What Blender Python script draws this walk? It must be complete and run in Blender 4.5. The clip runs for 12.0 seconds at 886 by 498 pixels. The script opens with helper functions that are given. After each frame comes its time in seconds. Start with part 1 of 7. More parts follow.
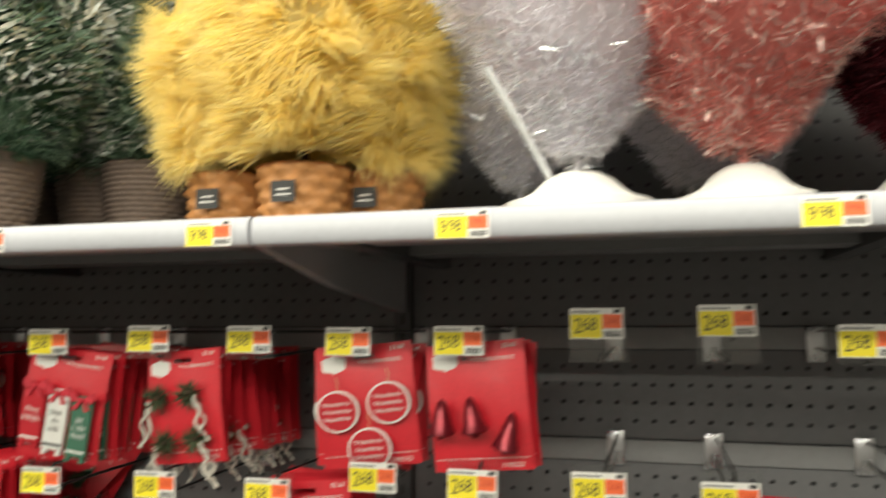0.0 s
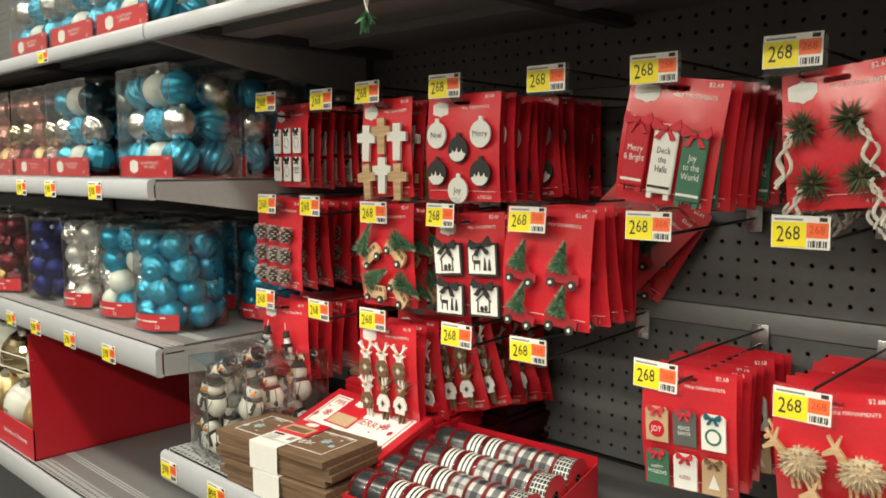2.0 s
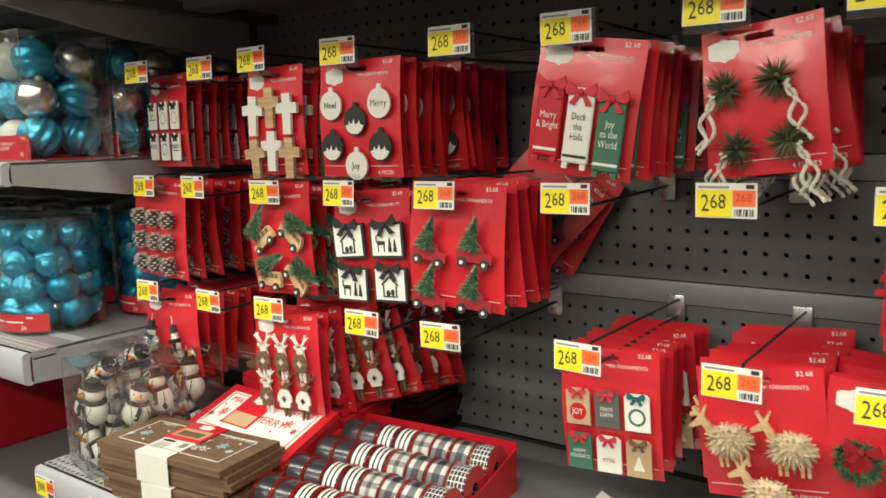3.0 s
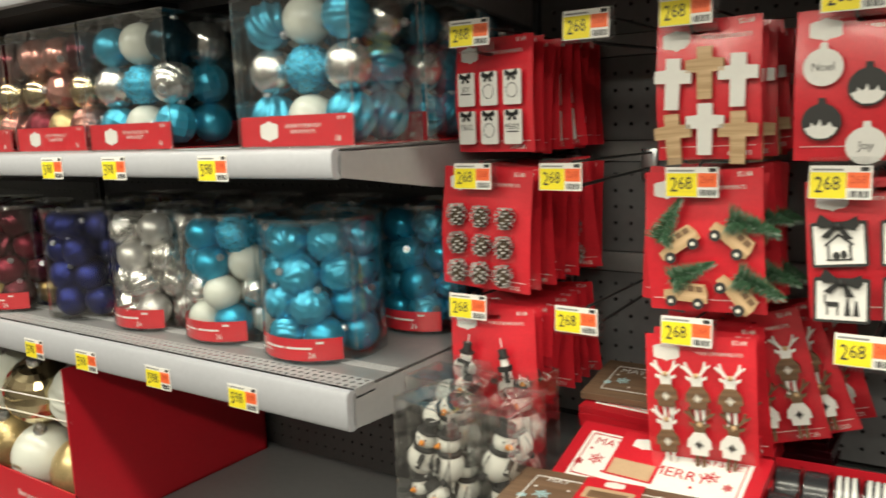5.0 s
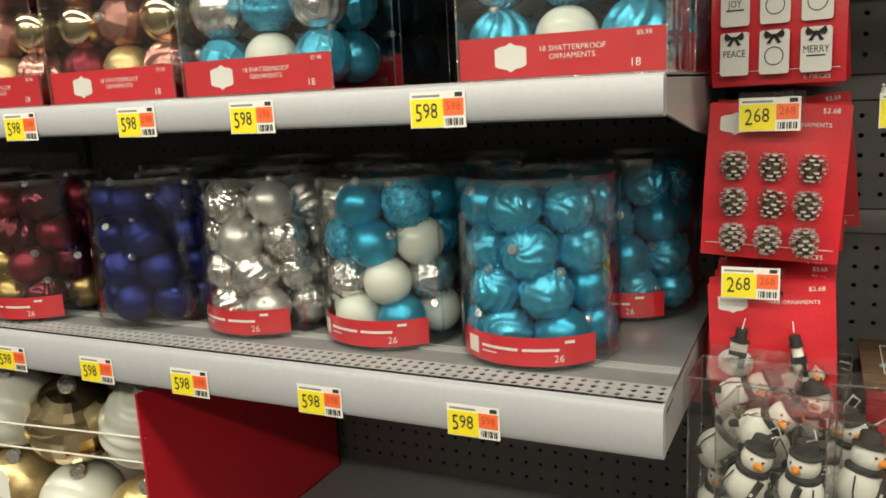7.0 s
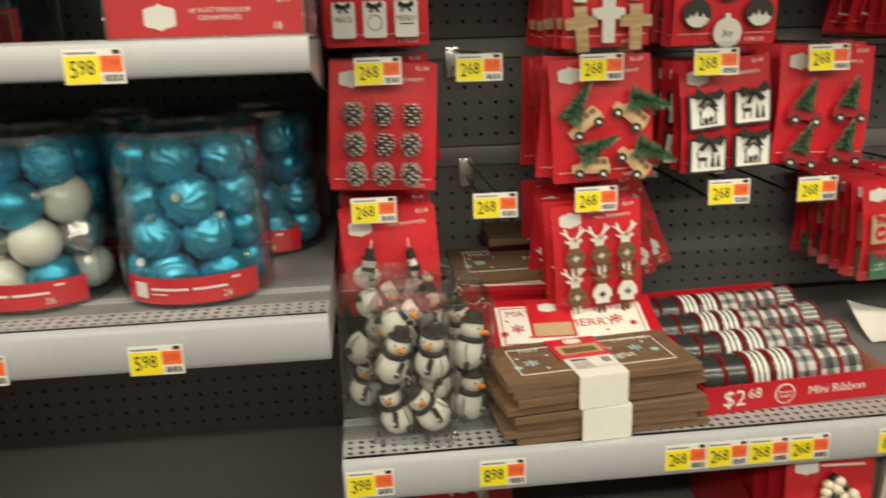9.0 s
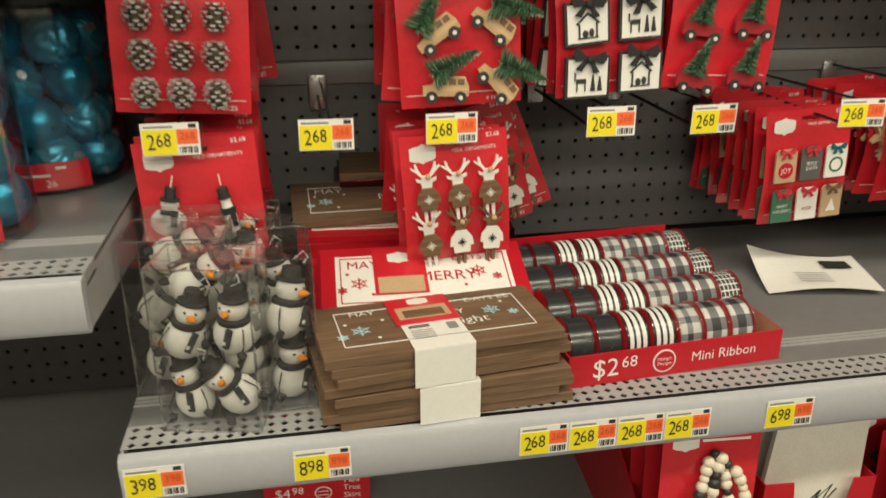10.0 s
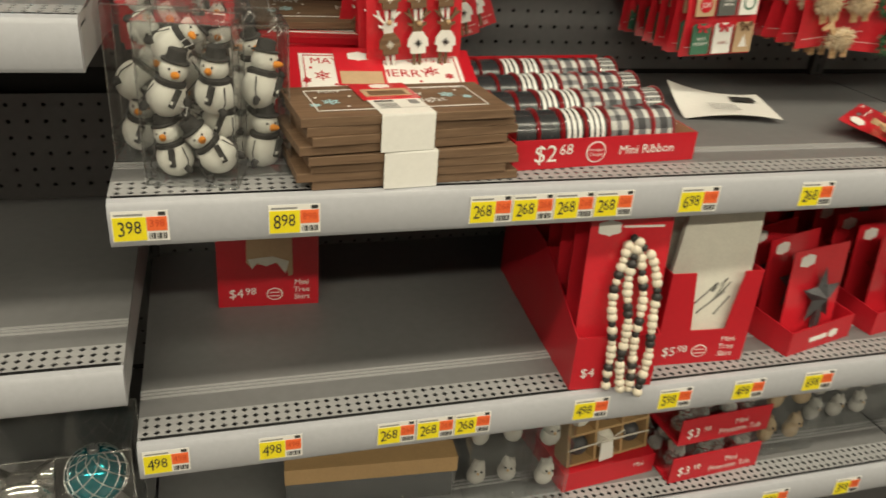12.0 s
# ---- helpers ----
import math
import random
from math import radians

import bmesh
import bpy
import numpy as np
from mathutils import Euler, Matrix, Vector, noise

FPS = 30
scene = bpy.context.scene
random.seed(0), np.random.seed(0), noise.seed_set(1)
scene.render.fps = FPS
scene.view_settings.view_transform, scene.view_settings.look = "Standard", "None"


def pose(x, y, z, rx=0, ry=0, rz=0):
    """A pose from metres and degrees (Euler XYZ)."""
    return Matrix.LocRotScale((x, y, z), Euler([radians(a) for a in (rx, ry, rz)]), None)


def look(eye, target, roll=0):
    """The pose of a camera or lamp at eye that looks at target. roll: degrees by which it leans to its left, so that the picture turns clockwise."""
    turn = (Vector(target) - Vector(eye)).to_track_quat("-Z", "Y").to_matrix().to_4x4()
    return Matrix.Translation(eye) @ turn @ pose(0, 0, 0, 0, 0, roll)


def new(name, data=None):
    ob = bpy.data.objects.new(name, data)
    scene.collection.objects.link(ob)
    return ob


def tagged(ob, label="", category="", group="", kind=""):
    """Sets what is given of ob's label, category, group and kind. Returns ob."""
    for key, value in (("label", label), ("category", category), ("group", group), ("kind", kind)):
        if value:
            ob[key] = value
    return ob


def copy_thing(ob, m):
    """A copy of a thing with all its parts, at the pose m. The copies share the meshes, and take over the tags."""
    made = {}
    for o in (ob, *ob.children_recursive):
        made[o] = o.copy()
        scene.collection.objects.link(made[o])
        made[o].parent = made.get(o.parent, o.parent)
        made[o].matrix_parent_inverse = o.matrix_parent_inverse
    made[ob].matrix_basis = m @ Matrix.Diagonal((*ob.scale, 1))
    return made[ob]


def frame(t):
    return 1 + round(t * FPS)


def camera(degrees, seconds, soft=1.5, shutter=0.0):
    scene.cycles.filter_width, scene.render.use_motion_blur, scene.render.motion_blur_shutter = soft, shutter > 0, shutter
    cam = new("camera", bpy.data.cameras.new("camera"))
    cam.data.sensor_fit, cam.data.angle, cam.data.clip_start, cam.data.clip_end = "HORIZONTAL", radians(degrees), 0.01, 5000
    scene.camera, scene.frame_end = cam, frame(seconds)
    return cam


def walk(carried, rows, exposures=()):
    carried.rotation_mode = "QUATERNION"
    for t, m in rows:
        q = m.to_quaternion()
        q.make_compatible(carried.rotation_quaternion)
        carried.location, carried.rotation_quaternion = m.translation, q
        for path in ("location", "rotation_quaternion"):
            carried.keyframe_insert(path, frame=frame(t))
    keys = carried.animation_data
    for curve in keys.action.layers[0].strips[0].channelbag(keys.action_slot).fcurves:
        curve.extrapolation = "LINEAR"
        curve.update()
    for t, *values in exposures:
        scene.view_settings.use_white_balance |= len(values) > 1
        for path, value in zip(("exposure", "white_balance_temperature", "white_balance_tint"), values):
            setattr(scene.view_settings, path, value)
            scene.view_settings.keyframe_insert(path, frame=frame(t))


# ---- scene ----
cam = camera(58.0, 12.0, soft=1.6, shutter=0.4)
PATH = [
    (0, (1.597, -0.692, 1.471), (1.075, 1.23, 1.654), -0.2),
    (0.5, (1.514, -0.662, 1.424), (0.682, 1.156, 1.48), 0.8),
    (0.6, (1.494, -0.655, 1.407), (0.606, 1.136, 1.46), 1.0),
    (1, (1.401, -0.64, 1.375), (0.322, 1.044, 1.356), 1.2),
    (1.5, (1.312, -0.643, 1.354), (0.027, 0.884, 1.226), 0.6),
    (2, (1.276, -0.634, 1.339), (-0.092, 0.81, 1.133), -0.1),
    (2.5, (1.258, -0.617, 1.344), (-0.012, 0.907, 1.087), -2.0),
    (2.7, (1.248, -0.598, 1.34), (0.042, 0.974, 1.068), -2.0),
    (4.3, (0.85, -0.546, 1.341), (-0.271, 1.085, 1.05), -1.0),
    (4.5, (0.776, -0.576, 1.342), (-0.349, 1.049, 1.038), -1.3),
    (5, (0.616, -0.685, 1.341), (-0.503, 0.944, 1.032), -2.1),
    (5.5, (0.506, -0.714, 1.335), (-0.607, 0.918, 1.021), -1.5),
    (6, (0.342, -0.674, 1.322), (-0.74, 0.978, 1.009), -2.1),
    (6.5, (0.212, -0.646, 1.317), (-0.789, 1.049, 0.966), -2.9),
    (6.7, (0.172, -0.65, 1.309), (-0.774, 1.074, 0.946), -2.9),
    (8.3, (-0.047, -0.832, 1.325), (-0.247, 1.106, 0.873), -3.0),
    (8.5, (-0.007, -0.828, 1.315), (-0.099, 1.118, 0.866), -2.8),
    (9, (0.044, -0.811, 1.318), (0.231, 1.109, 0.792), -1.8),
    (9.5, (0.121, -0.748, 1.311), (0.443, 1.127, 0.693), -1.3),
    (10, (0.181, -0.645, 1.287), (0.52, 1.191, 0.57), -0.0),
    (10.5, (0.199, -0.588, 1.243), (0.509, 1.217, 0.439), 1.8),
    (11, (0.193, -0.622, 1.214), (0.506, 1.146, 0.331), 2.9),
    (11.5, (0.142, -0.699, 1.188), (0.524, 1.028, 0.255), 4.6),
    (12, (0.103, -0.772, 1.182), (0.648, 0.933, 0.291), 4.6),
]
walk(cam, [(t, look(eye, target, roll)) for t, eye, target, roll in PATH],
     exposures=[(0.0, 0.35, 6200, 10), (1.0, 0.28, 6000, 10), (2.0, 0.13, 6350, 10), (4.5, 0.17, 6300, 10), (5.5, 0.04, 6400, 10), (6.7, -0.04, 6450, 10), (8.5, -0.15, 6750, 10), (10.5, -0.32, 6800, 10), (11.5, -0.31, 6800, 10), (12.0, -0.24, 6800, 10)])

# ---- light ----
world = bpy.data.worlds.new("store_air")
scene.world = world
world.use_nodes = True
world.node_tree.nodes["Background"].inputs["Color"].default_value = (1.0, 0.95, 0.88, 1)
world.node_tree.nodes["Background"].inputs["Strength"].default_value = 0.004
LAMP_ROWS = ((-1.2, 175.0), (-3.6, 285.0), (-6.0, 290.0), (-8.4, 100.0))
for lamp_y, watts in LAMP_ROWS:
    lamp = new("ceiling_lamp", bpy.data.lights.new("ceiling_lamp", "AREA"))
    lamp.data.shape, lamp.data.size, lamp.data.size_y = "RECTANGLE", 8.4, 0.25
    lamp.data.energy, lamp.data.color = watts, (1.0, 0.94, 0.75)
    lamp.matrix_world = pose(0.4, lamp_y, 3.42, 0, 0, 0)

# ---- materials ----
def mat(name, colour, rough=0.5, metal=0.0, vary=0.08, scale=30.0, bump=0.0, bump_scale=200.0, coat=0.0, per_object=0.0, sheen=0.0):
    """A painted or plain surface with large and small variation, a fine relief and a little wear in its gloss."""
    m = bpy.data.materials.new(name)
    m.use_nodes = True
    n, l = m.node_tree.nodes, m.node_tree.links
    b = n["Principled BSDF"]
    co = n.new("ShaderNodeTexCoord")
    big, fine = n.new("ShaderNodeTexNoise"), n.new("ShaderNodeTexNoise")
    big.inputs["Scale"].default_value, fine.inputs["Scale"].default_value = scale, scale * 11
    big.inputs["Detail"].default_value = 5
    for t in (big, fine):
        l.new(co.outputs["Object"], t.inputs["Vector"])
    add = n.new("ShaderNodeMath"); add.operation = "ADD"
    l.new(big.outputs["Fac"], add.inputs[0]); l.new(fine.outputs["Fac"], add.inputs[1])
    span = n.new("ShaderNodeMapRange")
    span.inputs["From Min"].default_value, span.inputs["From Max"].default_value = 0.6, 1.4
    span.inputs["To Min"].default_value, span.inputs["To Max"].default_value = 1 - vary, 1 + vary
    l.new(add.outputs[0], span.inputs["Value"])
    value = span.outputs[0]
    if per_object:
        info, wide, mul = n.new("ShaderNodeObjectInfo"), n.new("ShaderNodeMapRange"), n.new("ShaderNodeMath")
        wide.inputs["To Min"].default_value, wide.inputs["To Max"].default_value = 1 - per_object, 1 + per_object
        mul.operation = "MULTIPLY"
        l.new(info.outputs["Random"], wide.inputs["Value"])
        l.new(wide.outputs[0], mul.inputs[0]); l.new(value, mul.inputs[1])
        value = mul.outputs[0]
    tint = n.new("ShaderNodeMix"); tint.data_type, tint.blend_type = "RGBA", "MULTIPLY"
    tint.inputs[0].default_value = 1.0
    tint.inputs[6].default_value = (*colour, 1)
    l.new(value, tint.inputs[7]); l.new(tint.outputs[2], b.inputs["Base Color"])
    gloss = n.new("ShaderNodeMapRange")
    gloss.inputs["To Min"].default_value, gloss.inputs["To Max"].default_value = max(0.02, rough - 0.07), min(1, rough + 0.07)
    l.new(big.outputs["Fac"], gloss.inputs["Value"]); l.new(gloss.outputs[0], b.inputs["Roughness"])
    b.inputs["Metallic"].default_value = metal
    b.inputs["Coat Weight"].default_value, b.inputs["Coat Roughness"].default_value = coat, 0.12
    b.inputs["Sheen Weight"].default_value = sheen
    if bump:
        tex, bp = n.new("ShaderNodeTexNoise"), n.new("ShaderNodeBump")
        tex.inputs["Scale"].default_value = bump_scale
        bp.inputs["Strength"].default_value, bp.inputs["Distance"].default_value = bump, 0.002
        l.new(co.outputs["Object"], tex.inputs["Vector"])
        l.new(tex.outputs["Fac"], bp.inputs["Height"]); l.new(bp.outputs[0], b.inputs["Normal"])
        if coat:
            l.new(bp.outputs[0], b.inputs["Coat Normal"])
    return m


def clear(name, tint=(0.96, 0.97, 0.97), gloss=0.9, rough=0.06, wrinkle=0.25, scale=18.0, base=0.06):
    """Thin clear plastic: see-through, with gloss at grazing angles and a crinkled surface."""
    m = bpy.data.materials.new(name)
    m.use_nodes = True
    n, l = m.node_tree.nodes, m.node_tree.links
    n.remove(n["Principled BSDF"])
    see, shine, mix, fres = n.new("ShaderNodeBsdfTransparent"), n.new("ShaderNodeBsdfGlossy"), n.new("ShaderNodeMixShader"), n.new("ShaderNodeLayerWeight")
    see.inputs["Color"].default_value = (*tint, 1)
    shine.inputs["Color"].default_value = (gloss, gloss, gloss, 1)
    shine.inputs["Roughness"].default_value = rough
    co, tex, bp = n.new("ShaderNodeTexCoord"), n.new("ShaderNodeTexNoise"), n.new("ShaderNodeBump")
    tex.inputs["Scale"].default_value, tex.inputs["Detail"].default_value = scale, 2
    bp.inputs["Strength"].default_value, bp.inputs["Distance"].default_value = wrinkle, 0.01
    fres.inputs["Blend"].default_value = 0.5
    edge, amount = n.new("ShaderNodeMath"), n.new("ShaderNodeMath")
    edge.operation, amount.operation = "POWER", "MULTIPLY_ADD"
    edge.inputs[1].default_value, amount.inputs[1].default_value, amount.inputs[2].default_value = 3.5, 0.75, base
    l.new(co.outputs["Object"], tex.inputs["Vector"]); l.new(tex.outputs["Fac"], bp.inputs["Height"])
    l.new(bp.outputs[0], shine.inputs["Normal"]); l.new(bp.outputs[0], fres.inputs["Normal"])
    l.new(fres.outputs["Facing"], edge.inputs[0]); l.new(edge.outputs[0], amount.inputs[0]); l.new(amount.outputs[0], mix.inputs[0]); l.new(see.outputs[0], mix.inputs[1]); l.new(shine.outputs[0], mix.inputs[2])
    l.new(mix.outputs[0], n["Material Output"].inputs["Surface"])
    return m


def glitter(name, colour, metal=0.75, cells_per_unit=24):
    """Glitter: small grains that each face their own way."""
    m = mat(name, colour, 0.3, metal, 0.25, cells_per_unit / 10)
    n, l = m.node_tree.nodes, m.node_tree.links
    b = n["Principled BSDF"]
    co, cells, bp = n.new("ShaderNodeTexCoord"), n.new("ShaderNodeTexVoronoi"), n.new("ShaderNodeBump")
    cells.inputs["Scale"].default_value = cells_per_unit
    bp.inputs["Strength"].default_value, bp.inputs["Distance"].default_value = 0.8, 0.001
    l.new(co.outputs["Object"], cells.inputs["Vector"])
    l.new(cells.outputs["Color"], bp.inputs["Height"]); l.new(bp.outputs[0], b.inputs["Normal"])
    return m


def fluffy(name, colour, rough=0.5, metal=0.0, vary=0.15, glow=0.45):
    """Thin fibres that let some light through."""
    m = mat(name, colour, rough, metal, vary, 20)
    n, l = m.node_tree.nodes, m.node_tree.links
    through_light, mix = n.new("ShaderNodeBsdfTranslucent"), n.new("ShaderNodeMixShader")
    through_light.inputs["Color"].default_value = (*colour, 1)
    mix.inputs[0].default_value = glow
    l.new(n["Principled BSDF"].outputs[0], mix.inputs[1]); l.new(through_light.outputs[0], mix.inputs[2])
    l.new(mix.outputs[0], n["Material Output"].inputs["Surface"])
    return m


def wood(name, dark, light, scale=18.0):
    m = bpy.data.materials.new(name)
    m.use_nodes = True
    n, l = m.node_tree.nodes, m.node_tree.links
    b = n["Principled BSDF"]
    co, mp, grain, ramp, bp = n.new("ShaderNodeTexCoord"), n.new("ShaderNodeMapping"), n.new("ShaderNodeTexNoise"), n.new("ShaderNodeValToRGB"), n.new("ShaderNodeBump")
    mp.inputs["Scale"].default_value = (1, 9, 14)
    grain.inputs["Scale"].default_value, grain.inputs["Detail"].default_value = scale, 7
    ramp.color_ramp.elements[0].color, ramp.color_ramp.elements[1].color = (*dark, 1), (*light, 1)
    ramp.color_ramp.elements[0].position, ramp.color_ramp.elements[1].position = 0.35, 0.65
    bp.inputs["Strength"].default_value, bp.inputs["Distance"].default_value = 0.25, 0.001
    l.new(co.outputs["Object"], mp.inputs["Vector"]); l.new(mp.outputs[0], grain.inputs["Vector"])
    l.new(grain.outputs["Fac"], ramp.inputs[0]); l.new(ramp.outputs[0], b.inputs["Base Color"])
    l.new(grain.outputs["Fac"], bp.inputs["Height"]); l.new(bp.outputs[0], b.inputs["Normal"])
    b.inputs["Roughness"].default_value = 0.6
    return m


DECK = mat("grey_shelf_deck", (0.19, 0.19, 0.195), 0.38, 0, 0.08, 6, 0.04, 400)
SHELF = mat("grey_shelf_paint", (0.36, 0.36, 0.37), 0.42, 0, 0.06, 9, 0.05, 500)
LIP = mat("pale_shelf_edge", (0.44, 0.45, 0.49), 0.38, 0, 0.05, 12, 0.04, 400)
PEG = mat("charcoal_peg_panel", (0.145, 0.145, 0.15), 0.5, 0, 0.10, 7, 0.08, 500)
RAIL = mat("grey_slot_rail", (0.25, 0.25, 0.255), 0.42, 0, 0.08, 12)
# Near-black that paints in the shade inside holes and slots.
DARK = mat("opening_shade", (0.02, 0.02, 0.021), 0.8, 0, 0.1, 10)
BRACKET = mat("dark_bracket_paint", (0.07, 0.07, 0.073), 0.5, 0, 0.1, 12)
WIRE = mat("black_hook_wire", (0.05, 0.05, 0.05), 0.3, 0.6, 0.1, 30)
ZINC = mat("zinc_hook_plate", (0.62, 0.63, 0.65), 0.28, 0.9, 0.12, 40)
RED = mat("glossy_red_card", (0.64, 0.020, 0.034), 0.32, 0, 0.10, 22, 0.45, 26, coat=1.0, per_object=0.07)
RED.node_tree.nodes["Principled BSDF"].inputs["Coat Roughness"].default_value = 0.16
REDBOX = mat("red_printed_cardboard", (0.52, 0.010, 0.022), 0.42, 0, 0.06, 14, 0.04, 300, coat=0.15)
DEEPRED = mat("deep_red_print", (0.28, 0.008, 0.014), 0.5, 0, 0.1, 20)
WHITE = mat("white_paper", (0.80, 0.79, 0.76), 0.6, 0, 0.04, 20, 0.03, 300)
CREAM = mat("cream_felt", (0.72, 0.70, 0.63), 0.9, 0, 0.08, 30, 0.3, 500)
YELLOW = mat("yellow_tag_print", (0.86, 0.72, 0.02), 0.5, 0, 0.04, 30)
ORANGE = mat("orange_tag_print", (0.88, 0.16, 0.045), 0.5, 0, 0.04, 30)
TAGRED = mat("dark_orange_print", (0.62, 0.07, 0.02), 0.5, 0, 0.04, 30)
INK = mat("black_ink", (0.03, 0.03, 0.03), 0.6, 0, 0.1, 30)
GREYINK = mat("grey_ink", (0.25, 0.25, 0.25), 0.6, 0, 0.1, 30)
HOLDER = clear("clear_tag_holder", gloss=0.8, rough=0.1, wrinkle=0.02)
BAG = clear("crinkled_clear_bag", wrinkle=0.5, scale=25)
TUB = clear("clear_tub_plastic", wrinkle=0.22, scale=26, base=0.10, rough=0.08)
BOXCLEAR = clear("clear_box_plastic", wrinkle=0.26, scale=20, base=0.12, rough=0.09)
SEAM = clear("clear_box_fold", wrinkle=0.3, scale=60, base=0.38, rough=0.15)
BLACKLID = mat("black_plastic_lid", (0.015, 0.015, 0.016), 0.3, 0, 0.1, 20)
WALNUT = wood("walnut_stained_board", (0.135, 0.080, 0.046), (0.200, 0.122, 0.073))
PALEWOOD = wood("pale_plywood", (0.48, 0.31, 0.16), (0.66, 0.46, 0.27))
BROWNWOOD = wood("brown_plywood", (0.13, 0.075, 0.04), (0.22, 0.13, 0.07))
GREEN = mat("dark_green_bristle", (0.05, 0.135, 0.065), 0.7, 0, 0.3, 60)
FROST = mat("frosted_green_bristle", (0.17, 0.25, 0.17), 0.8, 0, 0.4, 25)
FROSTWHITE = mat("white_flocking", (0.62, 0.64, 0.60), 0.9, 0, 0.15, 25)
TEAL = mat("teal_foil", (0.060, 0.40, 0.60), 0.20, 0.62, 0.25, 4, 0.45, 9)
TEALGLIT = glitter("teal_glitter", (0.035, 0.36, 0.57))
TEALMATT = mat("teal_satin", (0.055, 0.40, 0.62), 0.28, 0.6, 0.25, 4, 0.85, 13)
SILVER = mat("silver_foil", (0.72, 0.71, 0.69), 0.15, 0.9, 0.15, 4, 0.40, 9)
SILVERGLIT = glitter("silver_glitter", (0.66, 0.65, 0.63))
PEARL = mat("pearl_white_paint", (0.64, 0.66, 0.60), 0.30, 0.0, 0.03, 20, coat=0.3)
NAVY = mat("navy_foil", (0.010, 0.018, 0.14), 0.22, 0.75, 0.2, 4, 0.7, 10)
NAVYGLIT = glitter("navy_glitter", (0.008, 0.015, 0.12))
GOLD = mat("gold_satin", (0.36, 0.26, 0.10), 0.3, 0.9, 0.1, 30)
GOLDBRIGHT = mat("gold_mirror", (0.70, 0.58, 0.36), 0.14, 1.0, 0.05, 20)
GOLDGLIT = glitter("gold_glitter", (0.62, 0.48, 0.24))
ROSE = mat("rose_foil", (0.56, 0.27, 0.23), 0.22, 0.8, 0.15, 30)
BERRY = glitter("berry_glitter", (0.17, 0.014, 0.03))
WINE = mat("wine_foil", (0.09, 0.012, 0.02), 0.2, 0.8, 0.2, 30)
BLACKBALL = mat("smoked_blue_foil", (0.01, 0.035, 0.05), 0.18, 0.8, 0.2, 30)

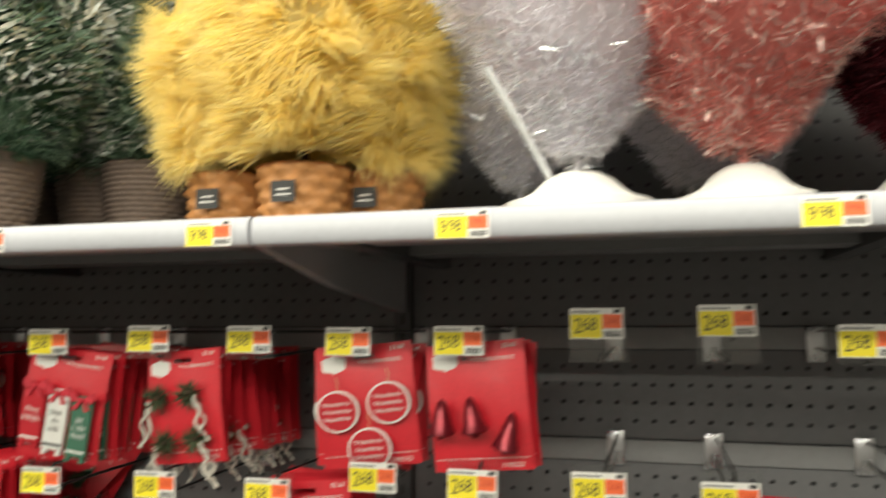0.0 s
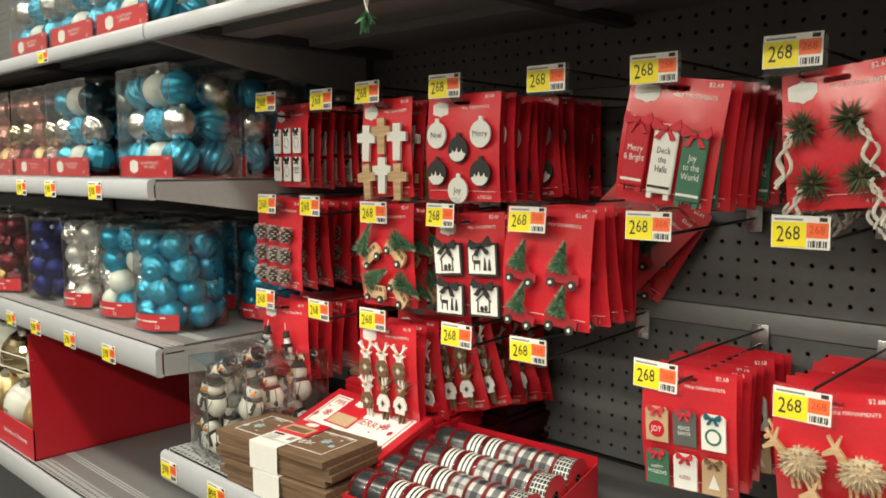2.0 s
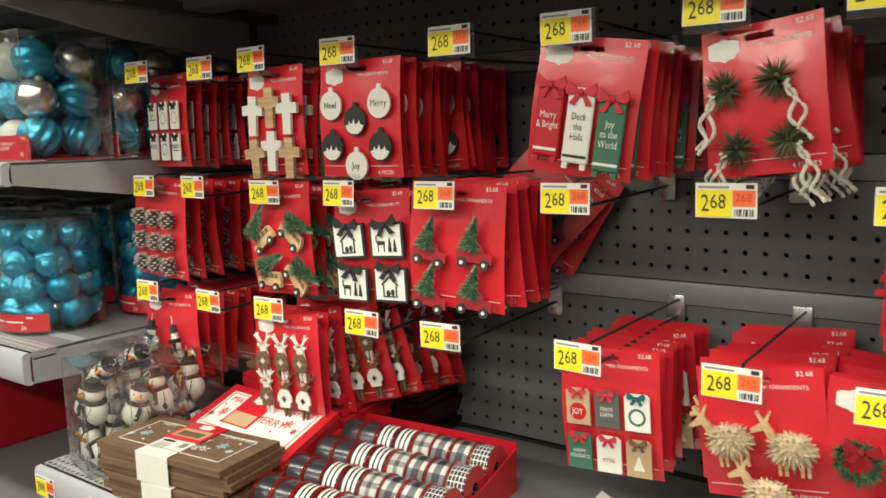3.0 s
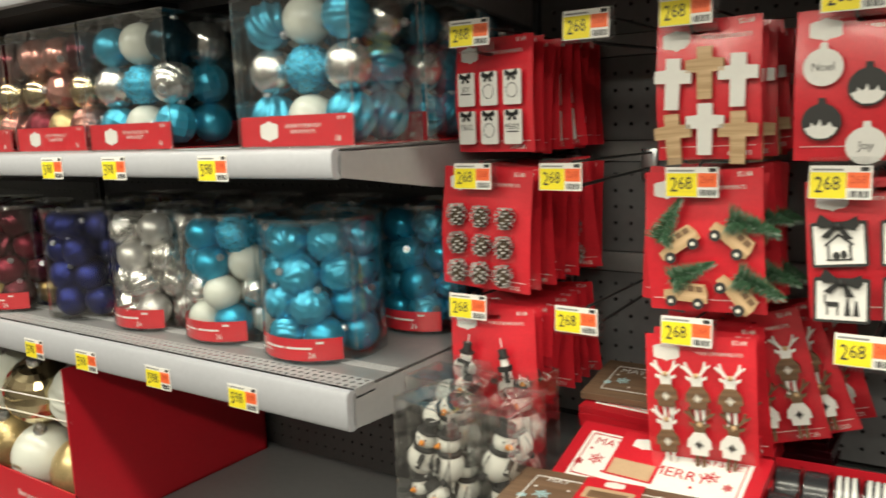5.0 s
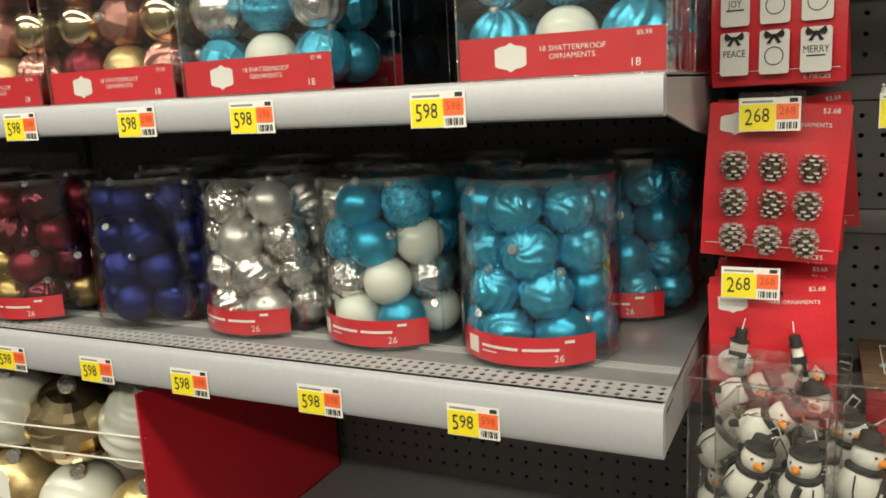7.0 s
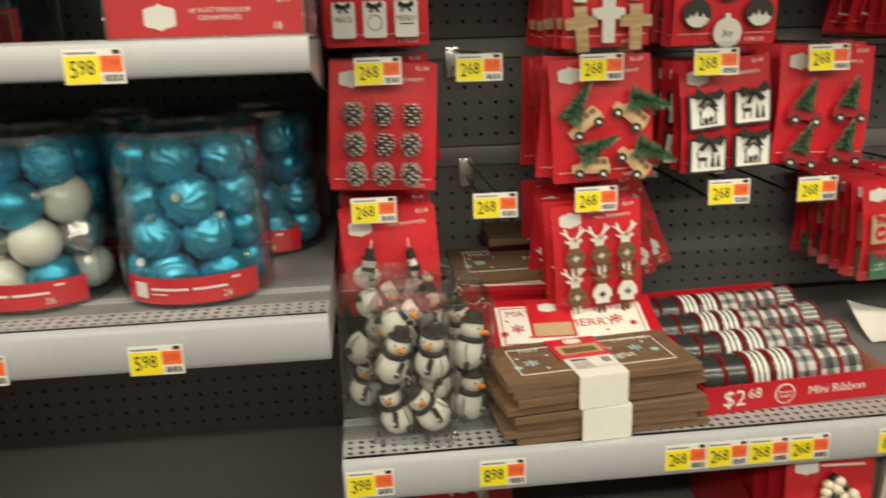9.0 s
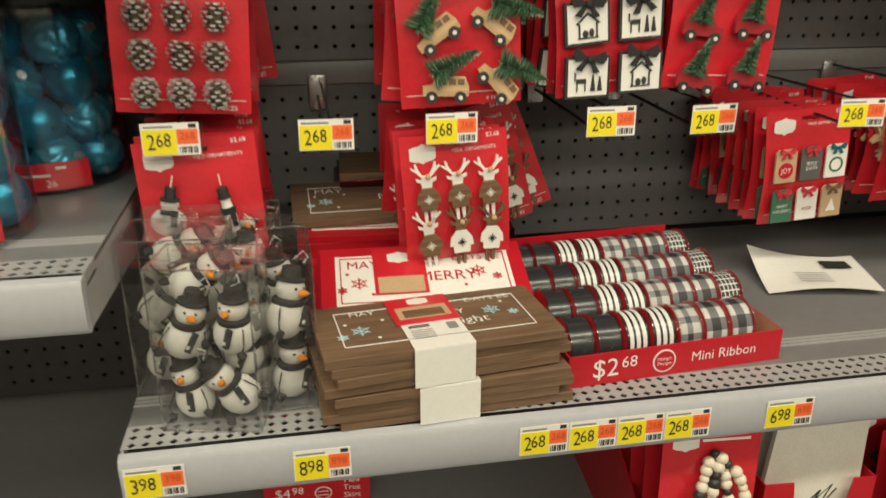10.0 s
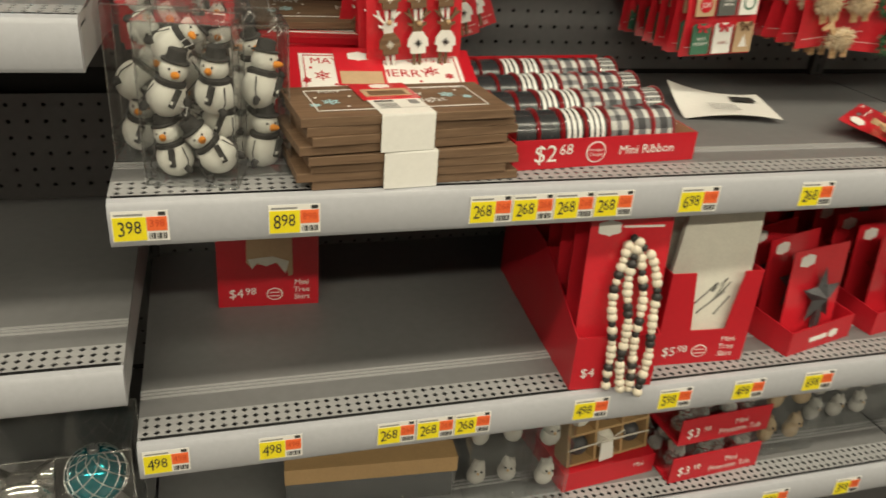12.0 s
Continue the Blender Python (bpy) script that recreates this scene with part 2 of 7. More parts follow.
# ---- mesh tools ----
class Shape:
    """Gathers corners and faces of one mesh."""
    def __init__(self):
        self.v, self.f = [], []

    def add(self, verts, faces, m=None):
        k = len(self.v)
        self.v += [tuple(m @ Vector(p)) for p in verts] if m else [tuple(p) for p in verts]
        self.f += [tuple(i + k for i in face) for face in faces]
        return self

    def box(self, x0, x1, y0, y1, z0, z1, m=None, bevel=0.0):
        if not bevel:
            v = [(x, y, z) for x in (x0, x1) for y in (y0, y1) for z in (z0, z1)]
            return self.add(v, [(0, 1, 3, 2), (4, 6, 7, 5), (0, 4, 5, 1), (2, 3, 7, 6), (0, 2, 6, 4), (1, 5, 7, 3)], m)
        bm = bmesh.new()
        bmesh.ops.create_cube(bm, size=1, matrix=Matrix.LocRotScale(((x0 + x1) / 2, (y0 + y1) / 2, (z0 + z1) / 2), None, (x1 - x0, y1 - y0, z1 - z0)))
        bmesh.ops.bevel(bm, geom=bm.edges[:], offset=bevel, segments=2, affect="EDGES", profile=0.5)
        bm.verts.index_update()
        self.add([p.co[:] for p in bm.verts], [[p.index for p in face.verts] for face in bm.faces], m)
        bm.free()
        return self

    def prism(self, outline, y0, y1, m=None):
        """An outline in x, z, pulled from y0 (front) to y1 (back)."""
        n = len(outline)
        v = [(x, y0, z) for x, z in outline] + [(x, y1, z) for x, z in outline]
        return self.add(v, [tuple(range(n)), tuple(range(2 * n - 1, n - 1, -1))] + [(i, i + n, (i + 1) % n + n, (i + 1) % n) for i in range(n)], m)

    def lathe(self, profile, n=20, m=None, arc=None):
        """A profile of (radius, height) turned about z."""
        a0, a1 = arc or (0, 2 * math.pi)
        count = n if arc is None else n + 1
        v = [(r * math.cos(a0 + (a1 - a0) * i / n), r * math.sin(a0 + (a1 - a0) * i / n), z) for r, z in profile for i in range(count)]
        f = []
        for j in range(len(profile) - 1):
            for i in range(n):
                a, b = j * count + i, j * count + (i + 1) % count
                f.append((a, b, b + count, a + count))
        return self.add(v, f, m)

    def tube(self, points, r, n=6):
        pts = [Vector(p) for p in points]
        v, f = [], []
        for i, p in enumerate(pts):
            d = (pts[min(i + 1, len(pts) - 1)] - pts[max(i - 1, 0)]).normalized()
            u = d.orthogonal().normalized()
            w = d.cross(u)
            v += [p + r * (math.cos(2 * math.pi * k / n) * u + math.sin(2 * math.pi * k / n) * w) for k in range(n)]
        for i in range(len(pts) - 1):
            f += [(i * n + k, i * n + (k + 1) % n, (i + 1) * n + (k + 1) % n, (i + 1) * n + k) for k in range(n)]
        f += [tuple(range(n - 1, -1, -1)), tuple(range((len(pts) - 1) * n, len(pts) * n))]
        return self.add(v, f)

    def ball(self, c, r, n=12, k=8, squash=(1, 1, 1), wave=None):
        v = [(0, 0, 1)]
        for j in range(1, k):
            for i in range(n):
                a, b = 2 * math.pi * i / n, math.pi * j / k
                s = wave(a, b) if wave else 1
                v.append((s * math.sin(b) * math.cos(a), s * math.sin(b) * math.sin(a), s * math.cos(b)))
        v.append((0, 0, -1))
        f = [(0, 1 + i, 1 + (i + 1) % n) for i in range(n)]
        for j in range(k - 2):
            f += [(1 + j * n + i, 1 + (j + 1) * n + i, 1 + (j + 1) * n + (i + 1) % n, 1 + j * n + (i + 1) % n) for i in range(n)]
        last = len(v) - 1
        f += [(last, 1 + (k - 2) * n + (i + 1) % n, 1 + (k - 2) * n + i) for i in range(n)]
        return self.add([(c[0] + r * squash[0] * x, c[1] + r * squash[1] * y, c[2] + r * squash[2] * z) for x, y, z in v], f)

    def blades(self, starts, ends, width, droop=0.0):
        """Many thin tapering strips, each bent once."""
        for a, b in zip(starts, ends):
            a, b = Vector(a), Vector(b)
            d = b - a
            side = d.orthogonal().normalized() * width
            side.rotate(Matrix.Rotation(random.uniform(0, 6.28), 3, d.normalized()))
            mid = (a + b) / 2 + Vector((0, 0, droop * d.length))
            self.add([a - side, a + side, mid + side, b, mid - side], [(0, 1, 2, 4), (4, 2, 3)])
        return self

    def mesh(self, name, material, smooth=False, weld=False):
        me = bpy.data.meshes.new(name)
        me.from_pydata(self.v, [], self.f)
        bm = bmesh.new(); bm.from_mesh(me)
        if weld:
            bmesh.ops.remove_doubles(bm, verts=bm.verts[:], dist=1e-5)
        bmesh.ops.recalc_face_normals(bm, faces=bm.faces[:])
        bm.to_mesh(me); bm.free()
        if material:
            me.materials.append(material)
        if smooth:
            me.polygons.foreach_set("use_smooth", [True] * len(me.polygons))
            if smooth != "all":
                me.set_sharp_from_angle(angle=radians(40))
        return me


def part(name, shape, material, parent=None, label="", m=None, smooth=False):
    """One mesh object, under a thing or a part of it. shape: a Shape or a ready mesh."""
    me = shape.mesh(name, material, smooth) if isinstance(shape, Shape) else shape
    ob = new(name, me)
    if parent:
        ob.parent = parent
    if m:
        ob.matrix_local = m
    if label:
        ob["label"] = label
    return ob


def thing(name, label, category, group="", m=None, kind=""):
    """An Empty at a thing's base, which carries its parts."""
    ob = tagged(new(name), label, category, group, kind)
    ob.empty_display_size = 0.02
    if m:
        ob.matrix_world = m
    return ob


FONTS = {}


def letters(body, size, material, wide=1.0):
    """Flat letters, upright in x, z, centred on their origin and facing -y."""
    key = (body, size, material.name, wide)
    if key not in FONTS:
        cu = bpy.data.curves.new("letters", "FONT")
        cu.body, cu.size, cu.align_x, cu.align_y, cu.resolution_u = body, size, "CENTER", "CENTER", 2
        tmp = bpy.data.objects.new("letters", cu)
        scene.collection.objects.link(tmp)
        bpy.context.view_layer.update()
        me = bpy.data.meshes.new_from_object(tmp.evaluated_get(bpy.context.evaluated_depsgraph_get()))
        bpy.data.objects.remove(tmp)
        me.transform(Matrix.Rotation(radians(90), 4, "X") @ Matrix.Diagonal((wide, 1, 1, 1)))
        me.materials.clear()
        me.materials.append(material)
        FONTS[key] = me
    return FONTS[key]


def quad(x0, x1, z0, z1, y=0.0):
    return Shape().add([(x0, y, z0), (x1, y, z0), (x1, y, z1), (x0, y, z1)], [(0, 1, 2, 3)])


def plate(x0, x1, z0, z1, y=0.0, t=0.0006):
    return Shape().box(x0, x1, y, y + t, z0, z1)


BADGE = [(-0.5, 0.28), (-0.36, 0.36), (-0.14, 0.40), (0, 0.5), (0.14, 0.40), (0.36, 0.36), (0.5, 0.28), (0.5, -0.28), (0.36, -0.36), (0.14, -0.40), (0, -0.5), (-0.14, -0.40), (-0.36, -0.36), (-0.5, -0.28)]


def badge(w, h):
    return Shape().prism([(x * w, z * h) for x, z in BADGE], 0, 0.0004)

# ---- setting ----
BACK = 0.49            # front of the peg panels
SEAMS = (-2.445, -1.225, 0.0, 1.215, 2.435)
X_LEFT, X_RIGHT, Y_FAR = -5.2, 6.4, -10.0


def structure(name, shape, material, label, smooth=False):
    return tagged(part(name, shape, material, smooth=smooth), label, name.split("_")[0], kind="structure")


structure("floor", Shape().box(X_LEFT, X_RIGHT, Y_FAR, 1.0, -0.1, 0.0), mat("waxed_floor_tile", (0.13, 0.124, 0.115), 0.25, 0, 0.06, 3), "pale waxed shop floor")
structure("ceiling", Shape().box(X_LEFT, X_RIGHT, Y_FAR, 1.0, 3.6, 3.7), mat("white_ceiling_paint", (0.45, 0.45, 0.44), 0.8, 0, 0.04, 2), "white painted shop ceiling")
wallpaint = mat("plain_wall_paint", (0.24, 0.23, 0.22), 0.7, 0, 0.05, 2)
structure("wall_south", Shape().box(X_LEFT, X_RIGHT, Y_FAR - 0.1, Y_FAR, 0, 3.6), wallpaint, "plain wall across the aisle")
# Unseen panel added to keep far lamps off the low shelves, as opposite shelving would.
structure("wall_aisle", Shape().box(X_LEFT, X_RIGHT, -2.8, -2.7, 0, 2.15), mat("pale_lamp_blocker", (0.34, 0.32, 0.30), 0.6, 0, 0.06, 2), "unseen plain panel added across the aisle to block the far lamps")
structure("wall_north", Shape().box(X_LEFT, X_RIGHT, 1.0, 1.1, 0, 3.6), wallpaint, "plain wall behind the shelving")
structure("wall_west", Shape().box(X_LEFT - 0.1, X_LEFT, Y_FAR - 0.1, 1.1, 0, 3.6), wallpaint, "plain wall at the aisle end")
structure("wall_east", Shape().box(X_RIGHT, X_RIGHT + 0.1, Y_FAR - 0.1, 1.1, 0, 3.6), wallpaint, "plain wall at the aisle end")


def pegs(x0, x1, z0, z1, pitch=0.0254, hole=0.0033):
    """A panel with a square grid of real round-cornered holes, 1 inch apart."""
    s = Shape()
    nx, nz = int((x1 - x0) / pitch), int((z1 - z0) / pitch)
    mx, mz = (x1 - x0 - nx * pitch) / 2, (z1 - z0 - nz * pitch) / 2
    if mx > 1e-4:
        s.box(x0, x0 + mx, 0, 0.002, z0, z1); s.box(x1 - mx, x1, 0, 0.002, z0, z1)
    if mz > 1e-4:
        s.box(x0 + mx, x1 - mx, 0, 0.002, z0, z0 + mz); s.box(x0 + mx, x1 - mx, 0, 0.002, z1 - mz, z1)
    h = pitch / 2
    outer = [(h, h), (0, h), (-h, h), (-h, 0), (-h, -h), (0, -h), (h, -h), (h, 0)]
    inner = [(hole * math.cos(math.pi / 4 * k + math.pi / 4), hole * math.sin(math.pi / 4 * k + math.pi / 4)) for k in range(8)]
    faces = [(k, (k + 1) % 8, 8 + (k + 1) % 8, 8 + k) for k in range(8)] + [(8 + k, 8 + (k + 1) % 8, 16 + (k + 1) % 8, 16 + k) for k in range(8)]
    for i in range(nx):
        for j in range(nz):
            cx, cz = x0 + mx + (i + 0.5) * pitch, z0 + mz + (j + 0.5) * pitch
            s.add([(cx + a, 0, cz + b) for a, b in outer] + [(cx + a, 0, cz + b) for a, b in inner] + [(cx + a, 0.003, cz + b) for a, b in inner], faces)
    return s


RAILS = (1.118, 1.290, 1.448)   # slot rails that carry the hooks
for x0, x1 in zip(SEAMS[:-1], SEAMS[1:]):
    bay = thing("gondola_back", "charcoal perforated metal back of the shop shelving", "shelf back", "gondola bays", pose(0, BACK, 0), "structure")
    zs = [(0.33, 0.82), (0.86, RAILS[0] - 0.017)] + [(a + 0.017, b - 0.017) for a, b in zip(RAILS[:-1], RAILS[1:])] + [(RAILS[-1] + 0.017, 1.60), (1.62, 2.15)]
    for z0, z1 in zs:
        part("peg_panel", pegs(x0 + 0.014, x1 - 0.014, z0, z1).mesh("peg_panel", PEG, weld=True), None, bay)
    for r in RAILS:
        part("slot_rail", Shape().box(x0 + 0.014, x1 - 0.014, -0.004, 0.004, r - 0.0155, r + 0.0155, bevel=0.002), RAIL, bay, "grey slotted rail", smooth=True)
    # near-black sheet behind the peg holes, standing in for their inner shade
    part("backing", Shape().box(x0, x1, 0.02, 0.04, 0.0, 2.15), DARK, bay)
for x in SEAMS:
    post = thing("upright_post", "dark grey slotted upright of the shop shelving", "upright", "uprights", pose(x, BACK, 0), "structure")
    s = Shape().box(-0.0135, 0.0135, -0.012, 0.02, 0, 2.15)
    part("post", s, BRACKET, post)
    slots = Shape()
    for k in range(70):
        slots.box(-0.002, 0.002, -0.0125, -0.0115, 0.3 + k * 0.0254, 0.314 + k * 0.0254)
    part("slots", slots, DARK, post, "row of dark slots")


def shelf(x0, x1, top, front=0.0, perforated=True, group="grey gondola shelves", face=0.052):
    """A sheet-steel shelf with a price channel, a perforated front strip and end brackets."""
    th = thing("gondola_shelf", "light grey steel shelf with a price channel along its edge", "shelf", group, pose(0, front, top))
    a, b, depth = x0 + 0.002, x1 - 0.002, BACK - front - 0.002
    prof = [(0.010, 0.0), (0.003, -0.002), (0.0, -0.007), (0.0, 0.007 - face), (0.003, 0.002 - face), (0.010, -face), (0.016, 0.002 - face), (0.012, 0.008 - face), (0.012, -0.012), (0.016, -0.004)]
    n = len(prof)
    lip = Shape().add([(x, y, z) for x in (a, b) for y, z in prof], [tuple(range(n)), tuple(range(2 * n - 1, n - 1, -1))] + [(i, (i + 1) % n, (i + 1) % n + n, i + n) for i in range(n)])
    part("price_channel", lip, LIP, th, "pale grey price channel", smooth=True)
    rows, pitch = 3, 0.0127
    strip = 0.016 + (rows * pitch if perforated else 0)
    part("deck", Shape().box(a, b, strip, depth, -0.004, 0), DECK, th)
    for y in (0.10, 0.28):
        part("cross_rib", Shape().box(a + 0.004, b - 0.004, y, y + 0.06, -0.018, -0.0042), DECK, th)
    # pressed lines; the lighter colour paints the highlight along each groove
    for y in (strip + 0.035, strip + 0.042, strip + 0.049):
        part("pressed_line", Shape().box(a, b, y, y + 0.003, -0.001, 0.0016), SHELF, th)
    if perforated:
        s, k = Shape(), int((b - a) / pitch)
        m0 = (b - a - k * pitch) / 2
        s.box(a, a + m0, 0.0165, strip - 0.0005, -0.0015, 0); s.box(b - m0, b, 0.0165, strip - 0.0005, -0.0015, 0)
        h, d = pitch / 2, 0.0044
        outer = [(h, h), (0, h), (-h, h), (-h, 0), (-h, -h), (0, -h), (h, -h), (h, 0)]
        for i in range(k):
            for j in range(rows):
                cx, cy = a + m0 + (i + 0.5) * pitch, 0.016 + (j + 0.5) * pitch
                sh = 0.0
                ring = [(d * 0.5 + sh, d * 0.5), (sh, d), (-d * 0.5 + sh, d * 0.5), (-d + sh, 0), (-d * 0.5 + sh, -d * 0.5), (sh, -d), (d * 0.5 + sh, -d * 0.5), (d + sh, 0)]
                s.add([(cx + p, cy + q, 0) for p, q in outer] + [(cx + p, cy + q, 0) for p, q in ring] + [(cx + p, cy + q, -0.0012) for p, q in ring],
                      [(e, (e + 1) % 8, 8 + (e + 1) % 8, 8 + e) for e in range(8)] + [(8 + e, 8 + (e + 1) % 8, 16 + (e + 1) % 8, 16 + e) for e in range(8)])
        part("perforated_strip", s.mesh("perforated_strip", SHELF, weld=True), None, th, "front strip with rows of small diamond holes")
        # near-black sheet just below the strip paints shade into its holes
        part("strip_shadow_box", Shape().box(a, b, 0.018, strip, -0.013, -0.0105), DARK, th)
    for x in (a, b - 0.003):
        part("end_plate", Shape().add([(x + dx, y, z) for dx in (0, 0.003) for y, z in ((0.016, -0.002), (depth, -0.002), (depth, -0.09), (0.20, -0.06), (0.016, 0.002 - face))],
             [(0, 1, 2, 3, 4), (9, 8, 7, 6, 5)] + [(i, (i + 1) % 5, (i + 1) % 5 + 5, i + 5) for i in range(5)]), SHELF, th)
    for x in (a + 0.06, b - 0.06, (a + b) / 2):
        part("rib", Shape().box(x - 0.012, x + 0.012, 0.02, depth, -0.022, -0.0045), BRACKET, th)
    return th


TOP, MID, LOW, BEE, CEE, DEE, EEE = 1.575, 1.318, 1.029, 0.852, 0.547, 0.655, 0.322
for x0, x1 in zip(SEAMS[:-1], SEAMS[1:]):
    shelf(x0, x1, TOP, perforated=False, group="top shelves", face=0.030)
for k in (0, 1):
    shelf(SEAMS[k], SEAMS[k + 1], MID, -0.003, perforated=False, face=0.036)
    for level in (LOW, DEE, EEE):
        shelf(SEAMS[k], SEAMS[k + 1], level)
for k in (2, 3):
    for level in (BEE, CEE, EEE):
        shelf(SEAMS[k], SEAMS[k + 1], level)
structure("baseboard", Shape().box(SEAMS[0], SEAMS[-1], 0.05, 0.06, 0.0, 0.265), BRACKET, "dark kick plate under the lowest shelves")

# ---- price tags and hooks ----
def price_tag(x, y, z, price, second="", wide=0.057, high=0.033, yaw=0.0, tilt=0.0):
    """A yellow, orange and white paper tag with its top left corner at x, z."""
    key = (price, second, wide, high)
    m = pose(x, y, z, tilt, 0, yaw)
    if key in TAGS:
        return copy_thing(TAGS[key], m)
    th = tagged(part("price_tag", plate(0, wide, -high, 0, 0, 0.0005), WHITE, m=m), "yellow, orange and white paper price tag", "price tag", "price tags")
    w = wide
    part("yellow_field", plate(0.001, w * 0.60, -high * 0.97, -high * 0.20, -0.0005, 0.0005), YELLOW, th, "yellow printed field")
    part("orange_field", plate(w * 0.61, w * 0.97, -high * 0.66, -high * 0.20, -0.0005, 0.0005), ORANGE, th, "orange printed field")
    big, small = price[:1], price[1:]
    part("price_figure", letters(big, high * 0.70, INK, 0.74), INK, th, m=pose(w * 0.165, -0.0009, -high * 0.60))
    part("cent_figure", letters(small, high * 0.60, INK, 0.78), INK, th, m=pose(w * 0.375, -0.0009, -high * 0.55))
    part("second_price", letters(second or price, high * 0.34, TAGRED, 0.9), TAGRED, th, m=pose(w * 0.79, -0.0009, -high * 0.42))
    bars = Shape()
    for i in range(9):
        bars.box(w * (0.64 + i * 0.035), w * (0.64 + i * 0.035) + 0.0007 + 0.0005 * (i % 3), -0.0003, 0, -high * 0.94, -high * 0.74)
    part("barcode", bars, INK, th)["kind"] = "stuff"
    part("print_line", Shape().box(w * 0.05, w * 0.55, -0.0003, 0, -high * 0.15, -high * 0.09), GREYINK, th)
    part("corner_mark", plate(w * 0.82, w * 0.95, -high * 0.16, -high * 0.04, -0.0004, 0.0004), INK, th)
    TAGS[key] = th
    return th


TAGS = {}


def hook(x, rail, tag_top, tip):
    """A twin-wire peg hook: zinc back plate, lower wire for goods, upper wire for the tag holder."""
    key = round(tip, 3)
    m = pose(x, BACK, rail)
    if key in HOOKS:
        th = copy_thing(HOOKS[key], m)
    else:
        th = thing("peg_hook", "black wire display hook with zinc back plate on the rail", "display hook", "display hooks", m)
        d = tip - BACK
        part("back_plate", Shape().box(-0.012, 0.012, -0.009, -0.0045, -0.032, 0.016, bevel=0.0015), ZINC, th, "zinc-plated back plate", smooth=True)
        part("goods_wire", Shape().tube([(0, -0.009, -0.013), (0, d + 0.03, -0.020), (0, d + 0.017, -0.0185), (0, d + 0.012, -0.012)], 0.0022), WIRE, th)
        part("tag_wire", Shape().tube([(0.004, -0.009, 0.010), (0.004, d + 0.02, 0.012), (0.004, d + 0.004, 0.004)], 0.0018), WIRE, th)
        part("tag_holder", Shape().box(-0.031, 0.031, d + 0.0015, d + 0.003, -0.019, 0.017).box(-0.031, 0.031, d - 0.0015, d + 0.0015, -0.0205, -0.019), HOLDER, th, "clear plastic tag holder")
        HOOKS[key] = th
    return th


HOOKS = {}
TIP = 0.188
ROW_T = (0.040, 0.198, 0.312, 0.472, 0.646, 0.793, 0.945, 1.085, 1.215, 1.347, 1.501, 1.634, 1.767, 1.92)
ROW_R = (0.040, 0.164, 0.320, 0.467, 0.619, 0.792, 0.960, 1.113, 1.246, 1.363, 1.500, 1.632, 1.82)
ROW_S = (0.026, 0.182, 0.316, 0.496, 0.621, 0.807, 0.969, 1.105, 1.250, 1.400, 1.550)
for row, top, rail in ((ROW_T, 1.466, RAILS[2]), (ROW_R, 1.287, RAILS[1] - 0.012), (ROW_S, 1.114, RAILS[0] - 0.018)):
    for i, x in enumerate(row):
        raised = 0.020 if row is ROW_T and i in (10, 11) else 0.024 if row is ROW_R and i > 7 else 0
        hook(x + 0.030, rail + (raised if row is ROW_R else 0), top, TIP)
        price_tag(x, TIP - 0.002, top + raised + random.uniform(-0.004, 0.004), "268", yaw=random.uniform(-4, 4), tilt=random.uniform(-6, 2))

EDGE = -0.0012
for x in (-1.05, -0.879, -0.722, -0.572, -0.391, -0.212):
    price_tag(x, EDGE, LOW - 0.020, "598", wide=0.056)
for x in (-0.99, -0.79, -0.602, -0.443, -0.232):
    price_tag(x, EDGE - 0.003, MID - 0.006, "598", wide=0.056)
for x in (-0.45, 0.573, 0.877, 1.146, 1.402, 1.708):
    price_tag(x, EDGE, TOP - 0.004, "998", wide=0.050, high=0.025)
for x, p in ((0.005, "398"), (0.157, "898"), (0.377, "268"), (0.428, "268"), (0.479, "268"), (0.530, "268"), (0.643, "698"), (0.816, "268")):
    price_tag(x, EDGE, BEE - 0.010, p, wide=0.054 if p != "268" else 0.050)
for x, p in ((0.007, "498"), (0.138, "498"), (0.283, "268"), (0.334, "268"), (0.384, "268"), (0.551, "498"), (0.680, "598"), (0.80, "498"), (0.92, "698")):
    price_tag(x, EDGE, CEE - 0.008, p, wide=0.052 if p != "268" else 0.049)
for x in (0.62, 0.914, 1.055):
    price_tag(x, EDGE, EEE - 0.012, "398", wide=0.050)

# ---- carded ornaments ----
def bristle_tree(h, r, material_name="bristle_tree", n=260):
    """A small bottle-brush tree: a cone of short bristles, standing in x, z."""
    a, b = [], []
    for i in range(n):
        t = (i + 0.5) / n
        ang, reach = i * 2.4, r * (1 - t) ** 0.8 * random.uniform(0.75, 1.1) + 0.001
        a.append((0, 0, h * t)); b.append((reach * math.cos(ang), 0.55 * reach * math.sin(ang), h * t - reach * 0.25 + random.uniform(0, 0.002)))
    return Shape().blades(a, b, 0.00055).tube([(0, 0, -0.004), (0, 0, h)], 0.0008, 4)


def bow(w, h=None):
    """A tied bow of flat ribbon: two loops, a knot and two tails."""
    h = h or w * 0.55
    s = Shape()
    for sx in (-1, 1):
        s.prism([(0, 0), (sx * w * 0.42, h * 0.55), (sx * w * 0.5, h * 0.1), (sx * w * 0.40, -h * 0.18)], -0.002, 0.0)
        s.prism([(0, 0), (sx * w * 0.18, -h * 0.7), (sx * w * 0.36, -h * 0.62), (sx * w * 0.1, 0.0)], -0.0015, 0.0)
    return s.ball((0, -0.002, 0), w * 0.11, 8, 6)


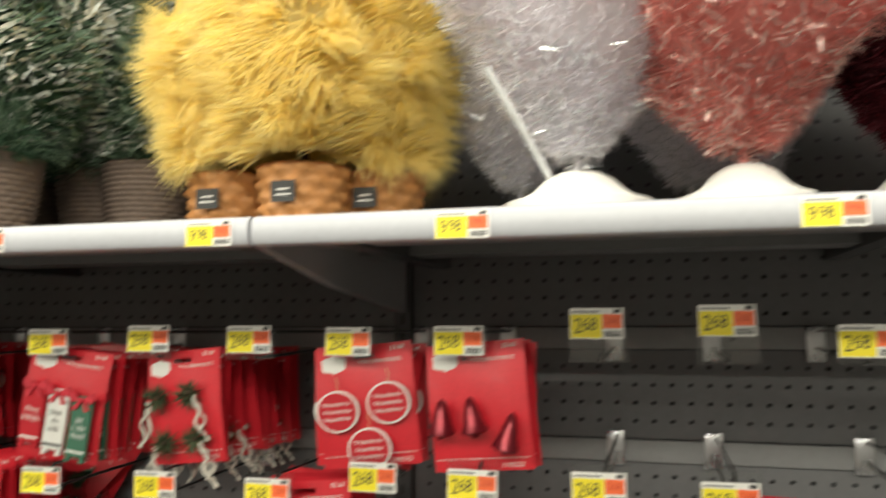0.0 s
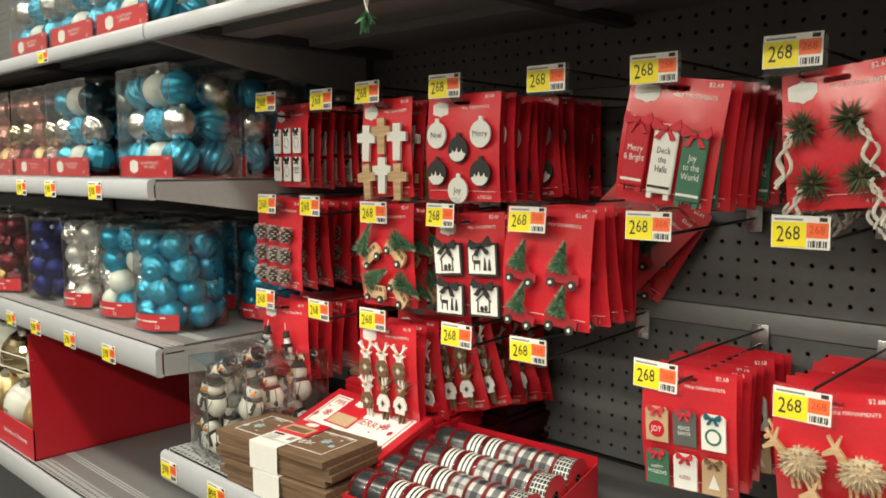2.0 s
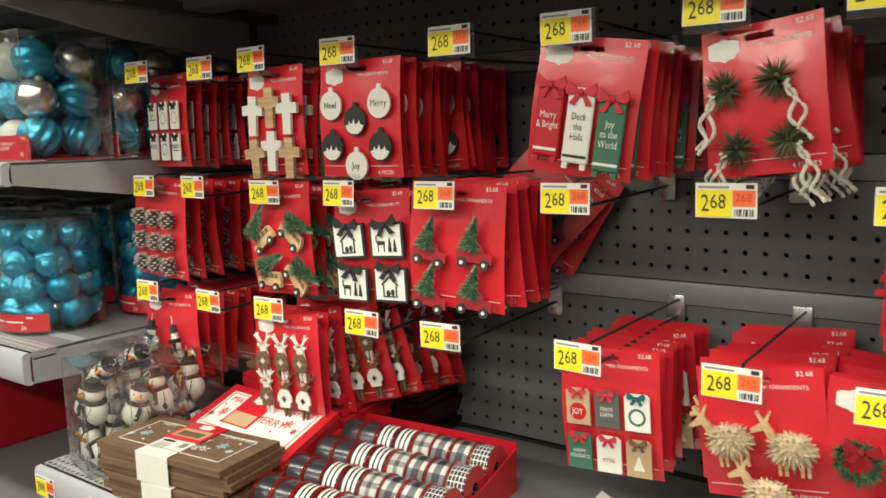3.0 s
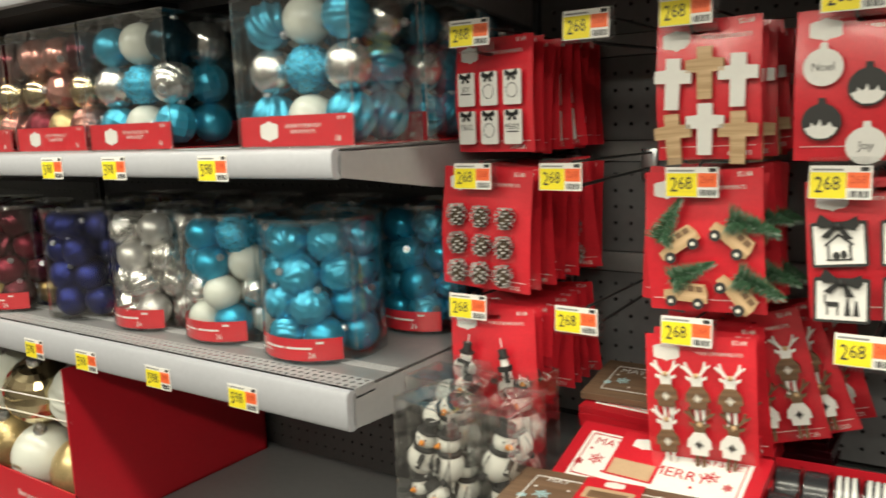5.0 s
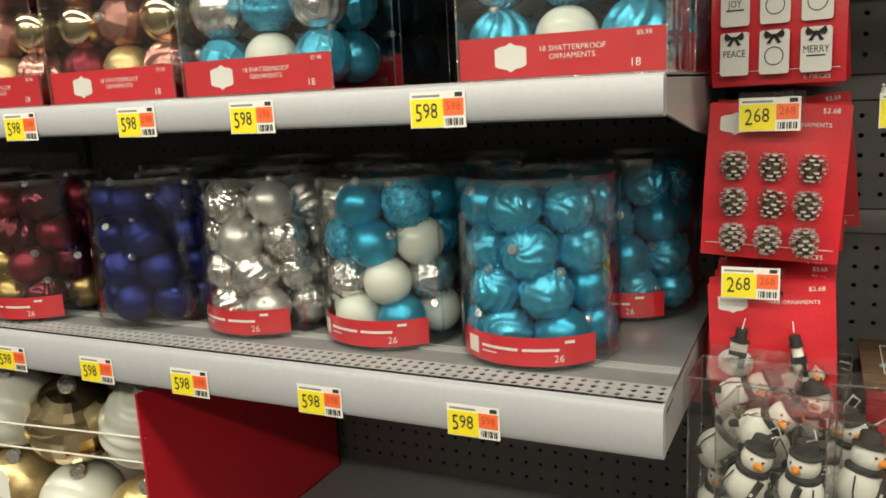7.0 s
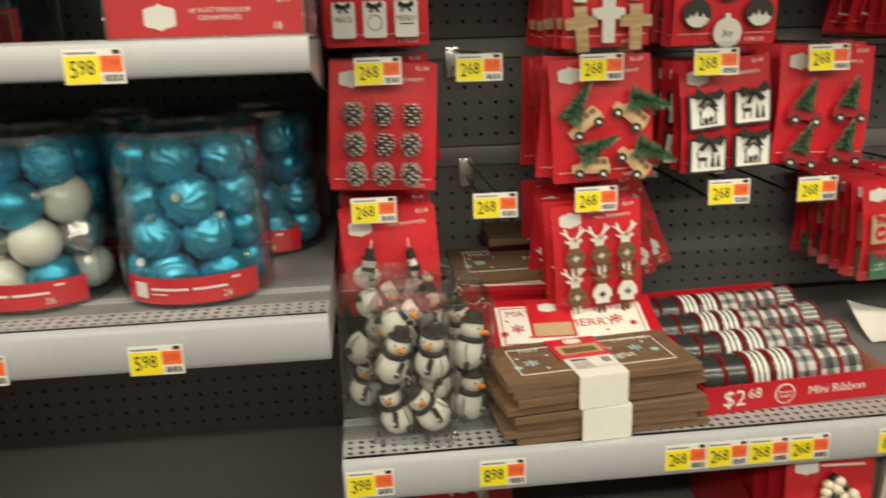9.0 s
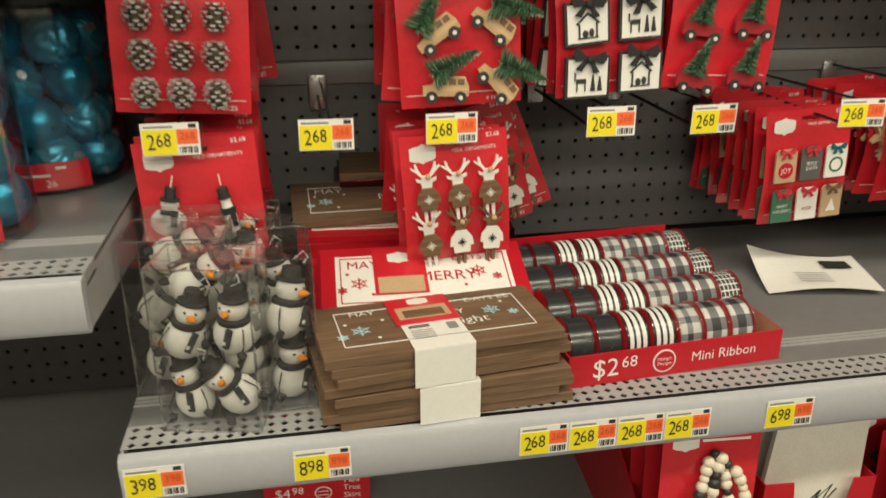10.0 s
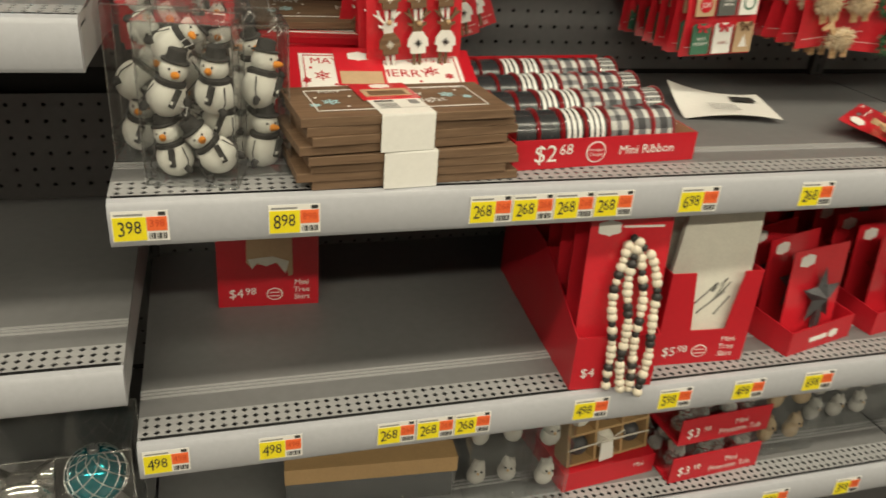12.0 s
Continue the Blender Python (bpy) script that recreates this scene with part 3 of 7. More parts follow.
def rounded(w, h, r, n=4):
    pts = []
    for cx, cz, a0 in ((w / 2 - r, h / 2 - r, 0), (-w / 2 + r, h / 2 - r, 90), (-w / 2 + r, -h / 2 + r, 180), (w / 2 - r, -h / 2 + r, 270)):
        pts += [(cx + r * math.cos(radians(a0 + 90 * k / n)), cz + r * math.sin(radians(a0 + 90 * k / n))) for k in range(n + 1)]
    return pts


def ring_points(r, n=24, squash=1.0):
    return [(r * math.cos(2 * math.pi * k / n), r * squash * math.sin(2 * math.pi * k / n)) for k in range(n)]


def pinecone():
    s = Shape()
    for j in range(7):
        z = 0.0115 - j * 0.0034
        rr = 0.0088 * math.sin(math.pi * (0.20 + 0.11 * j))
        for k in range(7):
            a = 2 * math.pi * (k + 0.5 * (j % 2) + 0.13 * math.sin(j * 5 + k * 3)) / 7
            c, t = Vector((math.cos(a), math.sin(a), 0)), Vector((-math.sin(a), math.cos(a), 0))
            o = Vector((0, 0, z))
            s.add([o + c * rr * 0.6 - t * 0.002, o + c * rr * 0.6 + t * 0.002, o + c * (rr + 0.003) + t * 0.0024 + Vector((0, 0, 0.0008)), o + c * (rr + 0.003) - t * 0.0024 + Vector((0, 0, 0.0008)), o + c * (rr + 0.003) + t * 0.0018 - Vector((0, 0, 0.0008)), o + c * (rr + 0.003) - t * 0.0018 - Vector((0, 0, 0.0008))], [(0, 1, 2, 3), (3, 2, 4, 5)])
    return s


BELLRED = mat("dark_red_enamel", (0.24, 0.018, 0.03), 0.25, 0.5, 0.35, 70, 0.3, 160)
PALEGREEN = mat("frosted_green", (0.26, 0.34, 0.27), 0.8, 0, 0.3, 60)
GREYCONE = mat("frosted_pinecone", (0.46, 0.445, 0.43), 0.6, 0.1, 0.6, 260)
KRAFT = mat("kraft_print", (0.52, 0.36, 0.22), 0.7, 0, 0.08, 40)
SAGE = mat("sage_green_print", (0.05, 0.16, 0.10), 0.6, 0, 0.1, 40)
SLATE = mat("slate_grey_print", (0.10, 0.105, 0.10), 0.6, 0, 0.1, 40)
TEALPRINT = mat("teal_ribbon", (0.01, 0.12, 0.16), 0.6, 0, 0.1, 40)
BLACKBOW = mat("black_ribbon", (0.018, 0.018, 0.018), 0.75, 0, 0.2, 90)
REDBOW = mat("red_striped_ribbon", (0.58, 0.03, 0.05), 0.7, 0, 0.3, 160)
CARRED = mat("painted_red_truck", (0.36, 0.02, 0.03), 0.45, 0, 0.15, 40)
OLIVE = mat("olive_needle", (0.09, 0.11, 0.055), 0.7, 0, 0.4, 60)
FUR = mat("oatmeal_fur", (0.62, 0.50, 0.34), 0.95, 0, 0.2, 60, sheen=0.4)
ROPE = mat("white_yarn", (0.72, 0.69, 0.62), 0.9, 0, 0.15, 90, 0.4, 600)
TWIG = mat("dark_twig", (0.10, 0.07, 0.045), 0.8, 0, 0.3, 60)

MESHES = {}


def once(key, make):
    if key not in MESHES:
        MESHES[key] = make()
    return MESHES[key]


def card_bow(u, v):
    """How far a card's face bows back at a share of its width and height."""
    return 0.0050 + 0.0030 * math.sin(v * 5.0 + 0.6) - 0.0018 * math.cos(u * 3.1) + 0.0008 * math.sin(u * 9 + v * 7)


def card_sheet(w, h):
    """A hanging card in its sleeve with a slot for the hook; its origin is the slot."""
    def make():
        s, sw, sh = Shape(), 0.013, 0.003
        xs = [-w / 2, -w * 0.38, -w / 4, -sw, sw, w / 4, w * 0.38, w / 2]
        zs = [0.012, sh, -sh, -h * 0.12, -h * 0.24, -h * 0.36, -h * 0.48, -h * 0.6, -h * 0.72, -h * 0.84, 0.012 - h]
        bend = lambda x, z: card_bow(x / w, z / h)
        nx = len(xs)
        for back in (0, 1):
            v = [(x, bend(x, z) + 0.0009 * back, z) for z in zs for x in xs]
            s.add(v, [(j * nx + i, j * nx + i + 1, (j + 1) * nx + i + 1, (j + 1) * nx + i) for j in range(len(zs) - 1) for i in range(nx - 1) if not (j == 1 and i == 3)])
        return s.mesh("card", RED, "all")
    return once(("sheet", w, h), make)


def six_tags(th, w, h):
    words = ("JOY", "SNOW", "XMAS", "PEACE", "NOEL", "MERRY")
    for k in range(6):
        x, z = (k % 3 - 1) * w * 0.30, -h * (0.36 if k < 3 else 0.70)
        o = part("gift_tag", once("six", lambda: Shape().prism(rounded(0.029, 0.044, 0.003), -0.002, 0).mesh("gift_tag", WHITE)), None, th, "white paper tag", pose(x, -0.004, z))
        part("bow", once("sixbow", lambda: bow(0.020).mesh("bow", BLACKBOW)), None, o, "black plaid bow", pose(0, -0.0025, 0.016))
        if k in (0, 3, 5):
            part("word", letters(words[k], 0.010, INK, 0.8), None, o, m=pose(0, -0.0026, 0.000))
        else:
            part("print_ring", once("sixring", lambda: Shape().lathe([(0.0085, 0), (0.0095, 0)], 20, pose(0, 0, 0, 90)).mesh("print_ring", INK)), None, o, m=pose(0, -0.0026, -0.004))
        if k in (0, 5):
            part("print_line", once("sixline", lambda: plate(-0.009, 0.009, -0.0008, 0.0008).mesh("print_line", INK)), None, o, m=pose(0, -0.0026, -0.006))


def pinecones(th, w, h):
    for k in range(9):
        x, z = (k % 3 - 1) * w * 0.27 + random.uniform(-0.002, 0.002), -h * (0.32 + 0.235 * (k // 3))
        o = part("pinecone", once("cone", lambda: Shape().ball((0, 0, 0), 0.0082, 10, 8, (0.85, 0.85, 1.3)).mesh("pinecone", TWIG, "all")), None, th, "frosted grey-brown mini pinecone", pose(x, -0.009, z, 0, random.uniform(-8, 8), random.uniform(0, 90)) @ Matrix.Scale(1.22, 4))
        part("cone_scale", once("conescale", lambda: pinecone().mesh("cone_scale", GREYCONE)), None, o, "frosted scales")["kind"] = "stuff"


def crosses(th, w, h):
    out = [(-0.0072, 0.024), (0.0072, 0.024), (0.0072, 0.013), (0.0182, 0.012), (0.0182, 0.000), (0.0072, 0.000), (0.0068, -0.0255), (-0.0068, -0.0255), (-0.0072, 0.000), (-0.0182, 0.000), (-0.0182, 0.012), (-0.0072, 0.013)]
    for k in range(6):
        x, z = (k % 3 - 1) * w * 0.31, -h * (0.36 if k < 3 else 0.76) + (0.010 if k in (1, 4) else 0)
        pale = k in (1, 3, 5)
        part("wooden_cross", once(("cross", pale), lambda: Shape().prism(out, -0.004, 0).mesh("wooden_cross", PALEWOOD if pale else WHITE)), None, th, "bare wooden cross" if pale else "white painted cross", pose(x, -0.004, z, 0, random.uniform(-4, 4)) @ Matrix.Scale(1.12, 4))


def discs(th, w, h):
    words = {0: "Noel", 2: "Merry", 4: "Joy"}
    for k, (x, z) in enumerate(((-0.30, -0.30), (0, -0.44), (0.30, -0.30), (-0.30, -0.66), (0, -0.82), (0.30, -0.66))):
        black = k in (1, 3, 5)
        o = part("disc", once(("disc", black), lambda: Shape().prism(ring_points(0.0185, 28), -0.003, 0).prism([(-0.004, 0.017), (0.004, 0.017), (0.003, 0.024), (-0.003, 0.024)], -0.002, 0).mesh("disc", INK if black else WHITE)), None, th, "black disc with a white skyline" if black else "white disc with script", pose(w * x, -0.003, z * h))
        if black:
            sky = [(-0.0155, -0.006), (-0.010, -0.004), (-0.009, 0.000), (-0.006, -0.004), (-0.003, -0.002), (-0.001, 0.003), (0.001, -0.004), (0.006, -0.003), (0.008, 0.001), (0.010, -0.004), (0.0155, -0.006), (0.012, -0.012), (0.005, -0.0162), (-0.005, -0.0162), (-0.012, -0.012)]
            part("skyline", once("sky", lambda: Shape().prism(sky, -0.0006, 0).mesh("skyline", WHITE)), None, o, "white town skyline", pose(0, -0.0033, 0))
        else:
            part("word", letters(words[k], 0.012, INK, 0.9), None, o, m=pose(0, -0.0036, 0))


def plank_tags(th, w, h):
    looks = ((REDBOX, "Merry\n& Bright", WHITE, "red"), (WHITE, "Deck\nthe\nHalls", INK, "white"), (SAGE, "Joy\nto the\nWorld", WHITE, "green"))
    for k, (m, words, ink, colour) in enumerate(looks):
        o = part("plank_tag", once(("plank", k), lambda: Shape().box(-0.0125, 0.0125, -0.004, 0, -0.032, 0.034, bevel=0.002).box(-0.011, -0.006, -0.004, 0, -0.037, -0.032).box(0.006, 0.011, -0.004, 0, -0.037, -0.032).mesh("plank_tag", m)), None, th, colour + " painted wooden plank tag", pose((k - 1) * w * 0.295, -0.004, -h * (0.53 + 0.03 * k)) @ Matrix.Scale(1.2, 4))
        part("lettering", letters(words, 0.0088, ink, 0.72), None, o, m=pose(0, -0.0046, 0.000))
        part("stripe", once(("stripe", ink.name), lambda: plate(-0.011, 0.011, -0.027, -0.0245, 0, 0.0004).mesh("stripe", ink)), None, o, m=pose(0, -0.0046, 0))
        part("bow", once("plankbow", lambda: bow(0.030).mesh("bow", REDBOW)), None, o, "red and white striped bow", pose(0, -0.005, 0.030))


def twigs(th, w, h):
    for k, (x, z) in enumerate(((-0.28, -0.32), (0.14, -0.30), (-0.22, -0.72), (0.20, -0.70))):
        def make():
            a, b = [], []
            for i in range(150):
                d = Vector((random.gauss(0, 1), random.gauss(-0.4, 0.5), random.gauss(0, 1))).normalized()
                a.append(tuple(d * 0.002)); b.append(tuple(d * random.uniform(0.008, 0.020)))
            return Shape().blades(a, b, 0.0007).mesh("sprig", OLIVE)
        o = part("sprig", once(("sprig", k), make), None, th, "small sprig of greenery", pose(x * w, -0.006, z * h) @ Matrix.Scale(1.35, 4))
        part("stem", once("stems", lambda: Shape().tube([(0, 0, 0), (0.006, -0.002, -0.014)], 0.0008, 4).tube([(0, 0, 0), (-0.005, -0.002, -0.012)], 0.0008, 4).ball((0.002, -0.004, 0.001), 0.0025, 6, 5).mesh("stem", TWIG)), None, o, "dark twig")
        sx = -1 if x < 0 else 1
        part("ribbon_tail", once(("tail", sx), lambda: Shape().tube([(sx * (0.006 + 0.0045 * math.sin(q * 0.55) + 0.0008 * q), -0.003 - 0.001 * math.sin(q), -0.004 - 0.0028 * q) for q in range(15)], 0.0015, 6).tube([(sx * (0.010 - 0.0042 * math.sin(q * 0.6) + 0.0006 * q), -0.004 - 0.001 * math.cos(q), -0.002 - 0.0026 * q) for q in range(14)], 0.0013, 6).mesh("ribbon_tail", ROPE)), None, o, "white yarn tail")


def trio(th, w, h):
    for x, z in ((-0.27, -0.44), (0.25, -0.40), (0.02, -0.76)):
        o = part("round_plaque", once("plaque", lambda: Shape().prism(ring_points(0.0265, 28, 0.92), -0.004, 0).mesh("round_plaque", WHITE)), None, th, "white-rimmed round plaque", pose(x * w, -0.004, z * h))
        part("red_face", once("plaqueface", lambda: Shape().prism(ring_points(0.0240, 28, 0.92), -0.0006, 0).mesh("red_face", REDBOX)), None, o, "red face", pose(0, -0.0042, 0))
        for j in (-1, 0, 1):
            part("script_line", once("scriptline", lambda: Shape().tube([(-0.017 + 0.0017 * q + 0.0012 * math.sin(q * 2.2), 0, (0.0034 if q % 5 == 1 else 0.0022) * math.sin(q * 1.9 + 0.4)) for q in range(21)], 0.0008, 4).mesh("script_line", WHITE)), None, o, m=pose(0, -0.0052, j * 0.0085))
        part("cord", once("cord", lambda: Shape().tube([(0, 0, 0.024), (0.002, 0, 0.032), (0, 0, 0.040)], 0.0006, 4).mesh("cord", PALEWOOD)), None, o)


def bells(th, w, h):
    prof = [(0.0005, 0.024), (0.004, 0.020), (0.007, 0.010), (0.009, 0.0), (0.013, -0.010), (0.010, -0.012), (0.0005, -0.010)]
    for x, z in ((-0.34, -0.52), (-0.02, -0.52), (0.30, -0.66)):
        part("bell", once("bell", lambda: Shape().lathe(prof, 16).ball((0, 0, -0.012), 0.004, 8, 6).mesh("bell", BELLRED, True)), None, th, "dark red metal bell", pose(x * w, -0.016, z * h, 0, random.uniform(-25, 25)) @ Matrix.Scale(1.15, 4))


def wagon():
    body = [(-0.024, -0.006), (-0.024, 0.004), (-0.014, 0.006), (-0.010, 0.014), (0.020, 0.014), (0.024, 0.004), (0.024, -0.006)]
    return Shape().prism(body, -0.005, 0)


def vehicles(th, w, h, body_mat, label, spots, lean=62):
    for x, z, tilt, flip in spots:
        m = pose(x * w, -0.004, z * h, 0, tilt) @ Matrix.Diagonal((flip * 1.03, 1.03, 1.03, 1))
        o = part("toy_car", once(("wagon", body_mat.name), lambda: wagon().mesh("toy_car", body_mat)), None, th, label, m)
        part("window", once("wwin", lambda: Shape().box(-0.008, 0.000, -0.0004, 0, 0.006, 0.012).box(0.003, 0.010, -0.0004, 0, 0.006, 0.012).box(0.012, 0.019, -0.0004, 0, 0.006, 0.012).mesh("window", BROWNWOOD)), None, o, "brown window print", pose(0, -0.0052, 0))
        for wx in (-0.015, 0.015):
            wh = part("wheel", once("wwheel", lambda: Shape().prism(ring_points(0.0062, 16), -0.002, 0).mesh("wheel", INK)), None, o, "dark wheel", pose(wx, -0.0052, -0.007))
            part("hub", once("whub", lambda: Shape().prism(ring_points(0.0023, 12), -0.001, 0).mesh("hub", CREAM)), None, wh, "white hub", pose(0, -0.0021, 0))
        part("tree", once(("wtree", lean), lambda: bristle_tree(*((0.052, 0.0200) if lean > 45 else (0.037, 0.0165)), n=620).mesh("tree", GREEN)), None, o, "green bottle-brush tree", pose(-0.014 if lean > 45 else 0.006, -0.008, 0.017 if lean > 45 else 0.010, 0, lean))
        part("frosting", once(("wtips", lean), lambda: bristle_tree(*((0.053, 0.0210) if lean > 45 else (0.038, 0.0172)), n=110).mesh("frosting", PALEGREEN)), None, o, "pale frosted tips", pose(-0.014 if lean > 45 else 0.006, -0.008, 0.017 if lean > 45 else 0.010, 0, lean + 4))


def cars(th, w, h):
    vehicles(th, w, h, PALEWOOD, "pale wooden station wagon", ((-0.18, -0.44, -32, 1), (0.26, -0.40, 42, 1), (-0.14, -0.80, 4, 1), (0.28, -0.78, 52, 1)))


def trucks(th, w, h):
    vehicles(th, w, h, CARRED, "dark red wooden truck", ((-0.24, -0.50, 6, -1), (0.24, -0.48, 2, -1), (-0.24, -0.87, 8, -1), (0.24, -0.85, 4, -1)), -14)


def nativity(th, w, h):
    for k in range(4):
        x, z = (-0.25, 0.25)[k % 2] * w, -h * (0.36 if k < 2 else 0.76)
        o = part("mini_frame", once("nframe", lambda: Shape().prism(rounded(0.052, 0.046, 0.002), -0.005, 0).mesh("mini_frame", INK)), None, th, "black-framed white plaque", pose(x, -0.004, z, 0, random.uniform(-4, 4)))
        part("panel", once("npanel", lambda: plate(-0.023, 0.023, -0.020, 0.020, 0, 0.0005).mesh("panel", WHITE)), None, o, "white panel", pose(0, -0.0056, 0))
        if k in (0, 3):
            part("stable", once("nst", lambda: Shape().prism([(-0.014, 0.000), (0, 0.012), (0.014, 0.000), (0.012, -0.001), (0, 0.009), (-0.012, -0.001)], -0.0004, 0).box(-0.011, -0.009, -0.0004, 0, -0.015, 0).box(0.009, 0.011, -0.0004, 0, -0.015, 0).box(-0.012, 0.012, -0.0004, 0, -0.016, -0.0145).ball((-0.003, 0, -0.011), 0.0035, 8, 5, (1, 0.1, 1.2)).ball((0.004, 0, -0.010), 0.003, 8, 5, (1, 0.1, 1.5)).mesh("stable", INK)), None, o, "black stable print", pose(0, -0.0062, 0))
        else:
            part("camel", once("ncm", lambda: Shape().box(-0.014, -0.002, -0.0004, 0, -0.006, -0.001).box(-0.0135, -0.012, -0.0004, 0, -0.015, -0.005).box(-0.004, -0.0025, -0.0004, 0, -0.015, -0.005).box(-0.016, -0.0145, -0.0004, 0, -0.003, 0.006).prism([(0.003, -0.015), (0.009, -0.015), (0.0065, 0.003), (0.005, 0.003)], -0.0004, 0).prism([(0.011, -0.015), (0.017, -0.015), (0.0145, 0.001), (0.013, 0.001)], -0.0004, 0).mesh("camel", INK)), None, o, "black printed shapes", pose(0, -0.0062, 0))
        part("bow", once("nbow", lambda: bow(0.040, 0.020).mesh("bow", BLACKBOW)), None, o, "black ribbon bow", pose(0, -0.008, 0.020, 0, random.uniform(-10, 10)))


def reindeer_shape():
    s = Shape().prism([(-0.0055, 0.0135), (0.0055, 0.0135), (0.0075, 0.004), (0.0065, -0.0105), (-0.0065, -0.0105), (-0.0075, 0.004)], -0.0038, 0)
    s.prism([(-0.005, 0.013), (-0.0065, 0.021), (-0.004, 0.0265), (0.004, 0.0265), (0.0065, 0.021), (0.005, 0.013)], -0.004, 0)
    for k in (-1, 1):
        s.prism([(k * 0.003, 0.026), (k * 0.008, 0.034), (k * 0.0095, 0.040), (k * 0.0115, 0.040), (k * 0.011, 0.034), (k * 0.015, 0.037), (k * 0.016, 0.0355), (k * 0.0105, 0.031), (k * 0.0055, 0.0255)], -0.0035, 0)
        s.prism([(k * 0.0055, 0.022), (k * 0.011, 0.0245), (k * 0.0105, 0.021), (k * 0.006, 0.0195)], -0.0035, 0)
        s.prism([(k * 0.0015, -0.010), (k * 0.0055, -0.010), (k * 0.0048, -0.028), (k * 0.002, -0.028)], -0.0035, 0)
    return s


def deer(th, w, h):
    for k in range(6):
        pale, coat = k not in (4, 5), (BROWNWOOD, WHITE)[k in (4, 5)]
        o = part("reindeer_cutout", once(("deer", pale), lambda: reindeer_shape().mesh("reindeer_cutout", WHITE if pale else BROWNWOOD)), None, th, "white wooden reindeer" if pale else "brown wooden reindeer", pose((k % 3 - 1) * w * 0.29, -0.004, -h * (0.36 if k < 3 else 0.70), 0, random.uniform(-5, 5)) @ Matrix.Scale(1.06, 4))
        part("sweater", once(("sweater", coat.name), lambda: Shape().prism([(-0.006, 0.014), (0.006, 0.014), (0.012, 0.006), (0.013, -0.003), (0.0095, -0.003), (0.009, -0.011), (-0.009, -0.011), (-0.0095, -0.003), (-0.013, -0.003), (-0.012, 0.006)], -0.0025, 0).mesh("sweater", coat)), None, o, "painted sweater", pose(0, -0.0042, 0))
        part("snowflake", once(("flake", pale), lambda: Shape().add([], []).box(-0.0006, 0.0006, 0, 0.0003, -0.005, 0.005).box(-0.005, 0.005, 0, 0.0003, -0.0006, 0.0006).box(-0.0006, 0.0006, 0, 0.0003, -0.004, 0.004, pose(0, 0, 0, 0, 45)).box(-0.0006, 0.0006, 0, 0.0003, -0.004, 0.004, pose(0, 0, 0, 0, -45)).mesh("snowflake", CREAM if coat is BROWNWOOD else INK)), None, o, m=pose(0, -0.0072, 0.001))
        part("nose", once("dnose", lambda: Shape().ball((0, -0.003, 0), 0.003, 8, 6).mesh("nose", PALEWOOD, "all")), None, o, "small wooden bead", pose(0.001, -0.004, 0.0265 if k < 4 else 0.024))


def snowmen(th, w, h):
    hat = lambda: Shape().lathe([(0.0001, 0.026), (0.006, 0.026), (0.0062, 0.014), (0.0105, 0.0135), (0.0105, 0.012), (0.0001, 0.012)], 12).mesh("hat", INK)
    # a round-bellied charm with a script word
    o = part("snowman_charm", once("charm", lambda: Shape().ball((0, 0, -0.0125), 0.0185, 18, 12, (1, 0.28, 0.86)).ball((0, 0, 0.007), 0.0092, 14, 9, (1, 0.45, 0.95)).mesh("snowman_charm", WHITE, "all")), None, th, "round white snowman charm", pose(-0.27 * w, -0.014, -0.41 * h, 0, 12))
    part("hat", once("chat", hat), None, o, "black top hat")
    part("scarf", once("cscarf", lambda: Shape().box(-0.009, 0.009, -0.007, 0.002, -0.003, 0.001).box(0.002, 0.0085, -0.008, -0.005, -0.015, -0.002).mesh("scarf", BLACKBOW)), None, o, "black plaid scarf")
    part("script_line", once("cscript", lambda: Shape().tube([(-0.013 + 0.0012 * q, -0.0056, -0.010 + 0.002 * math.sin(q * 1.9)) for q in range(12)], 0.0005, 4).mesh("script_line", INK)), None, o)
    part("twig_arm", once("ctwig", lambda: Shape().tube([(0.012, -0.003, -0.004), (0.021, -0.004, 0.001), (0.026, -0.004, 0.000)], 0.0008, 5).mesh("twig_arm", TWIG)), None, o, "brown twig arm")
    part("loop", once("cloop", lambda: Shape().tube([(0, 0, 0.026), (0.001, 0, 0.038)], 0.0008, 4).mesh("loop", WHITE)), None, o)
    # a slim wooden charm
    o = part("snowman_charm", once("slimcharm", lambda: Shape().lathe([(0.0001, 0.013), (0.0055, 0.011), (0.0055, 0.003), (0.0065, 0.000), (0.0072, -0.016), (0.0060, -0.026), (0.0001, -0.027)], 12).mesh("snowman_charm", WHITE, True)), None, th, "slim white snowman charm", pose(0.20 * w, -0.014, -0.44 * h, 0, -8))
    part("hat", once("slimhat", lambda: Shape().lathe([(0.0001, 0.023), (0.0058, 0.023), (0.0060, 0.013), (0.0076, 0.0125), (0.0076, 0.0112), (0.0001, 0.011)], 12).mesh("hat", INK)), None, o, "black top hat")
    part("scarf", once("slimscarf", lambda: Shape().box(-0.0078, 0.0078, -0.0080, 0.005, -0.006, 0.001).box(0.001, 0.0065, -0.0090, -0.006, -0.020, -0.004).mesh("scarf", BLACKBOW)), None, o, "black plaid scarf")
    part("loop", MESHES["cloop"], None, o)


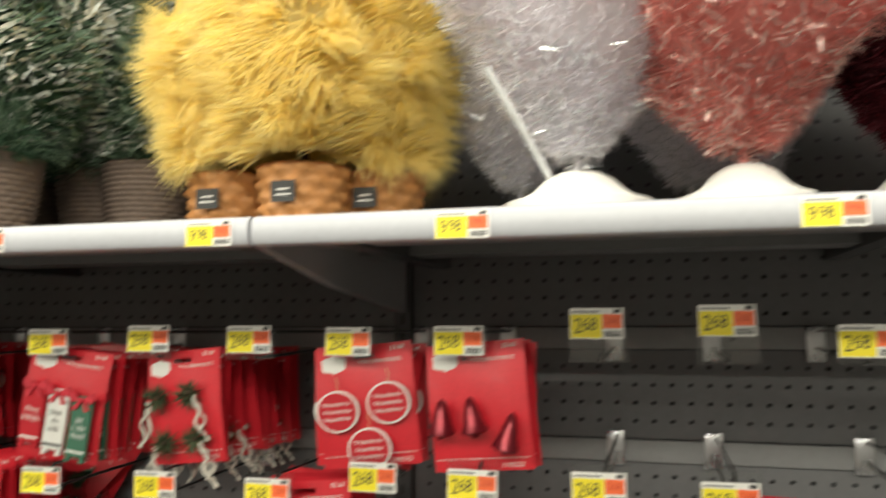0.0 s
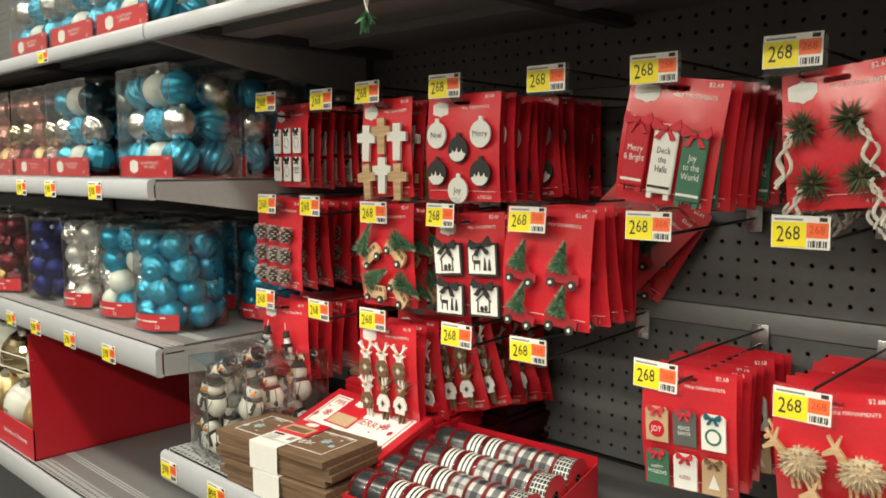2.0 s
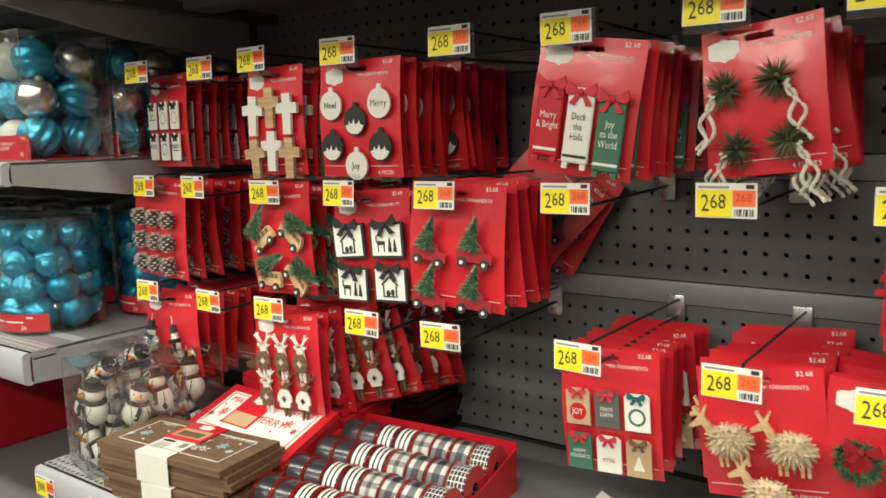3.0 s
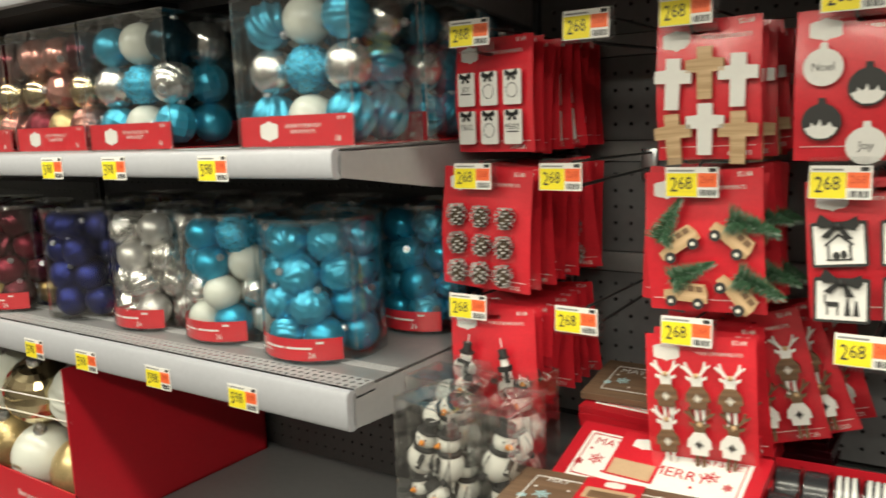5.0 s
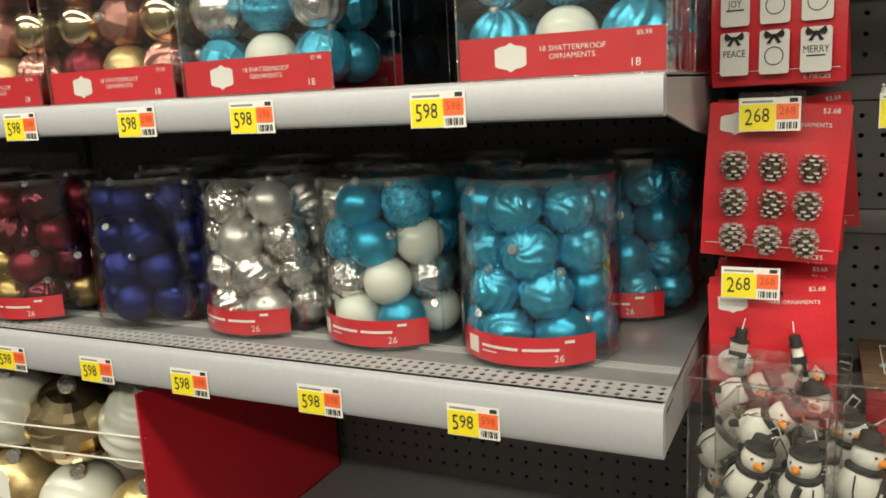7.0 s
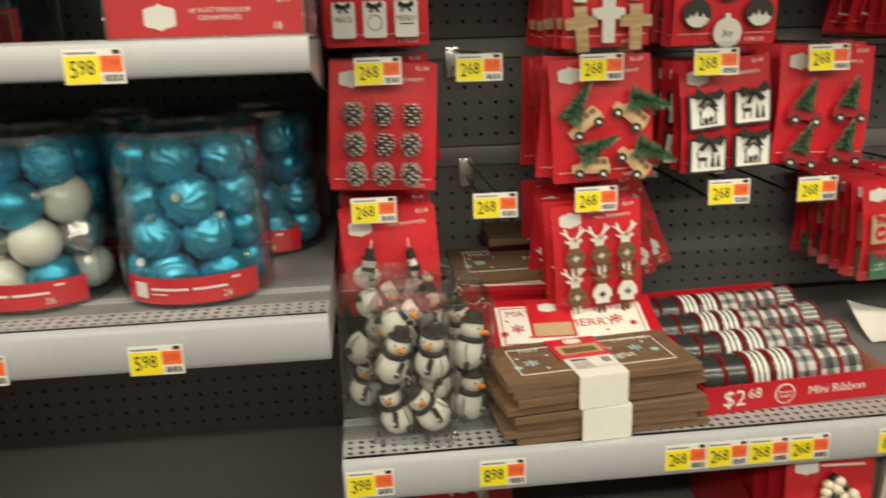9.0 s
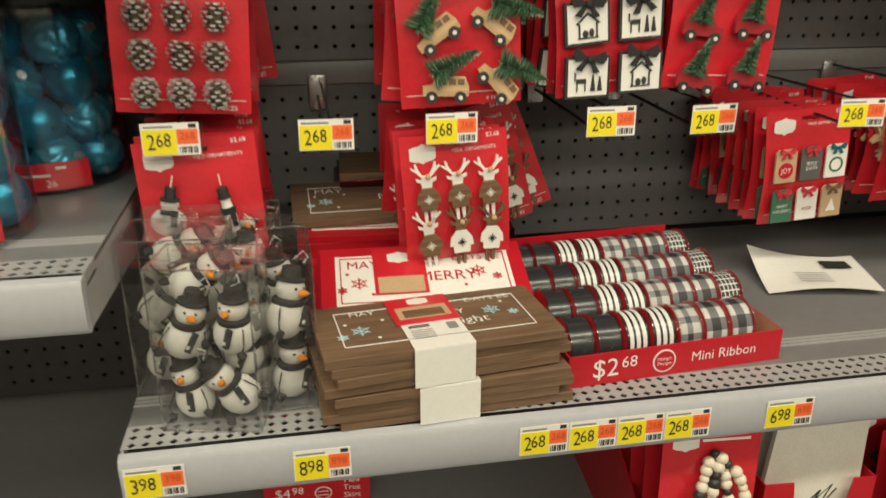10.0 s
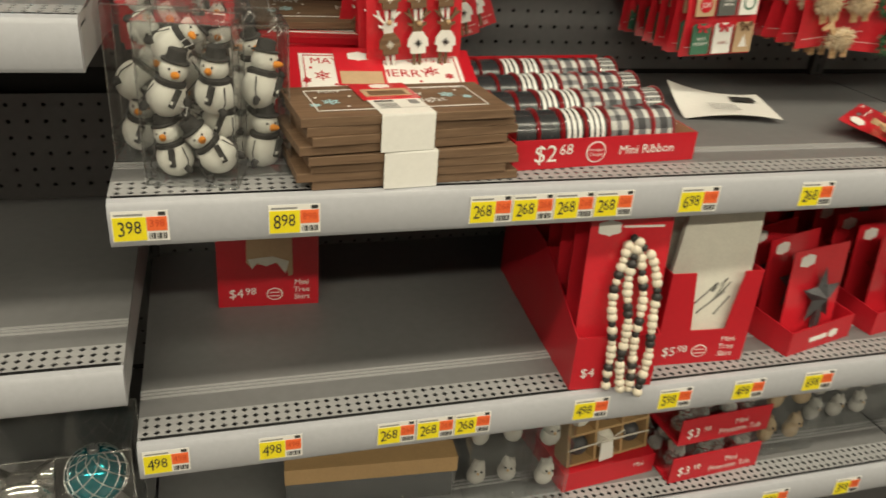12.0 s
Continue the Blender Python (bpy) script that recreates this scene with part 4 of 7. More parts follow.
def joy_tags(th, w, h):
    looks = ((KRAFT, "JOY", WHITE, REDBOW), (SLATE, "PEACE\nEARTH", WHITE, REDBOW), (WHITE, "", SAGE, TEALPRINT), (SAGE, "HAPPY\nHOLIDAYS", WHITE, REDBOW), (WHITE, "\nKISSES", DEEPRED, REDBOW), (KRAFT, "", WHITE, BROWNWOOD))
    for k, (m, words, ink, rib) in enumerate(looks):
        o = part("gift_tag", once(("joy", k), lambda: Shape().prism([(-0.015, -0.022), (0.015, -0.022), (0.015, 0.018), (0.011, 0.022), (-0.011, 0.022), (-0.015, 0.018)], -0.003, 0).mesh("gift_tag", m)), None, th, "printed wooden gift tag", pose((k % 3 - 1) * w * 0.30, -0.004, -h * (0.38 if k < 3 else 0.74)))
        if k == 0:
            part("red_disc", once("joyd", lambda: Shape().prism(ring_points(0.0105, 20), -0.0004, 0).mesh("red_disc", REDBOX)), None, o, "red disc", pose(0, -0.0032, -0.006))
        if words:
            part("word", letters(words, 0.0105 if k == 0 else 0.0066, ink, 0.8), None, o, m=pose(0, -0.0042, -0.006 if k == 0 else -0.003))
        if k == 5:
            part("tree_print", once("joyt", lambda: Shape().prism([(-0.007, -0.014), (0.007, -0.014), (0, 0.004)], -0.0004, 0).mesh("tree_print", WHITE)), None, o, "white tree", pose(0, -0.0032, 0))
        if k == 2:
            part("wreath_print", once("joyw", lambda: Shape().lathe([(0.0075, 0), (0.0105, 0)], 18, pose(0, 0, 0, 90)).mesh("wreath_print", SAGE)), None, o, "green printed wreath", pose(0, -0.0034, -0.005))
        part("bow", once(("joybow", rib.name), lambda: bow(0.022).mesh("bow", rib)), None, o, "small ribbon bow", pose(0, -0.004, 0.018))


def fur_deer(th, w, h):
    def make():
        a, b = [], []
        for i in range(520):
            d = Vector((random.gauss(0, 1), random.gauss(0, 1), random.gauss(0, 1))).normalized()
            c = Vector((0.017 * d.x, 0.009 * d.y, 0.012 * d.z))
            a.append(tuple(c * 0.6)); b.append(tuple(c * 1.0 + d * random.uniform(0.002, 0.006) + Vector((0, 0, -0.002))))
        return Shape().ball((0, 0, 0), 0.0135, 12, 8, (1.2, 0.62, 0.85)).blades(a, b, 0.0011).mesh("woolly_deer", FUR)
    for x, z, flip in ((-0.24, -0.42, 1), (0.24, -0.46, 1), (0.02, -0.82, 1)):
        o = part("woolly_deer", once("fdeer", make), None, th, "oatmeal woolly deer", pose(x * w, -0.013, z * h, 0, random.uniform(-6, 6)) @ Matrix.Scale(1.22, 4))
        part("head", once("fhead", lambda: Shape().prism([(-0.016, 0.004), (-0.020, 0.014), (-0.030, 0.011), (-0.031, 0.014), (-0.022, 0.020), (-0.026, 0.029), (-0.024, 0.030), (-0.020, 0.022), (-0.015, 0.030), (-0.0135, 0.029), (-0.017, 0.020), (-0.010, 0.008)], -0.004, 0).mesh("head", PALEWOOD)), None, o, "plywood head with antlers", pose(0, 0.002, 0))
        for lx in (-0.010, -0.005, 0.007, 0.012):
            part("leg", once("fleg", lambda: Shape().box(-0.0013, 0.0013, -0.003, 0, -0.024, -0.006).mesh("leg", PALEWOOD)), None, o, "plywood leg", pose(lx, 0.002, 0))


def sprays(th, w, h):
    for x, z, t, colour in ((0.10, -0.40, 12, 0), (-0.25, -0.46, 20, 1), (-0.12, -0.76, 38, 0), (0.26, -0.74, 40, 0)):
        o = part("pine_spray", once("spray", lambda: bristle_tree(0.062, 0.015, n=380).mesh("pine_spray", GREEN)), None, th, "green pine spray", pose(x * w - 0.02, -0.008, z * h, 0, 90 + t))
        part("red_bow", once("sprayred", lambda: bow(0.034, 0.022).mesh("red_bow", REDBOX)), None, o, "red fabric bow", pose(0.002, -0.006, 0.006))
        part("berry", once("sprayberry", lambda: Shape().ball((0, -0.004, 0), 0.003, 8, 6).mesh("berry", BERRY, "all")), None, o, "red glitter berry", pose(0, -0.004, 0.012))


def wreaths(th, w, h):
    def make():
        a, b = [], []
        for i in range(420):
            t = random.uniform(0, 6.283)
            c = Vector((0.017 * math.cos(t), 0, 0.017 * math.sin(t)))
            d = Vector((random.gauss(0, 1), random.gauss(-0.3, 0.6), random.gauss(0, 1))).normalized()
            a.append(tuple(c)); b.append(tuple(c + d * random.uniform(0.006, 0.011)))
        return Shape().blades(a, b, 0.0009).mesh("mini_wreath", GREEN)
    for x, z in ((-0.20, -0.42), (0.22, -0.50), (0.0, -0.80)):
        o = part("mini_wreath", once("mwreath", make), None, th, "small green wreath", pose(x * w, -0.008, z * h))
        part("bow", once("mwbow", lambda: bow(0.034).mesh("bow", DEEPRED)), None, o, "dark red bow", pose(0.004, -0.008, 0.014))


def ornament_card(fill, w, h, title, count, label, m):
    th = thing("ornament_card", label, "ornament pack", m=m)
    part("card", card_sheet(w, h), None, th, "glossy red backing card")
    part("badge", once("badge", lambda: badge(0.030, 0.023).mesh("badge", WHITE)), None, th, "white printed badge", pose(-w * 0.30, card_bow(-0.30, -0.008 / h) - 0.0014, -0.008))
    part("title", letters(title, 0.0062, WHITE), None, th, m=pose(w * 0.16, card_bow(0.16, -0.008 / h) - 0.0012, -0.008))
    part("price_print", letters("$2.68", 0.0072, WHITE), None, th, m=pose(w * 0.36, card_bow(0.36, 0.006 / h) - 0.0012, 0.006))
    part("count_print", letters(count, 0.0070, WHITE), None, th, m=pose(w * 0.30, card_bow(0.30, 0.018 / h - 1) - 0.0012, 0.018 - h))
    part("rule_line", once(("rule", w), lambda: plate(-w * 0.46, w * 0.46, 0, 0.0006, 0, 0.0003).mesh("rule_line", WHITE)), None, th, m=pose(0, card_bow(0, 0.026 / h - 1) - 0.0020, 0.026 - h))
    fill(th, w, h)
    return th


# product, card size, hook centre, height of the card top, depth of the front card, yaw, roll, how many, spacing
RACK = (
    (six_tags, 0.132, 0.148, "6 MINI ORNAMENTS", "6 PIECES", "red card with six white gift tags and black bows", 0.070, 1.450, 0.235, -10, 0, 9, 0.026),
    (crosses, 0.112, 0.150, "6 MINI ORNAMENTS", "6 PIECES", "red card with white and bare wooden crosses", 0.357, 1.442, 0.205, 0, -1, 7, 0.030),
    (discs, 0.137, 0.150, "6 MINI ORNAMENTS", "6 PIECES", "red card with black and white round ornaments", 0.515, 1.440, 0.205, 0, 0, 16, 0.0165),
    (plank_tags, 0.117, 0.145, "3 MINI ORNAMENTS", "3 PIECES", "red card with three bow-tied plank tags", 0.842, 1.438, 0.205, 6, 8, 9, 0.027),
    (twigs, 0.112, 0.140, "4 MINI ORNAMENTS", "4 PIECES", "red card with four greenery sprigs and yarn", 1.008, 1.436, 0.205, -6, -6, 9, 0.028),
    (trio, 0.122, 0.142, "3 MINI ORNAMENTS", "3 PIECES", "red card with three round lettered plaques", 1.252, 1.444, 0.205, 2, -6, 4, 0.016),
    (bells, 0.117, 0.145, "3 MINI ORNAMENTS", "3 PIECES", "red card with small dark red bells", 1.388, 1.448, 0.205, -3, -5, 5, 0.02),
    (pinecones, 0.134, 0.160, "9 MINI ORNAMENTS", "9 PIECES", "red card with nine frosted mini pinecones", 0.076, 1.282, 0.203, 0, 3, 9, 0.028),
    (cars, 0.132, 0.160, "4 MINI ORNAMENTS", "4 PIECES", "red card with wooden wagons carrying trees", 0.352, 1.280, 0.205, -3, -3, 6, 0.030),
    (nativity, 0.126, 0.145, "4 MINI ORNAMENTS", "4 PIECES", "red card with four black-bowed nativity plaques", 0.522, 1.272, 0.210, 3, -4, 5, 0.03),
    (trucks, 0.134, 0.154, "4 MINI ORNAMENTS", "4 PIECES", "red card with red trucks carrying trees", 0.663, 1.284, 0.208, 3, 2, 6, 0.024),
    (sprays, 0.114, 0.150, "4 MINI ORNAMENTS", "4 PIECES", "red card with green pine sprays and red bows", 1.176, 1.280, 0.215, 3, -4, 6, 0.018),
    (snowmen, 0.126, 0.140, "4 MINI ORNAMENTS", "4 PIECES", "red card with hanging snowman charms", 0.073, 1.094, 0.210, 4, -3, 8, 0.028),
    (deer, 0.124, 0.162, "6 MINI ORNAMENTS", "6 PIECES", "red card with six wooden reindeer in sweaters", 0.352, 1.090, 0.206, 4, -3, 7, 0.030),
    (joy_tags, 0.122, 0.152, "6 MINI ORNAMENTS", "6 PIECES", "red card with six printed gift tags", 0.832, 1.088, 0.268, 2, -3, 9, 0.022),
    (fur_deer, 0.124, 0.140, "3 MINI ORNAMENTS", "3 PIECES", "red card with three woolly oatmeal deer", 1.006, 1.098, 0.245, 3, -7, 10, 0.022),
    (wreaths, 0.120, 0.150, "3 MINI ORNAMENTS", "3 PIECES", "red card with small green wreaths and red bows", 1.130, 1.096, 0.245, -4, 3, 7, 0.018),
    (bells, 0.117, 0.145, "3 MINI ORNAMENTS", "3 PIECES", "red card with small dark red bells", 1.282, 1.100, 0.24, 2, 3, 8, 0.016),
    (trio, 0.122, 0.142, "3 MINI ORNAMENTS", "3 PIECES", "red card with three round lettered plaques", 1.432, 1.096, 0.24, -3, -2, 8, 0.016),
    (bells, 0.117, 0.145, "3 MINI ORNAMENTS", "3 PIECES", "red card with small dark red bells", 1.70, 1.275, 0.22, 3, 2, 5, 0.018),
)
rng = random.Random(7)
for fill, w, h, title, count, label, x, top, y, yaw, roll, n, step in RACK:
    first = ornament_card(fill, w, h, title, count, label, pose(x, y, top - 0.012, 0, roll, yaw))
    first["group"] = "hanging ornament cards"
    for k in range(1, n):
        if y + k * step > BACK - 0.03:
            break
        copy_thing(first, pose(x + rng.uniform(-0.004, 0.004), y + k * step, top - 0.012 - 0.001 * (k % 3), rng.uniform(-3, 5), roll * 0.3 + rng.gauss(0, 3.0), yaw * 0.5 + rng.gauss(0, 3.5)))
# loose deer cards that lean outwards at the back of their hook
drift = ornament_card(deer, 0.124, 0.162, "6 MINI ORNAMENTS", "6 PIECES", "red reindeer card leaning outwards behind its pack", pose(0.382, 0.300, 1.084, 0, -15, 6))
for k, (x, y, roll, yaw) in enumerate(((0.396, 0.338, -22, -5), (0.402, 0.372, -13, 8), (0.412, 0.405, -18, -3), (0.420, 0.436, -10, 4))):
    copy_thing(drift, pose(x, y, 1.082, 0, roll, yaw))
# two cards that swing askew far back on their hook
askew = ornament_card(trucks, 0.134, 0.154, "4 MINI ORNAMENTS", "4 PIECES", "red truck card hanging askew at the hook's root", pose(0.702, 0.430, 1.284, 0, 42, 20))
copy_thing(askew, pose(0.704, 0.455, 1.288, 0, 30, 8))

# ---- ball ornaments ----
WAVES = {
    "plain": None,
    "swirl": lambda a, b: 1 + 0.085 * math.sin(9 * a + 5 * b),
    "ribbed": lambda a, b: 1 + 0.08 * abs(math.sin(7 * a)),
    "rings": lambda a, b: 1 + 0.03 * math.sin(16 * b),
    "leafy": lambda a, b: 1 + 0.15 * abs(math.sin(5 * a + 2.6 * math.cos(3 * b))) * math.sin(b) - 0.05,
    "crinkled": lambda a, b: 1 + 0.07 * math.sin(7 * a + 3 * math.sin(5 * b)) * math.sin(9 * b),
}


def ball_mesh(style, material):
    """A unit ball; a faceted one keeps its flat faces."""
    def make():
        if style in ("faceted", "disco"):
            return Shape().ball((0, 0, 0), 1, *((11, 8) if style == "faceted" else (22, 14))).mesh("ball", material)
        fine = WAVES[style] is not None
        return Shape().ball((0, 0, 0), 1, 48 if fine else 24, 32 if fine else 16, wave=WAVES[style]).mesh("ball", material, "all")
    return once(("ball", style, material.name), make)


def cap_mesh():
    return once("cap", lambda: Shape().lathe([(0.0001, 1.16), (0.16, 1.16), (0.19, 1.12), (0.19, 0.97), (0.15, 0.95)], 12).tube([(0, 0, 1.15), (0.07, 0, 1.24), (0, 0, 1.32), (-0.07, 0, 1.24), (0, 0, 1.15)], 0.018, 5).mesh("cap", ZINC, True))


def ball(parent, x, y, z, r, style, material, label, turn=None):
    t = turn or (rng.uniform(-70, 70), rng.uniform(-70, 70), rng.uniform(0, 360))
    o = part("ball", ball_mesh(style, material), None, parent, label, pose(x, y, z, *t) @ Matrix.Scale(r, 4))
    part("cap", cap_mesh(), None, o, "small metal cap")
    return o


SETS = {
    "turquoise": ((TEAL, "leafy", "turquoise foil ball"), (TEALGLIT, "plain", "turquoise glitter ball"), (TEAL, "crinkled", "turquoise foil ball"), (TEALGLIT, "plain", "turquoise glitter ball"), (TEAL, "leafy", "turquoise leaf-patterned ball")),
    "turquoise and white": ((TEALGLIT, "plain", "turquoise glitter ball"), (PEARL, "plain", "pearl white ball"), (TEALMATT, "crinkled", "turquoise satin ball"), (PEARL, "plain", "pearl white ball"), (SILVER, "crinkled", "silver dimpled ball")),
    "silver": ((SILVER, "leafy", "silver leaf-patterned ball"), (SILVER, "crinkled", "silver crinkled ball"), (SILVERGLIT, "plain", "silver glitter ball"), (SILVER, "swirl", "silver swirled ball")),
    "navy blue": ((NAVYGLIT, "plain", "navy glitter ball"), (NAVY, "plain", "navy shiny ball"), (NAVY, "rings", "navy ringed ball")),
    "burgundy and gold": ((BERRY, "plain", "berry red glitter ball"), (GOLD, "plain", "satin gold ball"), (WINE, "ribbed", "wine red ribbed ball"), (WINE, "swirl", "wine red swirled ball")),
}


def ornament_tub(colour, x, y, z, yaw=0, label_on=True, r=0.088, h=0.193):
    """A clear cylinder full of ball ornaments with a red paper band in front."""
    th = thing("ornament_tub", "clear plastic tub of %s ball ornaments" % colour, "ornament tub", "ornament tubs", pose(x, y, z, 0, 0, yaw))
    part("tub_wall", once("tubwall", lambda: Shape().lathe([(0.0001, 0.001), (r - 0.004, 0.001), (r, 0.004), (r, 0.012), (r - 0.001, 0.014), (r - 0.001, h - 0.012), (r, h - 0.010), (r, h), (r - 0.003, h + 0.001)], 56).mesh("tub_wall", TUB, True)), None, th, "clear plastic wall")
    part("lid", once("tublid", lambda: Shape().lathe([(0.0001, h - 0.003), (r - 0.006, h - 0.003), (r - 0.004, h + 0.002), (r + 0.001, h + 0.002), (r + 0.0012, h - 0.006)], 56).mesh("lid", TUB, True)), None, th, "clear lid")
    part("side_seam", once("tubseam", lambda: Shape().box(-0.002, 0.002, -r - 0.0006, -r + 0.0004, 0.014, h - 0.012, pose(0, 0, 0, 0, 0, 60)).mesh("side_seam", BOXCLEAR)), None, th)
    br, kinds = 0.0292, SETS[colour]
    for layer in range(4):
        for k in range(6):
            a = 2 * math.pi * (k + 0.5 * (layer % 2)) / 6 + 0.25 * layer + rng.uniform(-0.03, 0.03)
            m, style, what = kinds[(k * 2 + layer * 3 + rng.randrange(2)) % len(kinds)]
            ball(th, (r - br - 0.0045) * math.cos(a), (r - br - 0.0045) * math.sin(a), 0.0305 + layer * 0.0438, br * rng.uniform(0.93, 1.0), style, m, what)
        m, style, what = kinds[layer % len(kinds)]
        if layer < 3:
            ball(th, 0, 0, 0.045 + layer * 0.045, 0.020, style, m, what)
    if label_on:
        arc = (radians(-155), radians(-42))
        band = part("paper_band", once("tubband", lambda: Shape().lathe([(r - 0.0024, 0.006), (r - 0.0024, 0.036)], 28, arc=arc).mesh("paper_band", RED, "all")), None, th, "red printed paper band")
        def curved(x0, x1, z0, z1):
            n = 8
            xs = [x0 + (x1 - x0) * i / n for i in range(n + 1)]
            return [((r - 0.0019) * math.cos(q), (r - 0.0019) * math.sin(q), zz) for zz in (z0, z1) for q in xs], [(i, i + 1, i + n + 2, i + n + 1) for i in range(n)]
        part("badge", once("tubbadge", lambda: Shape().add(*curved(radians(-143), radians(-131), 0.012, 0.030)).mesh("badge", WHITE)), None, band, "white printed badge")
        for i, (a0, a1, z0, z1) in enumerate(((-127, -98, 0.0215, 0.0245), (-127, -114, 0.0165, 0.0180), (-66, -59, 0.029, 0.032), (-95, -70, 0.0215, 0.0245))):
            part("print_line", once(("tubline", i), lambda: Shape().add(*curved(radians(a0), radians(a1), z0, z1)).mesh("print_line", WHITE)), None, band)
        q = radians(-70)
        part("count_print", letters("26", 0.011, WHITE), None, band, m=pose((r - 0.0016) * math.cos(q), (r - 0.0016) * math.sin(q), 0.0135, 0, 0, 20))
    return th


for colour, x, y, yaw in (("turquoise", -0.157, 0.136, 10), ("turquoise and white", -0.343, 0.148, 4), ("silver", -0.522, 0.145, 0), ("burgundy and gold", -0.893, 0.115, 8),
                          ("turquoise", -0.104, 0.332, -6), ("turquoise and white", -0.290, 0.345, 5), ("silver", -0.480, 0.345, 3), ("burgundy and gold", -0.800, 0.33, 3), ("burgundy and gold", -1.08, 0.16, 2)):
    ornament_tub(colour, x, y, LOW + 0.0005, yaw)
ornament_tub("navy blue", -0.701, 0.135, LOW + 0.0005, 150, label_on=True)
ornament_tub("navy blue", -0.640, 0.345, LOW + 0.0005, 90)

BOXSETS = {
    "turquoise and white": ((TEAL, "swirl", "turquoise swirled ball"), (PEARL, "plain", "pearl white ball"), (TEAL, "swirl", "turquoise swirled ball"), (SILVER, "plain", "mirror silver ball"), (TEALMATT, "crinkled", "turquoise patterned ball"), (SILVER, "plain", "mirror silver ball"), (TEAL, "swirl", "turquoise swirled ball"), (PEARL, "plain", "pearl white ball"), (TEAL, "rings", "turquoise ringed ball")),
    "turquoise and silver": ((TEAL, "faceted", "turquoise faceted ball"), (PEARL, "plain", "pearl white ball"), (TEAL, "faceted", "turquoise faceted ball"), (SILVER, "ribbed", "silver ribbed ball"), (TEALMATT, "rings", "pale turquoise patterned ball"), (SILVER, "rings", "silver striped ball"), (TEAL, "plain", "turquoise shiny ball"), (PEARL, "plain", "pearl white ball"), (BLACKBALL, "ribbed", "smoky blue ribbed ball")),
    "rose and gold": ((BERRY, "ribbed", "dark red ribbed ball"), (GOLDGLIT, "plain", "champagne glitter ball"), (ROSE, "swirl", "rose copper swirled ball"), (GOLDBRIGHT, "plain", "shiny gold ball"), (ROSE, "faceted", "rose faceted ball"), (GOLDBRIGHT, "plain", "shiny gold ball"), (ROSE, "ribbed", "rose ribbed ball"), (ROSE, "plain", "rose satin ball"), (WINE, "ribbed", "wine red ribbed ball")),
    "smoky blue": ((BLACKBALL, "ribbed", "smoky blue ribbed ball"), (BLACKBALL, "faceted", "smoky blue faceted ball"), (BLACKBALL, "plain", "smoky blue ball")),
}


def clear_box_edges(w, d, h, t=0.0012):
    """The folded seams of a clear box, which catch the light."""
    s = Shape()
    for x in (0, w):
        for y in (0, d):
            s.box(x - t, x + t, y - t, y + t, 0, h)
    for z in (0.001, h):
        for y in (0, d):
            s.box(0, w, y - t, y + t, z - t, z + t)
        for x in (0, w):
            s.box(x - t, x + t, 0, d, z - t, z + t)
    return s


def clear_walls(w, d, h):
    return Shape().box(0, w, 0, d, 0.0005, h)


def ornament_box(colour, x, y, z, w=0.196, d=0.138, h=0.196, yaw=0.0, count="18", full=True):
    th = thing("ornament_box", "clear plastic box of %s ball ornaments" % colour, "ornament box", "ornament boxes", pose(x, y, z, 0, 0, yaw))
    part("box_wall", once(("bw", w, d, h), lambda: clear_walls(w, d, h).mesh("box_wall", BOXCLEAR)), None, th, "clear plastic wall")
    part("box_edge", once(("be", w, d, h), lambda: clear_box_edges(w, d, h, 0.0008).mesh("box_edge", SEAM)), None, th)
    part("insert_card", once(("bi", w, d), lambda: Shape().box(0.002, w - 0.002, 0.003, d - 0.003, 0.001, 0.003).mesh("insert_card", REDBOX)), None, th, "red card insert")
    kinds, r = BOXSETS[colour], w / 6.2
    for row in range(3):
        for col in range(3):
            for deep in range(2):
                m, style, what = kinds[(row * 3 + col + deep * 4) % len(kinds)]
                ball(th, w * (col + 0.5) / 3, 0.004 + r + deep * (d - 2 * r - 0.008), 0.005 + r + row * (h - 2 * r - 0.012) / 2, r * 0.97, style, m, what, (rng.uniform(60, 120), rng.uniform(-40, 40), rng.uniform(0, 360)) if rng.random() < 0.4 else (rng.uniform(-20, 20), rng.uniform(-20, 20), rng.uniform(0, 360)))
    band = part("paper_band", once(("bb", w), lambda: Shape().box(0.001, w - 0.001, 0.0022, 0.0028, 0.002, 0.040).mesh("paper_band", RED)), None, th, "red printed paper band")
    part("badge", once("bbadge", lambda: badge(0.031, 0.027).mesh("badge", WHITE)), None, band, "white printed badge", pose(w * 0.27, 0.0016, 0.021))
    part("print_title", letters("%s SHATTERPROOF\nORNAMENTS" % count, 0.0072, WHITE), None, band, m=pose(w * 0.57, 0.0016, 0.023))
    part("count_print", letters(count, 0.0105, WHITE), None, band, m=pose(w * 0.86, 0.0016, 0.010))
    part("price_print", letters("$5.98", 0.0060, WHITE), None, band, m=pose(w * 0.90, 0.0016, 0.035))
    return th


for k in range(3):
    ornament_box("turquoise and white", -0.203 + 0.004 * k, 0.045 + 0.145 * k, MID + 0.0005)
ornament_box("turquoise and silver", -0.545, 0.045, MID + 0.0005, w=0.200)
ornament_box("smoky blue", -0.540, 0.20, MID + 0.0005, w=0.196)
ornament_box("rose and gold", -0.768, 0.050, MID + 0.0005, w=0.205)
ornament_box("rose and gold", -0.768, 0.20, MID + 0.0005, w=0.205)
ornament_box("rose and gold", -0.990, 0.050, MID + 0.0005, w=0.205)
ornament_box("rose and gold", -1.205, 0.050, MID + 0.0005, w=0.205)
ornament_box("turquoise and white", -0.225, 0.020, TOP + 0.0005, w=0.20)
